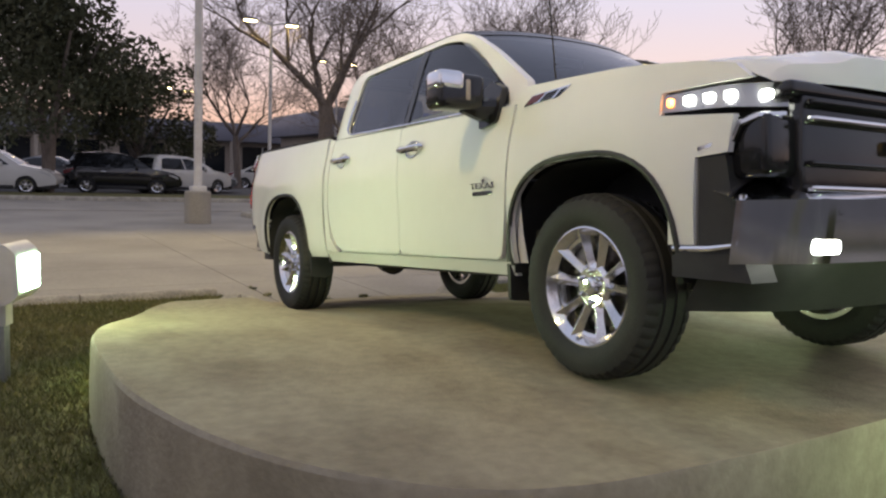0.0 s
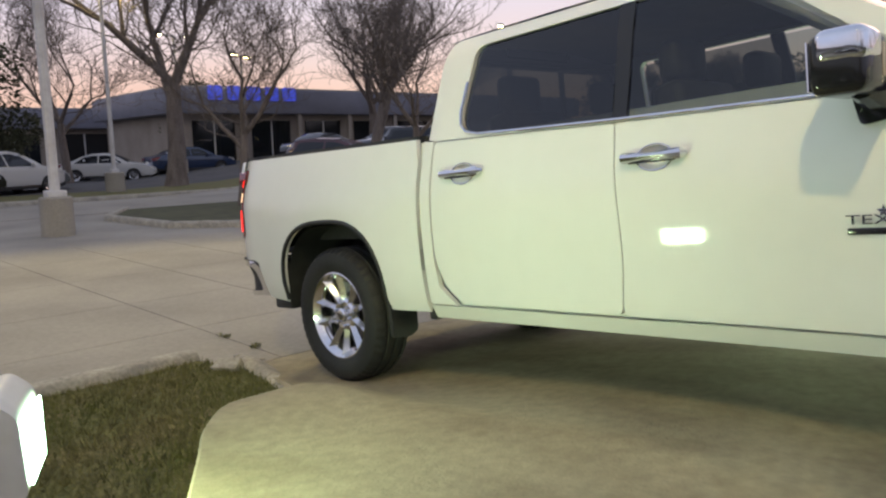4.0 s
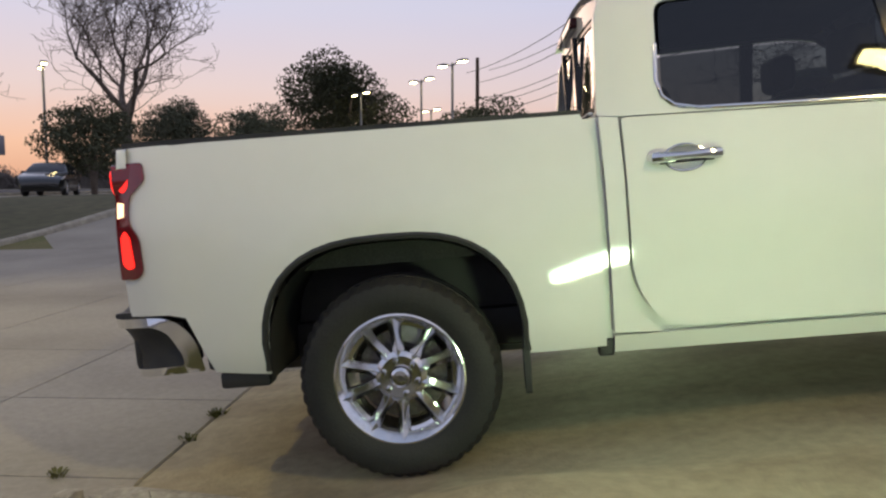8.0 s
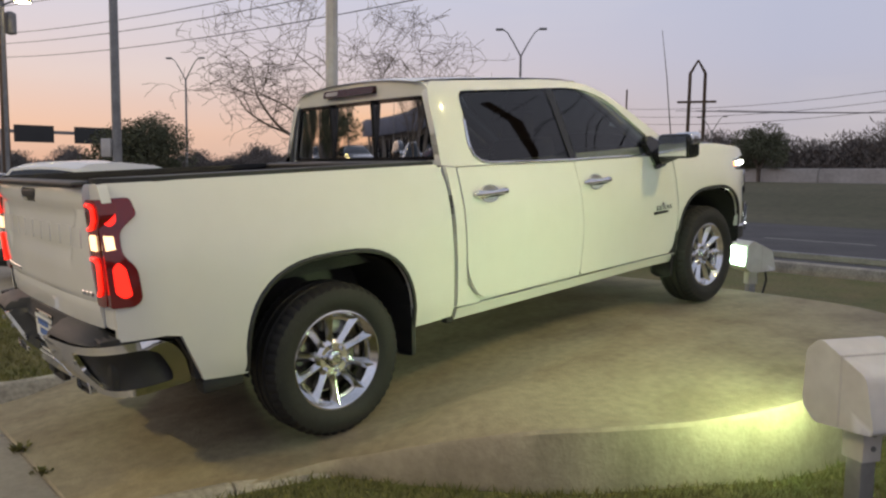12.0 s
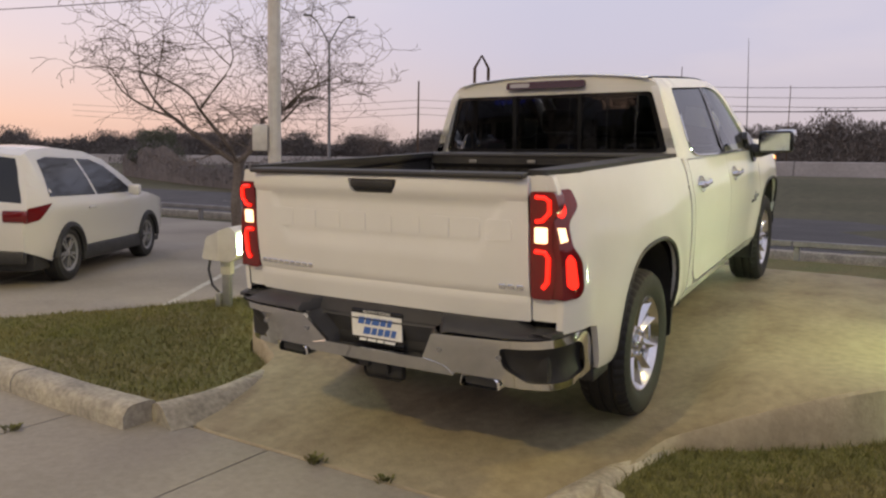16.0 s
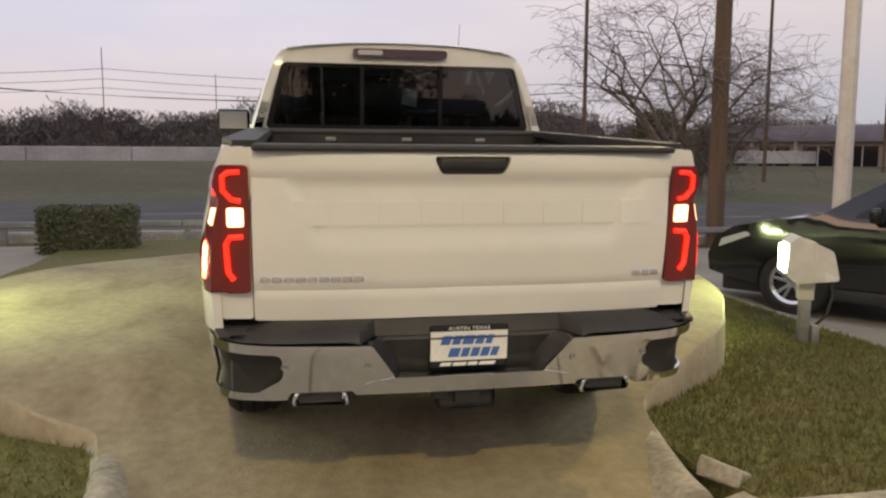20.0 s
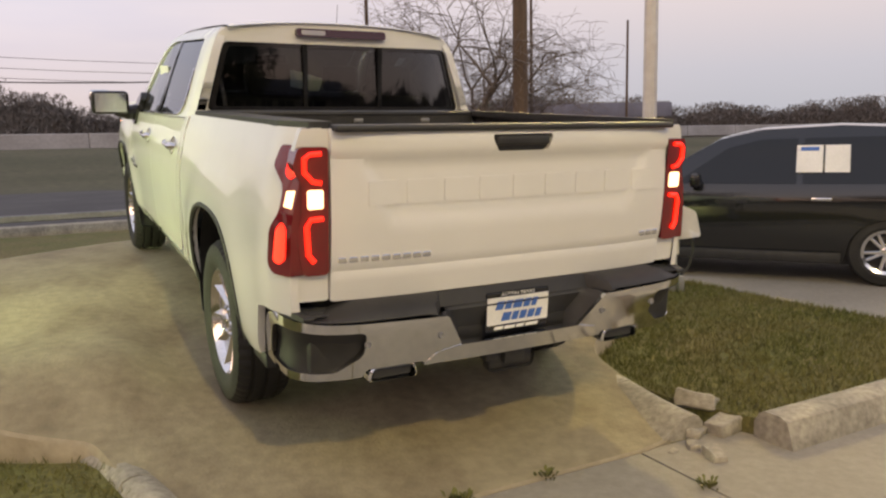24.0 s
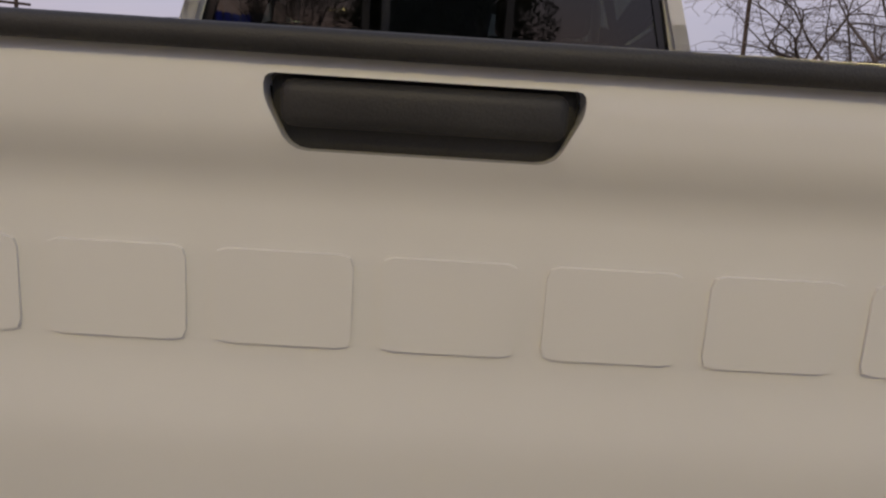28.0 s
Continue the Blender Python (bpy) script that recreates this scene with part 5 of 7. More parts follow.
for s in (1, -1):
    face = rounded([(0.293, 0.585), (0.385, 0.730), (1.12, 0.744), (1.21, 0.722), (1.275, 0.645), (1.30, 0.505), (1.0, 0.494), (0.80, 0.485), (0.705, 0.490), (0.690, 0.525), (0.455, 0.527), (0.440, 0.506), (0.35, 0.506)], [0.012, 0.012, 0.04, 0.05, 0.05, 0.012, 0.01, 0.01, 0.01, 0.015, 0.015, 0.01, 0.012], 4)
    hole = rounded([(0.712, 0.698), (1.12, 0.706), (1.185, 0.675), (1.235, 0.575), (1.235, 0.535), (0.83, 0.522), (0.712, 0.590)], [0.03, 0.03, 0.03, 0.03, 0.015, 0.03, 0.03], 4)
    part("chrome_corner", sheet(face, lambda d, z: bumper_skin(s, d, z), 0.03, [hole], back=(0, 0.02, 0)), chrome, bumper, "bright chrome bumper corner", 0.7)
    part("corner_pocket", sheet([(0.70, 0.512), (1.25, 0.520), (1.25, 0.715), (0.70, 0.708)], lambda d, z: bumper_skin(s, d, z, 0.014 + 0.02 * math.sin(math.pi * min(1, max(0, (z - 0.52) / 0.19)))), 0.05), black_plastic, bumper, "black corner step pocket", 0.8)
    part("step_top", grid([0.0, 0.2, 0.34, 0.37, 0.40, 0.43, 0.46, 0.6, 0.75, 0.85, 0.93, 1.0, 1.06, 1.12, 1.18], [(0.004, 0.734), (0.008, 0.752), (0.030, 0.774), (0.070, 0.790), (0.13, 0.796)], lambda d, p: bumper_skin(s, d, p[1] - 0.036 * ease((d - 0.80) / 0.10) * ease((p[1] - 0.745) / 0.03) + (0.010 if p[1] < 0.74 and d > 0.45 else 0.0), max(p[0], (0.104 + 0.2 * (p[1] - 0.734)) * ease((0.425 - d) / 0.05)))), black_plastic, bumper, "black plastic bumper step", 0.5)
    surround = rounded([(-1.16, 0.765), (-0.92, 0.772), (-0.80, 0.73), (-0.735, 0.60), (-0.735, 0.51), (-0.775, 0.505), (-0.78, 0.60), (-0.835, 0.715), (-0.945, 0.748), (-1.16, 0.745)], 0.015, 3)
    part("corner_surround", sheet(surround, lambda y, z: (s * (0.968 - 0.05 * max(0, (-y - 0.95) / 0.25) ** 2), y, z), 0.06, back=(-s * 0.04, 0, 0)), black_plastic, bumper)
    for k in range(5):
        part("step_rib", boxed(min(s * 0.80, s * 0.93), max(s * 0.80, s * 0.93), -1.15 + 0.03 * k, -1.138 + 0.03 * k, 0.752, 0.764, 0.004, 1), black_plastic, bumper)
    pts = rounded([(s * 0.462, 0.462), (s * 0.475, 0.520), (s * 0.668, 0.524), (s * 0.682, 0.468)], 0.02, 3)
    tip = bmesh.new()
    cx, cz = s * 0.571, 0.493
    rings = []
    for sc, y0 in ((1.0, -1.0), (1.0, -1.150), (0.90, -1.156), (0.86, -1.10)):
        rings.append([tip.verts.new((cx + (px - cx) * sc, y0, cz + (pz - cz) * sc)) for px, pz in pts])
    for a, b in zip(rings, rings[1:]):
        for k in range(len(pts)):
            tip.faces.new((a[k], b[k], b[(k + 1) % len(pts)], a[(k + 1) % len(pts)]))
    tip.faces.new(rings[-1])
    bmesh.ops.recalc_face_normals(tip, faces=tip.faces)
    tip_ob = part("exhaust_tip", tip, chrome, truck, "rectangular chrome exhaust tip")
    # plain black block fills the inside of the tip
    part("exhaust_bore", boxed(cx - 0.083, cx + 0.083, -1.140, -1.105, 0.472, 0.514, 0.008), black_plastic, tip_ob, "plain black block inside the tip")
    for x in (0.40, 0.70):
        part("parking_sensor", lathe([(0.0, 0.0), (-0.004, 0.011), (0.004, 0.015)], "y", 12), grey_steel, bumper).location = (s * x, bump(x, 0.65) - 0.002, 0.645)
part("step_pad", sheet([(-0.40, 0.737), (-0.30, 0.575), (0.30, 0.575), (0.40, 0.737)], lambda x, z: (x, bump(x, z) + 0.014 + 0.085 * ease((lin(z, [(0.585, 0.295), (0.73, 0.385)]) - abs(x)) / 0.04) * ease((0.765 - z) / 0.03), z), 0.025), black_plastic, bumper, "black plastic plate recess")
part("lower_bar", sheet(rounded([(-0.445, 0.507), (0.445, 0.507), (0.40, 0.560), (0.300, 0.583), (-0.300, 0.583), (-0.40, 0.560)], 0.008, 2), lambda x, z: (x, bump(x, z) - 0.002, z), 0.06, back=(0, 0.05, 0)), chrome, bumper, "bright chrome lower bar")
plate = part("dealer_plate", boxed(-0.155, 0.155, -1.152, -1.144, 0.595, 0.765, 0.006, 1), gloss_black, truck, "white dealer plate in a black frame")
part("plate_face", boxed(-0.152, 0.152, -1.157, -1.153, 0.625, 0.742), paper, plate, "white plate with blue bars")
lettering("plate_line", "AUSTIN TEXAS", 0.020, paper, plate, Matrix.Translation((0, -1.1525, 0.7525)) @ Matrix.Rotation(radians(90), 4, "X"), 0.0006, "small white lettering", 1.25)
# two slanted words in blue, kept as plain slanted bars
for z0, x0, widths in ((0.690, -0.115, (0.045, 0.040, 0.052, 0.040, 0.034)), (0.640, -0.085, (0.050, 0.038, 0.040, 0.040, 0.036))):
    x = x0
    for wd in widths:
        bm = sheet([(x, z0), (x + wd - 0.008, z0), (x + wd + 0.004, z0 + 0.036), (x + 0.012, z0 + 0.036)], lambda a, b: (a, -1.1585, b), 0.1, back=(0, 0.001, 0))
        part("word_bar", bm, blue_ink, plate)
        x += wd
x = -0.115
for wd in (0.05, 0.06, 0.045, 0.07):
    part("word_bar", sheet([(x, 0.602), (x + wd - 0.008, 0.602), (x + wd, 0.616), (x + 0.006, 0.616)], lambda a, b: (a, -1.1535, b), 0.1, back=(0, 0.001, 0)), paper, plate)
    x += wd
hitch = part("tow_hitch", boxed(-0.05, 0.05, -1.15, -0.9, 0.44, 0.525, 0.008), black_plastic, truck, "black tow hitch receiver")
part("hitch_plate", boxed(-0.12, 0.12, -1.12, -1.09, 0.40, 0.50, 0.03, 3), black_plastic, hitch)
part("tow_plug", boxed(-0.14, -0.075, -1.14, -1.08, 0.46, 0.51, 0.01), black_plastic, hitch)
part("chassis", boxed(-0.55, 0.55, -0.95, 4.3, 0.42, 0.60, 0.03), black_plastic, truck, "dark underbody")
for s in (1, -1):
    part("frame_rail", boxed(min(s * 0.40, s * 0.50), max(s * 0.40, s * 0.50), -0.85, 4.4, 0.38, 0.54, 0.02), black_plastic, truck)
part("bed_underside", boxed(-0.49, 0.49, -1.04, 0.80, 0.80, 0.845), black_plastic, truck)
part("floor_pan", boxed(-0.90, 0.90, 0.86, 3.2, 0.50, 0.56), black_plastic, truck)
part("engine_bay", boxed(-0.48, 0.48, 3.25, 4.55, 0.5, 1.24), black_plastic, truck)
for y0 in (RW, FW):
    part("axle", tubed([(-0.8, y0, WZ), (0.8, y0, WZ)], 0.05, 10), dark_metal, truck)
part("differential", lathe([(-0.12, 0.02), (-0.08, 0.12), (0.06, 0.14), (0.12, 0.02)], "y", 16), dark_metal, truck).location = (0, 0, WZ)

# ---- wheels ----
R = 0.413
tyre_prof = [(-0.115, 0.262), (-0.135, 0.30), (-0.140, 0.345), (-0.128, 0.385), (-0.10, R - 0.006), (-0.06, R), (0.06, R), (0.10, R - 0.006), (0.128, 0.385), (0.140, 0.345), (0.135, 0.30), (0.118, 0.268), (0.105, 0.262)]
tyre_prof = tyre_prof[:5] + [(-0.075, R), (-0.070, R - 0.010), (-0.058, R - 0.010), (-0.053, R), (-0.012, R), (-0.008, R - 0.010), (0.008, R - 0.010), (0.012, R), (0.053, R), (0.058, R - 0.010), (0.070, R - 0.010), (0.075, R)] + tyre_prof[7:]
bm = lathe(tyre_prof, "x", 144)
for v in bm.verts:
    r = math.hypot(v.co.y, v.co.z)
    k = round(math.atan2(v.co.z, v.co.y) / (2 * math.pi) * 144)
    if abs(v.co.x) > 0.072 and r > 0.38 and k % 3 == 0:
        v.co.y *= (r - 0.007) / r
        v.co.z *= (r - 0.007) / r
tyre_me = mesh_of(bm, rubber, 0.5, "tyre")
rim_prof = [(-0.11, 0.24), (-0.11, 0.262), (-0.06, 0.235), (0.06, 0.235), (0.098, 0.252), (0.108, 0.266), (0.116, 0.268), (0.118, 0.260), (0.106, 0.248), (0.08, 0.228), (-0.05, 0.21), (-0.11, 0.235)]
rim_me = mesh_of(lathe(rim_prof, "x", 72, closed=True), alu, 0.5, "rim")


def spoke_mesh():
    """A broad spoke whose two facets meet in a sharp ridge from hub to rim."""
    bm = bmesh.new()
    rows = []
    for k in range(9):
        t = k / 8
        r = 0.058 + 0.196 * t
        w = 0.034 - 0.011 * math.sin(math.pi * min(1, t * 1.1)) - 0.002 * t
        ridge = 0.070 + 0.038 * t ** 1.3
        drop = 0.020 + 0.016 * t
        rows.append([bm.verts.new(q) for q in ((ridge - drop - 0.026, -w, r), (ridge - drop, -w, r), (ridge, -0.0015, r), (ridge, 0.0015, r), (ridge - drop, w, r), (ridge - drop - 0.026, w, r), (ridge - drop - 0.035, 0, r))])
    for a, b in zip(rows, rows[1:]):
        for j in range(7):
            bm.faces.new((a[j], a[(j + 1) % 7], b[(j + 1) % 7], b[j]))
    bm.faces.new(rows[0][::-1])
    bm.faces.new(rows[-1])
    bmesh.ops.recalc_face_normals(bm, faces=bm.faces)
    return mesh_of(bm, alu, 0.2, "spoke")


spoke_me = spoke_mesh()
web_me = mesh_of(grid([-0.23 + 0.46 * k / 6 for k in range(7)], [(0.040, 0.205), (0.066, 0.212), (0.074, 0.236), (0.066, 0.250)], lambda a, p: (p[0], p[1] * math.sin(a), p[1] * math.cos(a))), alu, 0.3, "web")
lug_me = mesh_of(lathe([(0.055, 0.013), (0.088, 0.012), (0.096, 0.007), (0.096, 0.0)], "x", 8), chrome, 0.4, "lug")
cap_bm = lathe([(0.06, 0.042), (0.092, 0.040), (0.100, 0.030), (0.102, 0.0)], "x", 28)
cap_me = mesh_of(cap_bm, chrome, 0.4, "cap")
hub_me = mesh_of(lathe([(0.03, 0.11), (0.062, 0.105), (0.074, 0.085), (0.070, 0.045), (0.05, 0.04)], "x", 36), alu, 0.4, "hub")
mark_bm = boxed(0.101, 0.104, -0.026, 0.026, -0.007, 0.007)
box(mark_bm, 0.101, 0.1045, -0.011, 0.011, -0.013, 0.013)
mark_me = mesh_of(mark_bm, dark_metal, 0.4, "mark")
disc_me = mesh_of(lathe([(-0.03, 0.08), (-0.03, 0.185), (-0.005, 0.185), (-0.005, 0.08)], "x", 40), dark_metal, 0.4, "disc")
cal_me = mesh_of(boxed(-0.06, 0.03, -0.09, 0.09, 0.13, 0.21, 0.02), grey_steel, 0.4, "caliper")
for y0, x0, s, turn in ((RW, 0.868, 1, -18), (FW, 0.875, 1, 31), (RW, -0.868, -1, 5), (FW, -0.875, -1, 20)):
    wheel = part_at("wheel", rim_me, truck, pose(x0, y0, WZ, turn, 0, 0 if s > 0 else 180))
    wheel["label"] = "polished alloy wheel with slim spokes"
    tagged(part_at("tyre", tyre_me, wheel, Matrix()), "black treaded tyre")
    for k in range(5):
        part_at("spoke", spoke_me, wheel, Matrix.Rotation(2 * math.pi * k / 5 + 0.345, 4, "X"))
        part_at("spoke", spoke_me, wheel, Matrix.Rotation(2 * math.pi * k / 5 - 0.345, 4, "X"))
        part_at("spoke_web", web_me, wheel, Matrix.Rotation(2 * math.pi * k / 5, 4, "X"))
    for k in range(6):
        part_at("lug_nut", lug_me, wheel, Matrix.Rotation(2 * math.pi * (k + 0.5) / 6, 4, "X") @ Matrix.Translation((0, 0, 0.07)))
    part_at("hub", hub_me, wheel, Matrix())
    part_at("centre_cap", cap_me, wheel, Matrix())
    part_at("cap_mark", mark_me, wheel, Matrix())
    part_at("brake_disc", disc_me, wheel, Matrix())
    part_at("brake_caliper", cal_me, wheel, Matrix())
# ---- floodlights on the lawn ----
def floodlight(name, x, y, aim, label):
    z0 = gz(x, y) + 0.05
    ob = thing(name, label, "floodlight", pose(x, y, z0, 0, 0, aim), "floodlights round the pad")
    part("post", boxed(-0.04, 0.04, -0.04, 0.04, -0.1, 0.46, 0.006), grey_steel, ob)
    part("bracket", boxed(-0.05, 0.05, -0.055, 0.055, 0.36, 0.53, 0.008), white_steel, ob)
    part("junction_box", boxed(-0.075, 0.075, -0.10, -0.045, 0.02, 0.17, 0.01), grey_steel, ob)
    prof = rounded([(-0.20, 0.53), (0.10, 0.50), (0.17, 0.56), (0.16, 0.80), (0.09, 0.86), (-0.15, 0.75)], 0.03, 4)
    bm = sheet(prof, lambda u, v: (0.16, u, v), 0.08, back=(-0.32, 0, 0))
    sheet(prof, lambda u, v: (-0.16, u, v), 0.08, bm=bm)
    head = part("lamp_head", bm, white_steel, ob, "white plastic lamp head")
    part("lamp_face", boxed(-0.125, 0.125, 0.172, 0.180, 0.58, 0.78, 0.004, 1), flood_on, head, "glowing greenish lamp face")
    part("head_rib", boxed(-0.165, 0.165, -0.03, -0.02, 0.515, 0.815, 0.004, 1), white_steel, head)
    for k in (-0.03, 0.03):
        part("bracket_bolt", lathe([(-0.056, 0.012), (-0.064, 0.010), (-0.064, 0.0)], "y", 8), grey_steel, ob).location = (0, 0, 0.45 + k)
    part("conduit", tubed([(0, -0.08, 0.16), (0.0, -0.16, 0.24), (0, -0.20, 0.40), (0, -0.17, 0.56)], 0.012, 6), black_plastic, ob)
    return ob


floodlight("floodlight", FLOOD_R[0], FLOOD_R[1], 66, "white box floodlight on a short post, lit green")
floodlight("floodlight", FLOOD_L[0], FLOOD_L[1], -66, "white box floodlight on a short post, lit green")
floodlight("floodlight", FLOOD_F[0], FLOOD_F[1], 150, "white box floodlight ahead of the pad, lit green")


# ---- poles ----
def lamp_pole(x, y, h, r, label, pedestal=True, arms=((0.9, 0), (-0.9, 0)), mat=white_steel, box_at=None, turn=0, lit=True, ped=(0.30, 0.75)):
    ob = thing("lot_lamp_post", label, "lamp post", pose(x, y, gz(x, y), 0, 0, turn), "lot lamp posts")
    z1 = 0.0
    if pedestal:
        z1 = ped[1]
        part("pedestal", lathe([(-0.2, ped[0] * 1.02), (ped[1] - 0.03, ped[0]), (ped[1], ped[0] - 0.03), (ped[1], 0.02)], "z", 20), concrete, ob, "grey concrete pedestal")
        part("base_plate", boxed(-r * 1.7, r * 1.7, -r * 1.7, r * 1.7, z1 - 0.01, z1 + 0.12, 0.02), mat, ob)
    part("pole", tubed([(0, 0, z1 - 0.1), (0, 0, h)], [r, r * 0.8], 10), mat, ob)
    for ax, ay in arms:
        part("arm", tubed([(0, 0, h - 0.15), (ax * 0.5, ay * 0.5, h - 0.02), (ax, ay, h)], 0.035, 6), mat, ob)
        hd = part("lamp_head", boxed(ax - 0.28, ax + 0.28, ay - 0.16, ay + 0.16, h - 0.06, h + 0.06, 0.03), grey_steel, ob)
        if lit:
            part("lamp_face", boxed(ax - 0.24, ax + 0.24, ay - 0.12, ay + 0.12, h - 0.078, h - 0.064), yellow_on, hd, "glowing yellow lamp face")
    if box_at:
        part("switch_box", boxed(-0.34, -0.10, -0.12, 0.12, box_at, box_at + 0.42, 0.02), white_steel, ob, "pale switch box")
    return ob


lamp_pole(-1.14, -12.12, 9.5, 0.10, "tall white lamp post on a concrete pedestal")
lamp_pole(-7.3, -25.4, 7.4, 0.08, "white lamp post with lit yellow heads", ped=(0.35, 0.8))
lamp_pole(-14.0, -34.0, 7.0, 0.07, "distant lamp post with lit heads")
lamp_pole(-6.65, 4.91, 9.0, 0.11, "white square post with a switch box", True, (), box_at=1.75, ped=(0.28, 0.25), turn=40)
lamp_pole(6.5, 4.95, 7.2, 0.115, "tall white lamp post behind the dark car", True, ((-0.6, -0.3),), ped=(0.28, 0.3))
lamp_pole(-13.97, 3.81, 9.0, 0.11, "tall grey post with a switch box", False, (), mat=grey_steel, box_at=1.9, turn=40)
for x, y, h, nm in ((-33, -1.5, 6.9, "lit"), (-38.5, -3.5, 6.6, "lit"), (-27.2, 4.3, 7.6, "lit"), (-45, -8, 6.3, "lit"), (-34, -22.5, 6.6, "lit"), (-52, -4, 6.2, "lit"), (-20, -38, 6.2, "lit"), (-8, -46, 6.2, "lit"), (-2, -48, 6.0, "lit"), (3, -50, 6.0, "lit"), (-30, -26, 7.2, "lit")):
    lamp_pole(x, y, h, 0.075, "distant lot lamp post with lit yellow heads", False, mat=grey_steel, turn=35)


def utility_pole(x, y, h, r, label, arms=True, mat=wood_pole):
    ob = thing("utility_pole", label, "utility pole", pose(x, y, gz(x, y), 0, 0, 35), "utility poles")
    part("pole", tubed([(0, 0, -0.2), (0, 0, h)], [r, r * 0.75], 10), mat, ob)
    if arms:
        part("crossarm", boxed(-0.06, 0.06, -1.1, 1.1, h - 1.1, h - 0.98), mat, ob)
        for k in (-0.95, 0, 0.95):
            part("insulator", lathe([(h - 0.98, 0.03), (h - 0.90, 0.05), (h - 0.82, 0.03)], "z", 8), grey_steel, ob).location = (0, k, 0)
        for k in (-0.45, 0.45):
            part("transformer", lathe([(h - 2.6, 0.05), (h - 2.55, 0.22), (h - 1.8, 0.22), (h - 1.72, 0.10)], "z", 14), grey_steel, ob).location = (0.0, k, 0)
    return ob


utility_pole(-29.15, 4.67, 9.4, 0.16, "wooden utility pole with two transformers")
utility_pole(8.36, 11.2, 11.0, 0.19, "thick brown wooden utility pole", False)
utility_pole(14.5, 35.0, 13.0, 0.12, "thin wooden pole across the road", False)
utility_pole(-45.0, -0.5, 9.2, 0.15, "distant wooden utility pole", False)
utility_pole(30, 42, 12, 0.13, "thin wooden pole across the road", False)
utility_pole(46, 50, 11, 0.13, "thin wooden pole across the road", False)
utility_pole(33, 33, 9, 0.12, "thin wooden pole across the road", False)
utility_pole(-22, 88, 12.5, 0.06, "thin wooden pole beyond the road", False)
utility_pole(-62, 92, 13, 0.16, "thin wooden pole beyond the road", False)
utility_pole(-9, 80, 9, 0.05, "thin wooden pole beyond the road", False)


def wire(name, a, b, sag, r=0.012, n=14):
    a, b = Vector(a), Vector(b)
    pts = [a.lerp(b, k / n) - Vector((0, 0, sag * 4 * (k / n) * (1 - k / n))) for k in range(n + 1)]
    ob = part(name, tubed(pts, r, 4), cable_mat)
    return tagged(ob, "black overhead cable strung between poles", "cable", "overhead cables")


for dz, off in ((8.3, -0.9), (8.3, 0.9), (7.6, 0.0), (6.6, 0.1), (6.2, -0.1), (5.7, 0.0)):
    wire("overhead_cable", (-29.15 + off * 0.6, 4.67 + off * 0.8, dz), (8.36 + off * 0.3, 11.2 + off, dz + 0.4), 0.8, 0.012)
    wire("overhead_cable", (-29.15 + off * 0.6, 4.67 + off * 0.8, dz), (-45 + off * 0.6, -0.5 + off * 0.8, dz), 0.3, 0.018, 6)
for dz in (9.4, 10.4, 11.5):
    wire("overhead_cable", (-140, 86, dz + 1), (-62, 92, dz), 1.0, 0.035, 8)
    wire("overhead_cable", (-62, 92, dz), (-22, 88, dz), 0.8, 0.035, 8)
    wire("overhead_cable", (-22, 88, dz), (60, 84, dz + 1), 1.6, 0.035, 10)
for dz in (13.0, 13.8, 15.0):
    wire("overhead_cable", (-30, -70, dz + 6), (-26, 4.6, dz - 4), 1.2, 0.012, 10)


# double street lamps by the road and the steel H frame
def street_lamp(x, y, h, turn, label):
    ob = thing("street_lamp", label, "street lamp", pose(x, y, gz(x, y) if y < 28 else 0, 0, 0, turn), "road lamps")
    part("pole", tubed([(0, 0, -1.0), (0, 0, h - 2.2)], [0.16, 0.09], 8), grey_steel, ob)
    for s in (1, -1):
        part("arm", tubed([(0, 0, h - 2.2), (s * 0.6, 0, h - 1.1), (s * 1.1, 0, h - 0.3), (s * 1.5, 0, h)], [0.07, 0.06, 0.05, 0.05], 6), grey_steel, ob)
        hd = part("lamp_head", boxed(min(s * 1.45, s * 2.1), max(s * 1.45, s * 2.1), -0.14, 0.14, h - 0.08, h + 0.08, 0.05), grey_steel, ob)
        part("lamp_face", boxed(min(s * 1.6, s * 2.0), max(s * 1.6, s * 2.0), -0.08, 0.08, h - 0.1, h - 0.085), turn_glass, hd)
    return ob


street_lamp(-39.2, 44.6, 13.5, 40, "tall double-armed steel street lamp")
street_lamp(-72, 30, 13.0, 40, "distant double-armed steel street lamp")
street_lamp(-50, 95, 10, 10, "distant double-armed steel street lamp")
hf = thing("transmission_tower", "tall steel H-frame power line tower", "tower", pose(-61.5, 110.4, 0, 0, 0, 30))
for s in (1, -1):
    part("leg", tubed([(s * 1.25, 0, -2), (s * 1.15, 0, 18.4), (0, 0, 20.5)], [0.32, 0.26, 0.14], 8), wood_pole, hf)
part("crossarm", boxed(-3.0, 3.0, -0.15, 0.15, 13.7, 14.05), wood_pole, hf)
for k in (-3.2, 0, 3.2):
    wire("overhead_cable", (-61.5 + k * 0.87, 110.4 + k * 0.5, 12.5), (60, 160, 17), 3, 0.05, 10)
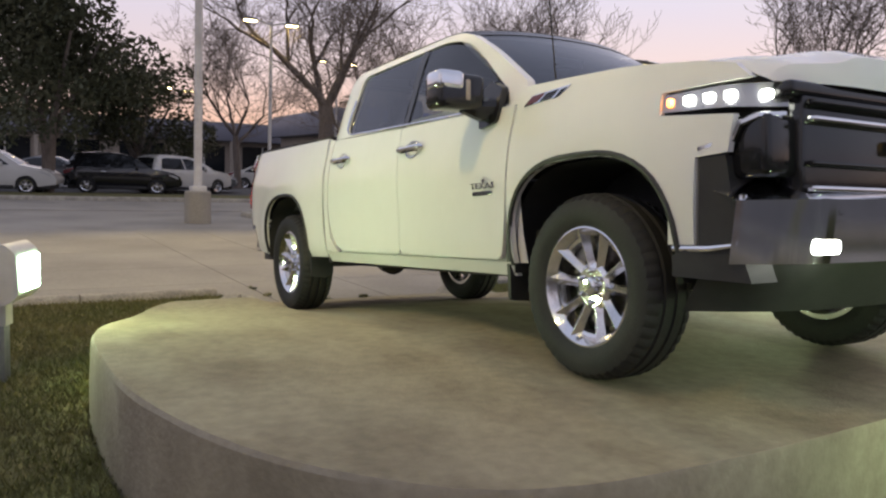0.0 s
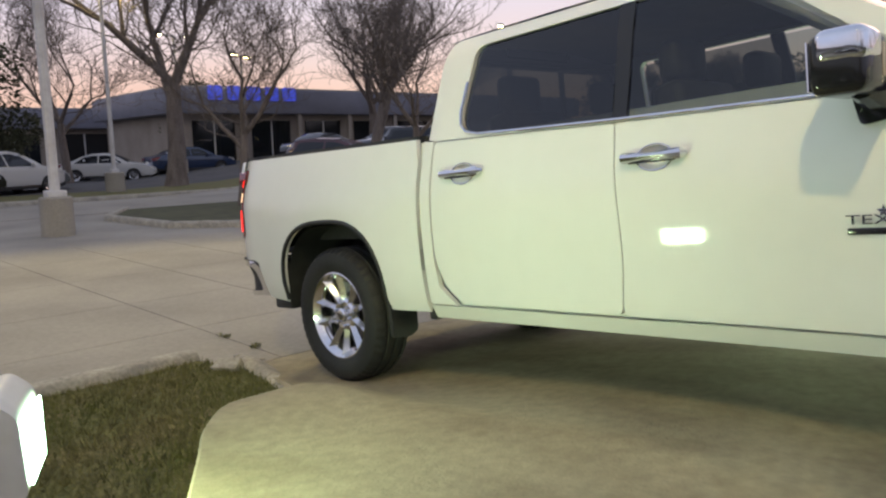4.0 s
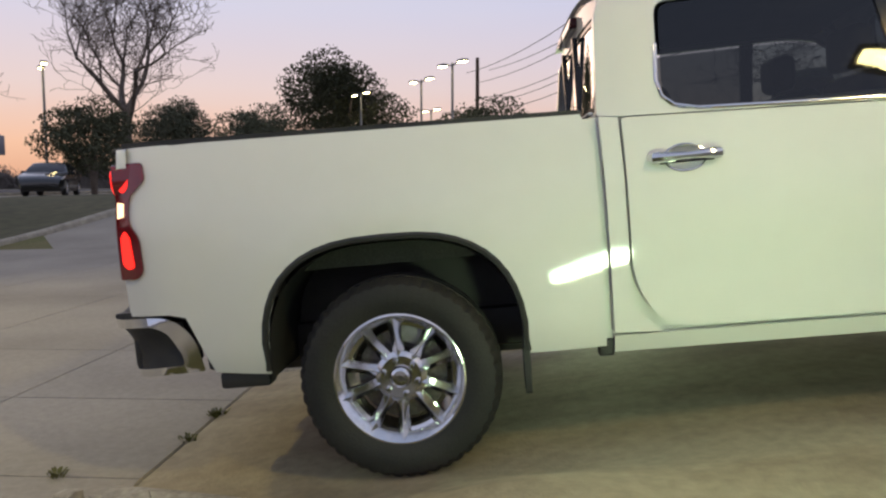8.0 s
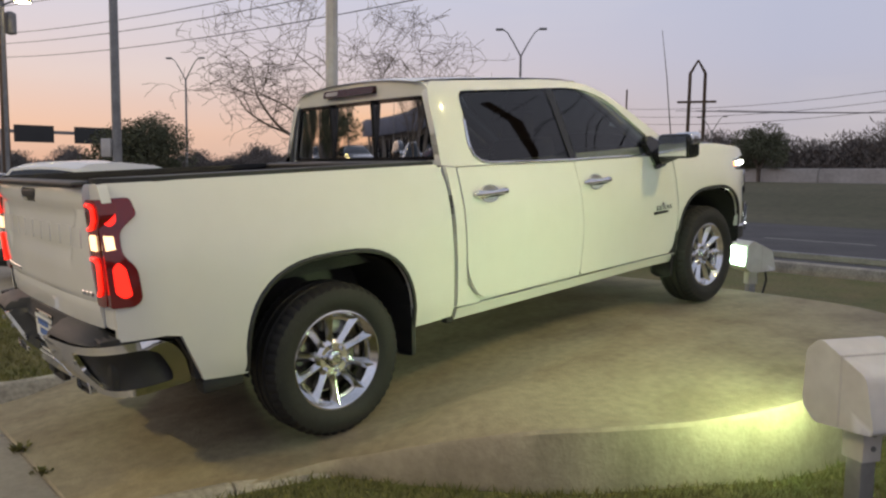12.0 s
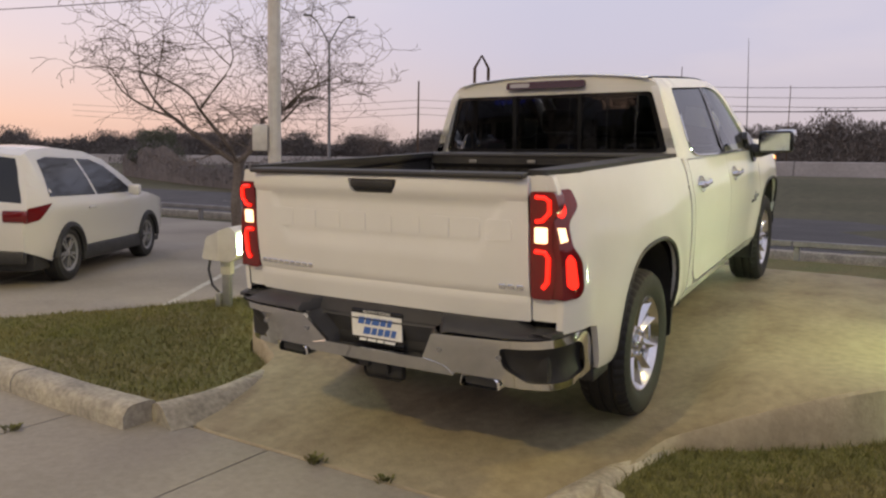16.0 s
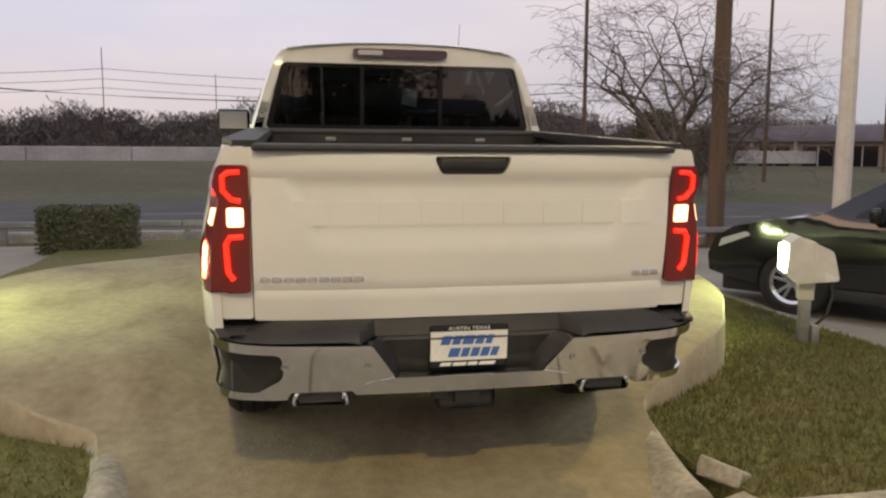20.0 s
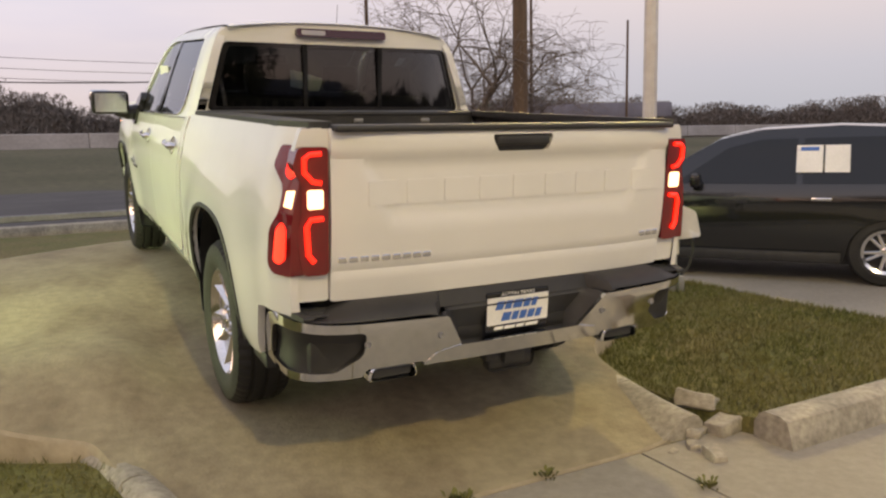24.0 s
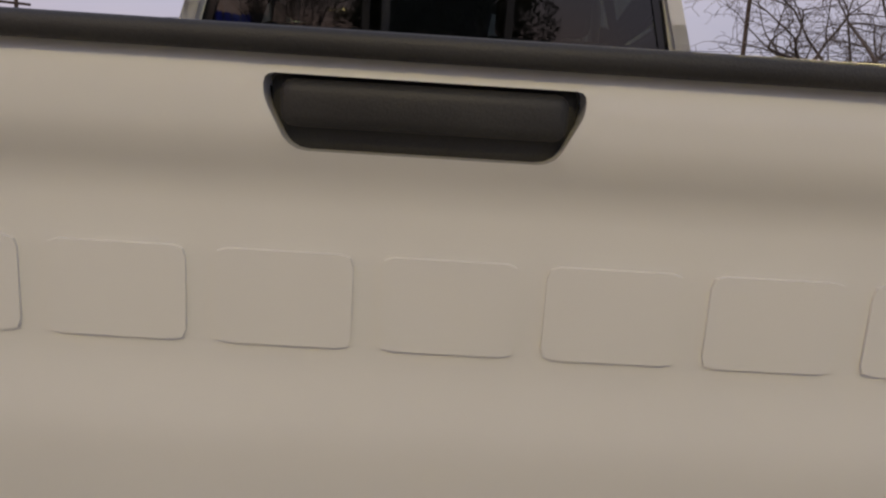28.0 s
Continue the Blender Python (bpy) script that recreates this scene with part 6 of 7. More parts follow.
# sign gantry far behind the lot, and low dark sign boards
gan = thing("sign_gantry", "distant overhead road sign gantry", "gantry", pose(-100, 26, 0, 0, 0, 80))
for x0 in (-7, 7):
    part("gantry_leg", tubed([(x0, 0, -1), (x0, 0, 6.4)], 0.2, 6), grey_steel, gan)
part("gantry_beam", boxed(-7, 7, -0.2, 0.2, 6.0, 6.4), grey_steel, gan)
for x0 in (-3.5, 3.2):
    part("sign_panel", boxed(x0 - 2.2, x0 + 2.2, -0.35, -0.25, 4.9, 7.0), dark_glass, gan, "back of a dark road sign")

# concrete barrier of the raised highway, guard rail by the road
bar = tagged(new("barrier_wall"), "long pale concrete highway barrier", "barrier", kind="structure")
for k in range(40):
    x0 = -150 + 8 * k
    part("barrier_piece", boxed(x0 + 0.02, x0 + 7.98, 62.0, 62.4, 1.2, 2.42, 0.06, 1), barrier, bar)
rail = tagged(new("guard_rail"), "low galvanised guard rail beside the road", "guard rail", kind="structure")
for k in range(14):
    x0 = -22 + 3.2 * k
    part("rail_beam", boxed(x0, x0 + 3.19, 10.86, 10.92, gz(x0, 10.9) + 0.28, gz(x0, 10.9) + 0.40, 0.015, 1), grey_steel, rail)
    part("rail_post", boxed(x0 + 0.02, x0 + 0.12, 10.93, 11.03, gz(x0, 11) - 0.1, gz(x0, 11) + 0.38), grey_steel, rail)
# ---- trees ----
def bare_tree_mesh(seed, h, spread, depth=6, r0=0.22, stems=1, droop=0.0, first=0.3, twigs_at=1, thin=0.004):
    rnd = random.Random(seed)
    trunk, twigs = bmesh.new(), ([], [])

    def twig(pts, radii, sides):
        verts, faces = twigs
        base = len(verts)
        for i, p in enumerate(pts):
            d = (pts[min(i + 1, len(pts) - 1)] - pts[max(i - 1, 0)]).normalized()
            u = d.orthogonal().normalized()
            w = d.cross(u)
            for k in range(sides):
                a = 2 * math.pi * k / sides
                verts.append(tuple(p + (u * math.cos(a) + w * math.sin(a)) * radii[i]))
        for i in range(len(pts) - 1):
            for k in range(sides):
                faces.append((base + i * sides + k, base + i * sides + (k + 1) % sides, base + (i + 1) * sides + (k + 1) % sides, base + (i + 1) * sides + k))

    def grow(p, d, length, r, level):
        n = 4
        pts, radii = [p], [r]
        for k in range(n):
            d = (d + Vector((rnd.uniform(-1, 1), rnd.uniform(-1, 1), rnd.uniform(-0.7, 0.8))) * (0.14 + 0.05 * level) + Vector((0, 0, 0.05 - droop * level * 0.06))).normalized()
            p = p + d * (length / n)
            pts.append(p)
            radii.append(max(thin, r * (1 - 0.42 * (k + 1) / n)))
        twig(pts, radii, 6 if level < 2 else 4 if level < 3 else 3)
        if level >= depth:
            return
        kids = rnd.choice((2, 3, 3)) if level < 5 else rnd.choice((2, 3)) if level < 6 else 2
        if level <= 3:
            for q in pts[1:4]:
                for _ in range(twigs_at):
                    side = Vector((rnd.uniform(-1, 1), rnd.uniform(-1, 1), rnd.uniform(-0.2, 0.6))).normalized()
                    grow(q, (d * 0.3 + side).normalized(), length * rnd.uniform(0.4, 0.65), max(0.006, r * 0.22), min(depth, level + 3))
        for k in range(kids):
            ax = Vector((rnd.uniform(-1, 1), rnd.uniform(-1, 1), rnd.uniform(-0.25, 0.55))).normalized()
            nd = (d * 0.85 + ax * (0.75 + 0.1 * level) * spread).normalized()
            start = pts[-1] if k < 2 else pts[rnd.choice((2, 3))]
            grow(start, nd, length * rnd.uniform(0.62, 0.86), max(thin, r * rnd.uniform(0.40, 0.58)), level + 1)

    for s in range(stems):
        lean = Vector((rnd.uniform(-0.25, 0.25), rnd.uniform(-0.25, 0.25), 1)).normalized() if stems > 1 else Vector((rnd.uniform(-0.06, 0.06), rnd.uniform(-0.06, 0.06), 1)).normalized()
        tp, tr = [], []
        for k in range(6):
            q = lean * (h * first * k / 5) + Vector((0.05 * math.sin(k * 1.3 + seed), 0.05 * math.cos(k + seed), 0)) * h * 0.08 - Vector((0, 0, 0.15 if k == 0 else 0))
            tp.append(q)
            tr.append(r0 * (1.35 if k == 0 else 1.0 - 0.06 * k))
        tube(trunk, tp, tr, 10)
        for k in range(4):
            a = 2 * math.pi * k / 4 + rnd.uniform(-0.4, 0.4)
            grow(tp[-1 if k < 3 else -2], Vector((math.cos(a) * spread * 0.8, math.sin(a) * spread * 0.8, 0.8)).normalized(), h * 0.24, r0 * rnd.uniform(0.40, 0.55), 1)
    me = bpy.data.meshes.new("branches")
    me.from_pydata(twigs[0], [], twigs[1])
    me.materials.append(bark)
    for f in me.polygons:
        f.use_smooth = True
    return mesh_of(trunk, bark, 0.9, "trunk"), me


def plant_tree(meshes, x, y, scale, turn, label, category="tree", group="bare trees"):
    ob = thing("tree", label, category, pose(x, y, gz(x, y) if y < 30 else gz(x, y) - 0.1, 0, 0, turn), group)
    ob.scale = (scale,) * 3
    part_at("trunk", meshes[0], ob, Matrix())
    part_at("crown", meshes[1], ob, Matrix())
    return ob


oak_a = bare_tree_mesh(3, 11, 0.75, 7, 0.33, twigs_at=2, thin=0.008)
oak_b = bare_tree_mesh(8, 10, 0.62, 6, 0.24, stems=2, twigs_at=3, thin=0.008)
oak_c = bare_tree_mesh(21, 9, 0.85, 7, 0.20, twigs_at=2, thin=0.008)
small_a = bare_tree_mesh(5, 5.4, 1.1, 7, 0.11, droop=0.35, first=0.24, twigs_at=2)
small_b = bare_tree_mesh(15, 5.8, 0.95, 6, 0.15, stems=2, droop=0.6, first=0.26)
plant_tree(oak_a, -10.0, -26.0, 1.25, 20, "large leafless oak with a thick dark trunk")
plant_tree(oak_b, -21.5, -27.5, 1.15, 70, "leafless many-stemmed tree before the showroom")
plant_tree(oak_c, -39.0, -20.5, 1.75, 120, "leafless tree with a pale forked trunk")
plant_tree(oak_c, -12.6, -14.2, 0.72, 200, "leafless slender tree on the parking island")
plant_tree(oak_c, -6.7, -14.8, 0.72, 40, "leafless slender tree on the parking island")
plant_tree(oak_c, -9.0, -36.0, 1.1, 260, "leafless tree behind the lot")
plant_tree(oak_a, -26.0, -33.0, 0.95, 150, "leafless oak near the showroom")
plant_tree(small_a, -10.8, 8.0, 1.25, 200, "low spreading leafless tree beside the white post")
plant_tree(small_b, 8.3, 13.4, 1.25, 75, "spreading leafless tree behind the brown pole")
plant_tree(small_a, 9.5, 13.2, 1.0, 190, "spreading leafless tree behind the brown pole")
plant_tree(small_b, -46, 60, 1.0, 40, "leafless tree beyond the road")


def leaf_cloud(seed, lumps, size, n):
    """Many small leaf faces gathered in lumps with gaps between them."""
    rnd = random.Random(seed)
    verts, faces = [], []
    for c, r in lumps:
        for _ in range(int(n * r * r)):
            d = Vector((rnd.gauss(0, 1), rnd.gauss(0, 1), rnd.gauss(0, 1))).normalized()
            rad = r * (0.55 + 0.5 * rnd.random() ** 0.5) * (1 + 0.35 * noise.noise(d * 2.4 + Vector(c)))
            p = Vector(c) + Vector((d.x, d.y, d.z * 0.8)) * rad
            u = Vector((rnd.gauss(0, 1), rnd.gauss(0, 1), rnd.gauss(0, 1))).normalized()
            w = u.orthogonal().normalized()
            s = size * rnd.uniform(0.6, 1.4)
            b = len(verts)
            verts += [tuple(p - u * s), tuple(p + w * s * 0.55), tuple(p + u * s), tuple(p - w * s * 0.55)]
            faces.append((b, b + 1, b + 2, b + 3))
    me = bpy.data.meshes.new("crown")
    me.from_pydata(verts, [], faces)
    me.materials.append(leaf)
    return me


def evergreen(seed, w, h, n=420, size=0.12):
    rnd = random.Random(seed)
    lumps = []
    for _ in range(26):
        a, r = rnd.uniform(0, 6.28), rnd.uniform(0.05, 0.8) ** 0.7
        z = rnd.uniform(0.28, 0.92)
        lumps.append(((math.cos(a) * r * w / 2 * (1.15 - 0.55 * z), math.sin(a) * r * w / 2 * (1.15 - 0.55 * z), z * h), rnd.uniform(0.13, 0.24) * w * 0.8))
    trunk = bmesh.new()
    for k in range(4):
        a = k * 1.6 + seed
        tube(trunk, [(0, 0, -0.2), (math.cos(a) * 0.12, math.sin(a) * 0.12, h * 0.25), (math.cos(a) * w * 0.2, math.sin(a) * w * 0.2, h * 0.7)], [0.16, 0.13, 0.04], 7)
    return mesh_of(trunk, bark, 0.9, "trunk"), leaf_cloud(seed, lumps, size, n)


ever_a = evergreen(2, 8.5, 7.4, 430, 0.095)
ever_b = evergreen(6, 6.5, 5.2, 520, 0.085)
for m, x, y, s, a, lb in ((ever_a, -49, -10, 1.25, 0, "dense dark live oak in the lot"), (ever_a, 1.0, -26.5, 1.15, 80, "dense dark live oak over parked cars"), (ever_b, -3.0, -31, 1.1, 20, "dense dark live oak over parked cars"),
                          (ever_b, -40, 0.3, 1.1, 40, "dark round live oak at the lot's edge"), (ever_b, -34, -11.5, 0.8, 90, "dark round live oak behind the bed"), (ever_a, -36, 12.6, 0.62, 130, "dark rounded bush behind the lot"),
                          (ever_b, -30, 10.0, 0.7, 10, "dark rounded bush behind the lot"), (ever_b, -33, -19.5, 0.85, 60, "dark live oak beside lamp posts"), (ever_a, -44, -20, 0.8, 200, "dark live oak at the lot's edge"),
                          (ever_b, -20, -44, 1.0, 33, "dark live oak before a low building"), (ever_b, 22, 36, 0.7, 33, "dark bush across the road"), (ever_a, 30, 58, 0.7, 133, "dark bush across the road"), (ever_b, -27, 62, 0.9, 3, "dark bush beyond the road"), (ever_b, -55, 40, 0.8, 63, "dark bush beyond the road")):
    plant_tree(m, x, y, s, a, lb, "tree", "evergreen trees")


# far woods, one uneven mass all round
def woods(name, pts, height, n, size, seed, label):
    rnd = random.Random(seed)
    verts, faces = [], []
    for _ in range(n):
        k = rnd.randrange(len(pts) - 1)
        (x0, y0, z0), (x1, y1, z1) = pts[k], pts[k + 1]
        t = rnd.random()
        x, y, z = x0 + (x1 - x0) * t, y0 + (y1 - y0) * t, z0 + (z1 - z0) * t
        top = height * (0.62 + 0.55 * noise.noise(Vector((x * 0.09, y * 0.09, seed))) + 0.25 * noise.noise(Vector((x * 0.4, y * 0.4, seed))))
        p = Vector((x + rnd.uniform(-2, 2), y + rnd.uniform(-2, 2), z + max(0.3, top) * rnd.random() ** 0.6))
        u = Vector((rnd.gauss(0, 0.9), rnd.gauss(0, 0.9), 1)).normalized()
        w = Vector((rnd.gauss(0, 1), rnd.gauss(0, 1), 0)).normalized()
        s = size * rnd.uniform(0.5, 2.0)
        b = len(verts)
        verts += [tuple(p - u * s), tuple(p + w * s * 0.2), tuple(p + u * s), tuple(p - w * s * 0.2)]
        faces.append((b, b + 1, b + 2, b + 3))
    # uneven solid mass inside the twigs
    for (x0, y0, z0), (x1, y1, z1) in zip(pts, pts[1:]):
        m = max(2, int(math.hypot(x1 - x0, y1 - y0) / 1.2))
        b = len(verts)
        for k in range(m + 1):
            x, y, z = x0 + (x1 - x0) * k / m, y0 + (y1 - y0) * k / m, z0 + (z1 - z0) * k / m
            top = height * (0.50 + 0.45 * noise.noise(Vector((x * 0.09, y * 0.09, seed))) + 0.20 * noise.noise(Vector((x * 0.4, y * 0.4, seed))) + 0.08 * rnd.random())
            verts += [(x, y, z - 1), (x, y, z + max(0.3, top))]
        faces += [(b + 2 * k, b + 2 * k + 2, b + 2 * k + 3, b + 2 * k + 1) for k in range(m)]
    me = bpy.data.meshes.new(name)
    me.from_pydata(verts, [], faces)
    me.materials.append(woods_mat)
    return tagged(new(name, me), label, "woods", kind="stuff")


woods("far_woods", [(-190, 60, 0), (-120, 92, 1), (-70, 100, 1), (-20, 98, 1), (30, 96, 1), (90, 88, 0), (150, 60, 0)], 9.0, 170000, 0.24, 3, "dark leafless woods beyond the highway")
woods("far_woods", [(-190, 60, 0), (-150, 10, 0), (-130, -40, 0), (-100, -90, 0)], 7.0, 60000, 0.24, 7, "dark woods behind the car lot")
woods("far_woods", [(150, 60, 0), (120, 0, 0), (80, -70, 0), (20, -100, 0), (-60, -110, 0), (-100, -90, 0)], 8.0, 14000, 0.5, 11, "dark woods all round")
woods("scrub", [(-60, 40, 0.2), (-34, 30, 0), (-24, 28.5, 0)], 3.0, 9000, 0.10, 5, "low dark scrub beside the road")

# clipped hedge blocks by the road
def hedge(x0, x1, y0, y1, h, label):
    rnd = random.Random(int(x0 * 10) + 77)
    z0 = gz((x0 + x1) / 2, y0)
    verts, faces = [], []
    for _ in range(int(5200 * (x1 - x0) * h)):
        f = rnd.random()
        x, y, z = rnd.uniform(x0, x1), rnd.uniform(y0, y1), rnd.uniform(0, h)
        if f < 0.4:
            y = y0 + rnd.uniform(-0.03, 0.08)
        elif f < 0.6:
            z = h + rnd.uniform(-0.08, 0.03)
        elif f < 0.8:
            x = rnd.choice((x0, x1)) + rnd.uniform(-0.05, 0.05)
        p = Vector((x, y, z0 + z))
        u = Vector((rnd.gauss(0, 1), rnd.gauss(0, 1), rnd.gauss(0, 1))).normalized()
        w = u.orthogonal().normalized()
        s = rnd.uniform(0.018, 0.04)
        b = len(verts)
        verts += [tuple(p - u * s), tuple(p + w * s * 0.6), tuple(p + u * s), tuple(p - w * s * 0.6)]
        faces.append((b, b + 1, b + 2, b + 3))
    me = bpy.data.meshes.new("foliage")
    me.from_pydata(verts, [], faces)
    me.materials.append(leaf)
    ob = thing("hedge", label, "hedge", group="clipped hedges")
    fol = part_at("foliage", me, ob, Matrix())
    fol["kind"] = "stuff"
    part("core", boxed(x0 + 0.06, x1 - 0.06, y0 + 0.06, y1 - 0.06, z0 - 0.05, z0 + h - 0.07, 0.05), leaf, ob)


hedge(-4.75, -3.35, 9.0, 9.7, 0.75, "clipped dark green box hedge by the road")
hedge(-8.9, -5.6, 7.4, 8.2, 0.75, "clipped dark hedge beside the drive")
# ---- parked vehicles ----
car_tyre = mesh_of(lathe([(-0.10, 0.21), (-0.115, 0.25), (-0.105, 0.32), (-0.07, 0.345), (0.07, 0.345), (0.105, 0.32), (0.115, 0.25), (0.10, 0.225), (0.05, 0.215)], "x", 28), rubber, 0.6, "tyre")
car_rim = lathe([(0.02, 0.20), (0.085, 0.205), (0.098, 0.226), (0.104, 0.222), (0.09, 0.19), (0.03, 0.18)], "x", 28)
for k in range(5):
    for off in (-0.05, 0.05):
        box(car_rim, 0.055, 0.088, -0.016, 0.016, 0.04, 0.2, 0.006, 1, Matrix.Rotation(2 * math.pi * k / 5 + off * 4, 4, "X"))
box(car_rim, 0.05, 0.09, -0.05, 0.05, -0.05, 0.05, 0.02, 2)
dark_rim = mesh_of(car_rim.copy(), grey_steel, 0.5, "rim")
car_rim = mesh_of(car_rim, alu, 0.5, "rim")
car_hub = mesh_of(lathe([(-0.05, 0.02), (0.02, 0.20), (0.0, 0.20)], "x", 20), black_plastic, 0.5, "hub")

SHAPES = {
    # length, half width, wheelbase start and end, belt height, roof outline from rear bumper to nose
    "suv": dict(L=4.55, W=0.92, wheels=(0.85, 3.55), belt=1.02, top=[(0.02, 0.45), (0.0, 0.72), (0.06, 0.98), (0.16, 1.25), (0.36, 1.58), (0.62, 1.66), (1.3, 1.70), (2.1, 1.67), (2.55, 1.57), (3.0, 1.30), (3.33, 1.08), (3.7, 1.03), (4.2, 0.93), (4.45, 0.78), (4.55, 0.58), (4.53, 0.40)],
                glass=[(0.42, 1.08), (0.62, 1.53), (0.9, 1.575), (2.1, 1.56), (2.45, 1.47), (2.98, 1.10)], screen=(7, 10), back=(2, 4)),
    "sedan": dict(L=4.75, W=0.90, wheels=(0.95, 3.75), belt=0.92, top=[(0.02, 0.45), (0.0, 0.70), (0.05, 0.95), (0.45, 1.02), (0.85, 1.12), (1.25, 1.32), (1.65, 1.43), (2.2, 1.46), (2.65, 1.42), (3.1, 1.22), (3.5, 0.99), (3.9, 0.93), (4.4, 0.82), (4.68, 0.66), (4.75, 0.52), (4.73, 0.35)],
                  glass=[(0.95, 1.02), (1.38, 1.30), (1.75, 1.37), (2.5, 1.37), (2.75, 1.30), (3.2, 1.0)], screen=(8, 10), back=(4, 6)),
}


def car(name, shape, mat, label, category, x, y, heading, tail=red_lens, lit=False, z=None, group="parked cars", wheel_size=1.0, clad=False):
    """A vehicle with its rear bumper at the origin, nose along +y; heading in degrees."""
    S = SHAPES[shape]
    L, W, belt, topline = S["L"], S["W"], S["belt"], S["top"]
    w0, w1 = S["wheels"]
    ob = thing(name, label, category, pose(x, y, (gz(x, y) if z is None else z), 0, 0, heading), group)

    def half(yy, zz):
        v = W - 0.05 * max(0, (0.5 - zz) / 0.25) ** 2 - 0.012 * ((zz - 0.75) / 0.3) ** 2
        if zz > belt:
            v -= 0.36 * (zz - belt) + 0.12 * (zz - belt) ** 2
        e = min(yy, L - yy)
        if e < 0.55:
            v -= 0.17 * ((0.55 - e) / 0.55) ** 2
        return v

    low = 0.24
    outline = list(topline) + [(w1 + 0.40, low + 0.06)] + [(w1 + 0.37 * math.cos(a), 0.34 + 0.37 * math.sin(a)) for a in [math.pi * k / 9 for k in range(10)]] + [(w1 - 0.40, low)] + \
        [(w0 + 0.40, low)] + [(w0 + 0.37 * math.cos(a), 0.34 + 0.37 * math.sin(a)) for a in [math.pi * k / 9 for k in range(10)]] + [(w0 - 0.40, low + 0.06)]
    bm = bmesh.new()
    for s in (1, -1):
        sheet(outline, lambda yy, zz: (s * half(yy, zz), yy, zz), 0.16, bm=bm)
    dense = resample(list(topline), 0.16)
    last = min(range(len(dense)), key=lambda k: math.dist(dense[k], topline[-1]))
    for a, b in zip(dense[:last], dense[1:last + 1]):
        n = 8
        va = [bm.verts.new((half(*a) * (-1 + 2 * k / n), a[0], a[1] + 0.03 * (1 - (-1 + 2 * k / n) ** 2))) for k in range(n + 1)]
        vb = [bm.verts.new((half(*b) * (-1 + 2 * k / n), b[0], b[1] + 0.03 * (1 - (-1 + 2 * k / n) ** 2))) for k in range(n + 1)]
        for k in range(n):
            bm.faces.new((va[k], va[k + 1], vb[k + 1], vb[k]))
    bmesh.ops.remove_doubles(bm, verts=bm.verts, dist=0.002)
    bmesh.ops.recalc_face_normals(bm, faces=bm.faces)
    part("body", bm, mat, ob, angle=0.7)
    part("underbody", boxed(-W + 0.12, W - 0.12, 0.15, L - 0.2, 0.2, 0.62, 0.03), black_plastic, ob)
    # panes
    for s in (1, -1):
        g = S["glass"]
        mid = (g[0][0] + g[-1][0]) / 2
        for lo, hi in ((g[0][0] - 0.1, mid - 0.03), (mid + 0.03, g[-1][0] + 0.1)):
            ts = sorted({lo, hi, *[p[0] for p in g if lo < p[0] < hi]})
            up = [(t, lin(t, g)) for t in ts if g[0][0] <= t <= g[-1][0]]
            base = [(max(lo, g[0][0]), belt + 0.06), (min(hi, g[-1][0]), belt + 0.06)]
            poly = [base[1]] + [(t, max(v, belt + 0.07)) for t, v in reversed(up)] + [base[0]]
            clean = [poly[0]] + [q for p, q in zip(poly, poly[1:]) if math.dist(p, q) > 0.02]
            if math.dist(clean[0], clean[-1]) < 0.02:
                clean.pop()
            part("side_window", sheet(clean, lambda yy, zz: (s * (half(yy, zz) + 0.004), yy, zz), 0.2), dark_glass, ob)
        part("mirror", boxed(min(s * (W + 0.0), s * (W + 0.18)), max(s * (W + 0.0), s * (W + 0.18)), g[-1][0] - 0.28, g[-1][0] - 0.16, belt + 0.02, belt + 0.18, 0.04), mat if mat != black_car else gloss_black, ob)
        part("door_handle", boxed(min(s * (W - 0.01), s * (W + 0.02)), max(s * (W - 0.01), s * (W + 0.02)), mid - 0.32, mid - 0.12, belt - 0.12, belt - 0.085, 0.01), chrome if mat == black_car else mat, ob)
        part("sill_trim", boxed(min(s * (W - 0.06), s * (W - 0.02)), max(s * (W - 0.06), s * (W - 0.02)), w0 + 0.42, w1 - 0.42, 0.22, 0.34, 0.015), black_plastic, ob)
        for w, nm in ((w0, "wheel"), (w1, "wheel")):
            wheel = part_at(nm, car_hub, ob, pose(s * (W - 0.13), w, 0.345 * wheel_size, 40 * w, 0, 0 if s > 0 else 180) @ Matrix.Diagonal((1, wheel_size, wheel_size, 1)))
            part_at("tyre", car_tyre, wheel, Matrix())
            part_at("rim", dark_rim if clad else car_rim, wheel, Matrix())
        if clad:
            for w in (w0, w1):
                part("arch_moulding", tubed([(s * (half(w, 0.6) - 0.005), w + 0.375 * math.cos(a), 0.34 + 0.385 * math.sin(a)) for a in [math.pi * (k / 14) for k in range(15)]], 0.045, 6), black_plastic, ob, "black plastic arch moulding")
            part("sill_cladding", boxed(min(s * (W - 0.09), s * (W + 0.004)), max(s * (W - 0.09), s * (W + 0.004)), w0 + 0.36, w1 - 0.36, 0.22, 0.42, 0.03), black_plastic, ob, "black plastic sill cladding")
        zt = topline[2][1]
        part("tail_lamp", sheet(rounded([(0.01, zt - 0.20), (0.06, zt - 0.02), (0.42, zt + 0.04), (0.20, zt - 0.16)], 0.03, 3), lambda yy, zz: (s * (half(yy, zz) + 0.006), yy, zz), 0.08, back=(-s * 0.02, 0, 0)), tail, ob, "red tail lamp")
        part("tail_lamp_back", boxed(min(s * 0.52, s * 0.80), max(s * 0.52, s * 0.80), -0.012, 0.05, zt - 0.18, zt - 0.04, 0.02), tail, ob)
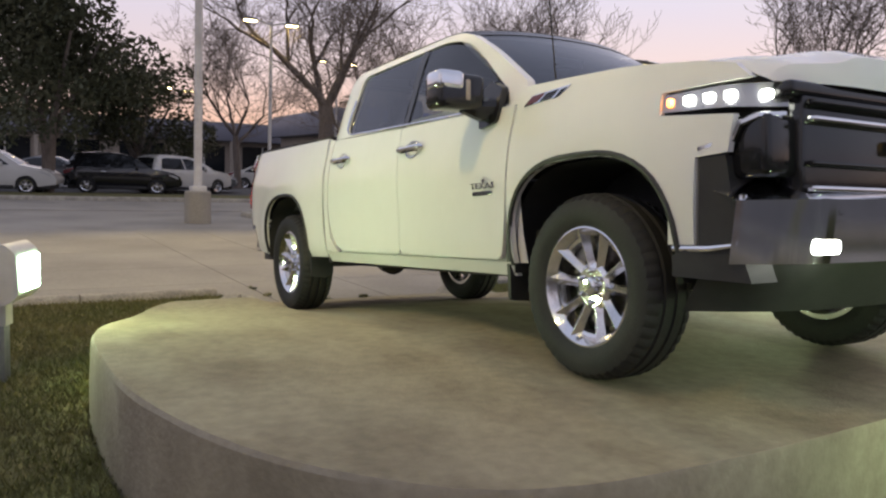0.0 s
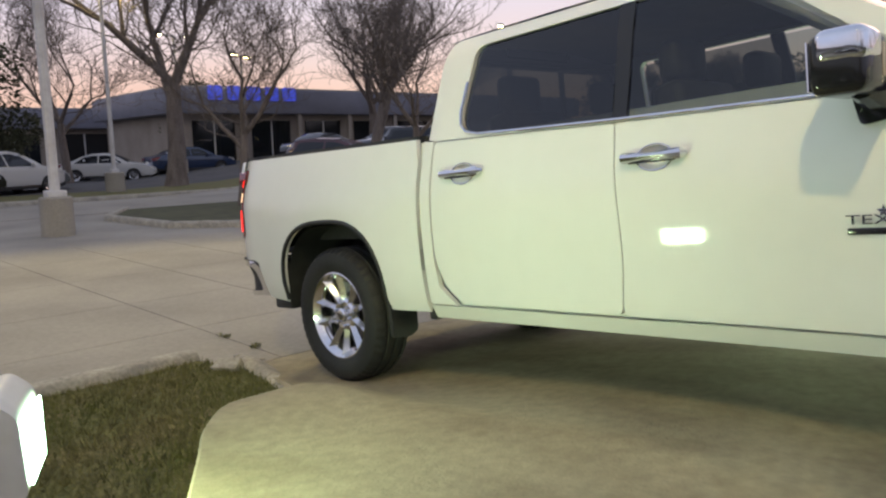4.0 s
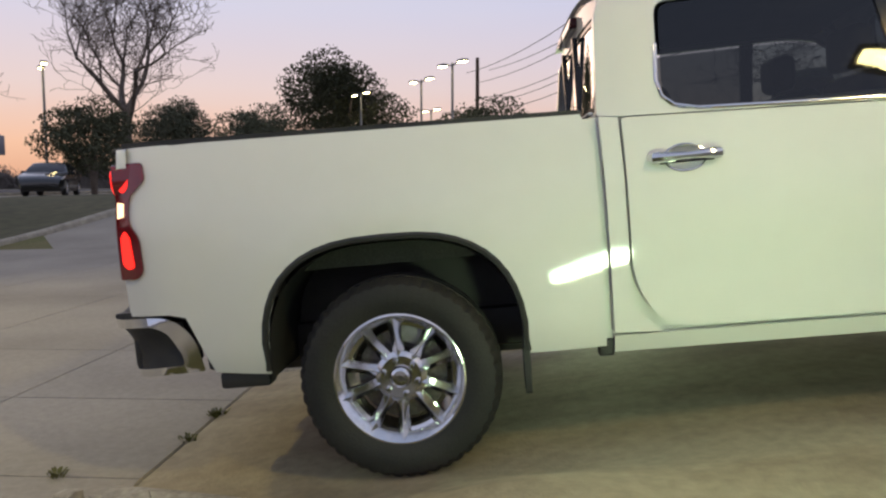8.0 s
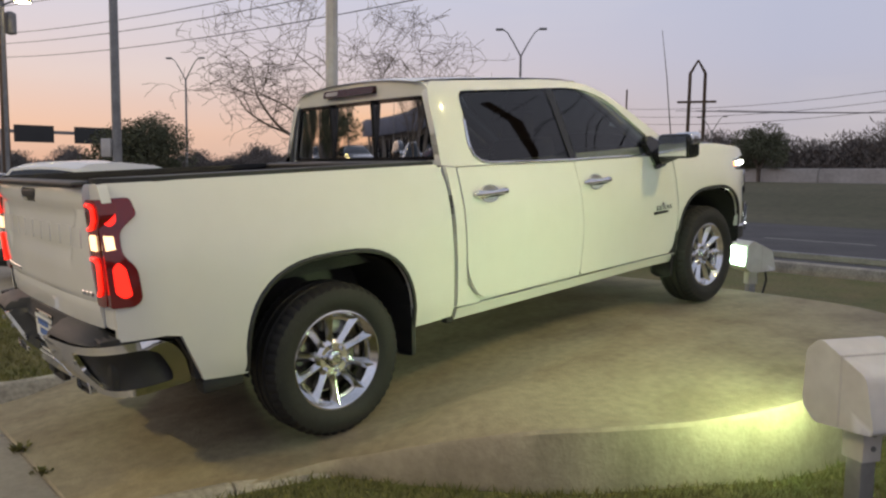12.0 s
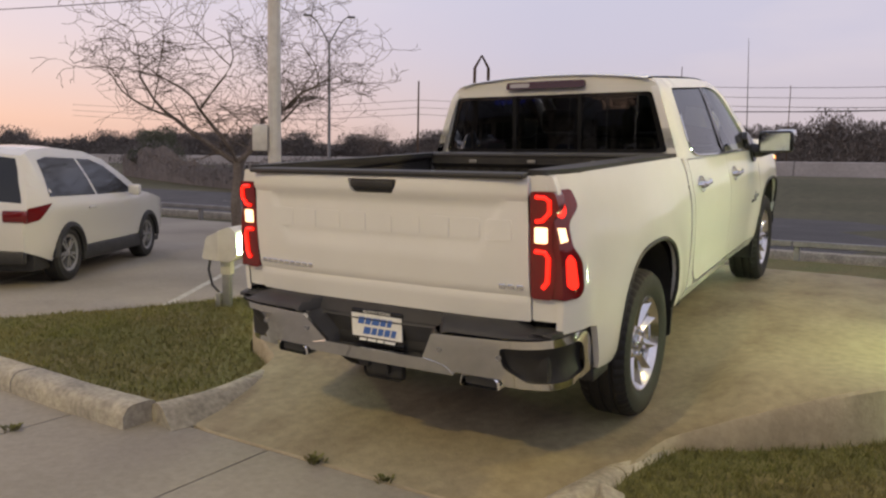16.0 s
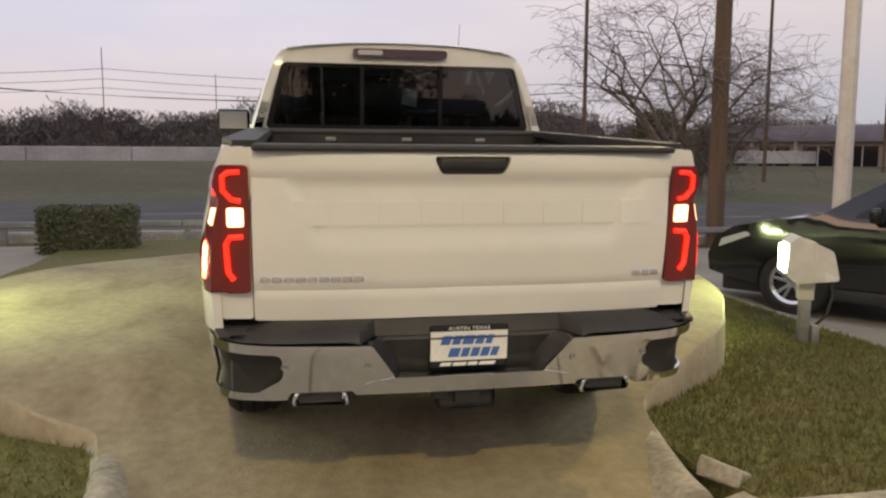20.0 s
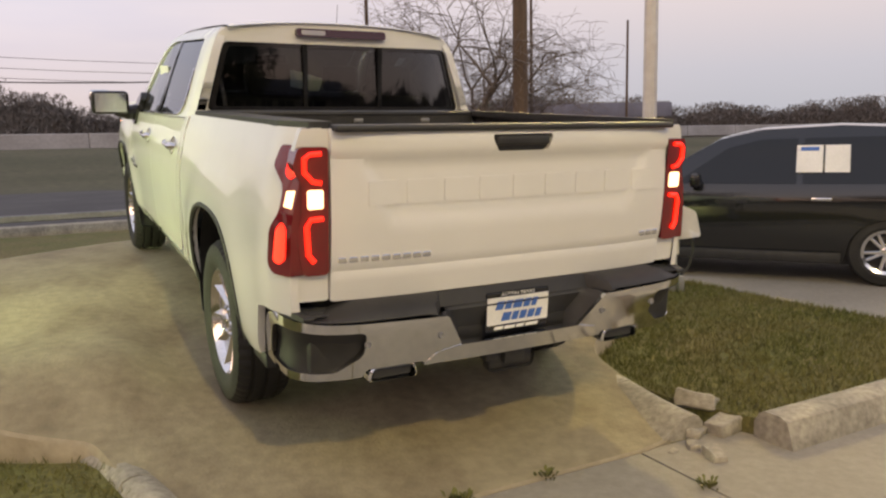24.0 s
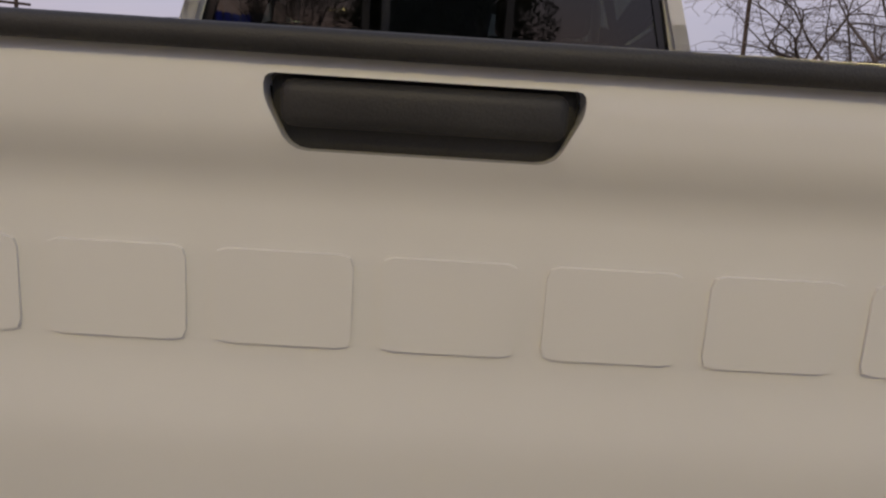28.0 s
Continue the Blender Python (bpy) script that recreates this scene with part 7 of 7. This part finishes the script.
        part("headlamp", sheet(rounded([(L - 0.55, 0.84), (L - 0.16, 0.68), (L - 0.20, 0.78), (L - 0.5, 0.88)], 0.02, 3), lambda yy, zz: (s * (half(yy, zz) + 0.006), yy, zz), 0.08, back=(-s * 0.02, 0, 0)), clear_lamp, ob, "clear headlamp")
    i, j = S["screen"]
    for (i, j), nm in ((S["screen"], "windshield"), (S["back"], "rear_window")):
        pts = topline[i:j + 1]
        def pane(u, t, pts=pts):
            k = min(int(t), len(pts) - 2)
            f = t - k
            yy, zz = pts[k][0] * (1 - f) + pts[k + 1][0] * f, pts[k][1] * (1 - f) + pts[k + 1][1] * f
            return (u * (half(yy, zz) - 0.07), yy, zz + 0.03 * (1 - u * u) + 0.008)
        part(nm, grid([-1 + k / 4 for k in range(9)], [0.12 + (len(pts) - 1.24) * k / 4 for k in range(5)], pane), dark_glass, ob)
    part("plate", boxed(-0.15, 0.15, -0.02, 0.0, 0.62, 0.74), paper, ob, "blank pale plate")
    part("bumper_trim", boxed(-W + 0.16, W - 0.16, -0.015, 0.08, 0.30, 0.46, 0.03), black_plastic, ob)
    return ob


black_car = base_mat("black_car_paint", (0.010, 0.011, 0.012), 0.12, Coat_Weight=0.8, Coat_Roughness=0.03)
white_car = base_mat("white_car_paint", (0.62, 0.61, 0.58), 0.25, Coat_Weight=0.6)
grey_car = base_mat("grey_car_paint", (0.16, 0.165, 0.17), 0.25, 0.3, Coat_Weight=0.6)
blue_car = base_mat("blue_car_paint", (0.02, 0.035, 0.08), 0.2, Coat_Weight=0.7)
red_car = base_mat("red_car_paint", (0.22, 0.012, 0.012), 0.25, Coat_Weight=0.6)
dark_red_car = base_mat("dark_red_car_paint", (0.06, 0.012, 0.016), 0.2, Coat_Weight=0.7)
clear_lamp = base_mat("car_headlamp", (0.5, 0.5, 0.5), 0.1)

near_suv = car("parked_suv", "suv", black_car, "glossy black crossover with papers in its window", "car", 7.77, 1.02, 36, wheel_size=1.06)
near_suv.scale = (1.06,) * 3
flank = lambda z: -(0.93 - 0.012 * ((z - 0.75) / 0.3) ** 2 - 0.36 * (z - 1.02) - 0.12 * (z - 1.02) ** 2)
for name, (y0, y1, z0, z1), mat, label in (("window_paper", (1.22, 1.46, 1.20, 1.49), paper, "white price sheet in the side window"), ("window_paper", (1.48, 1.74, 1.20, 1.49), paper, "white price sheet in the side window"), ("paper_header", (1.52, 1.70, 1.43, 1.47), blue_ink, "")):
    part(name, sheet([(y0, z0), (y1, z0), (y1, z1), (y0, z1)], lambda y, z: (flank(z) - (0.006 if name == "paper_header" else 0.003), y, z), 0.1, back=(0.002, 0, 0)), mat, near_suv, label)
car("parked_suv", "suv", white_car, "white crossover with dark wheels on the drive", "car", -7.23, 0.33, 33, z=gz(-8, 2), wheel_size=1.05, clad=True)
for shape, mat, x, y, hd, lb in (("suv", white_car, 5.0, -27.5, 75, "white crossover in the far row"), ("suv", black_car, 0.2, -28.8, 78, "dark crossover in the far row"), ("sedan", grey_car, -3.2, -33.0, 70, "grey sedan in the far row"),
                                 ("suv", white_car, -2.6, -28.4, 118, "white crossover parked tail-on under a lamp post"), ("sedan", white_car, -9.4, -38.2, 56, "white sedan facing the lot"), ("suv", white_car, -8.5, -43.0, 245, "white crossover in the far row"),
                                 ("sedan", blue_car, -13.2, -36.4, 87, "dark blue sedan facing the lot"), ("suv", dark_red_car, -12.5, -21.3, 28, "dark red crossover behind the parking island"), ("suv", black_car, -16.3, -20.3, 28, "black crossover behind the parking island"), ("suv", black_car, -26.0, -29.5, 285, "black crossover in the far row"),
                                 ("suv", black_car, -28.5, -25.0, 285, "black crossover in the far row"), ("sedan", black_car, -24.0, -33.5, 285, "black sedan in the far row"), ("sedan", black_car, -31.0, -20.0, 290, "black sedan in the far row"),
                                 ("sedan", grey_car, -33.5, -15.5, 290, "grey sedan in the far row"),
                                 ("sedan", white_car, -36.0, -9.0, 290, "white sedan in the far row"), ("suv", grey_car, -34.0, -4.5, 290, "grey crossover in the far row"), ("suv", white_car, -31.5, 0.0, 290, "white crossover in the far row"),
                                 ("sedan", white_car, -24.0, 2.0, 290, "white sedan in the near row"), ("sedan", grey_car, -22.0, 5.5, 290, "silver sedan in the near row"),
                                 ("sedan", grey_car, 2.5, -35.0, 75, "grey sedan in the far row"), ("suv", black_car, 6.5, -33.0, 75, "dark crossover in the far row")):
    car("parked_suv" if shape == "suv" else "parked_sedan", shape, mat, lb, "car", x, y, hd)

# ---- showroom and low building behind the lot ----
def showroom(x0, y0, x1, y1, h, depth, label, sign=False, bays=9):
    d = Vector((x1 - x0, y1 - y0, 0))
    ln = d.length
    ang = math.degrees(math.atan2(d.y, d.x))
    ob = thing("showroom" if sign else "low_building", label, "building", pose(x0, y0, LOT, 0, 0, ang))
    part("wall", boxed(0, ln, -depth, 0, 0, h - 0.9), wall_tan, ob)
    part("fascia", boxed(-0.8, ln + 0.8, -depth - 0.5, 0.9, h - 1.5, h, 0.05), fascia_mat, ob, "wide grey metal fascia")
    part("roof", boxed(-0.6, ln + 0.6, -depth - 0.3, 0.7, h, h + 0.12), grey_steel, ob)
    for k in range(bays):
        u = (k + 0.15) * ln / bays
        w = part("window", boxed(u, u + ln / bays * 0.7, 0.0, 0.06, 0.3, h - 1.9), dark_glass, ob)
        part("window_frame", boxed(u + ln / bays * 0.34, u + ln / bays * 0.36, 0.05, 0.10, 0.3, h - 1.9), white_steel, w)
        part("column", boxed(u - ln / bays * 0.12, u - ln / bays * 0.06, 0.5, 0.8, 0, h - 1.4), wall_tan, ob)
    if sign:
        for k, wd in enumerate((0.9, 0.9, 0.9, 0.9, 0.9)):
            part("sign_block", boxed(ln - 7.2 + k * 1.25, ln - 7.2 + k * 1.25 + wd, 0.9, 0.98, h - 0.7, h + 0.15, 0.1), sign_blue, ob, "glowing blue sign block")
    return ob


showroom(-52, -38, -17, -40, 5.2, 14, "low tan showroom with a grey fascia and blue sign", True)
showroom(-26, -60, 24, -66, 4.9, 10, "long low dark building behind the lot", False, 10)
showroom(58, 58, 40, 66, 5.0, 9, "low building with an orange roof across the road", False, 5)
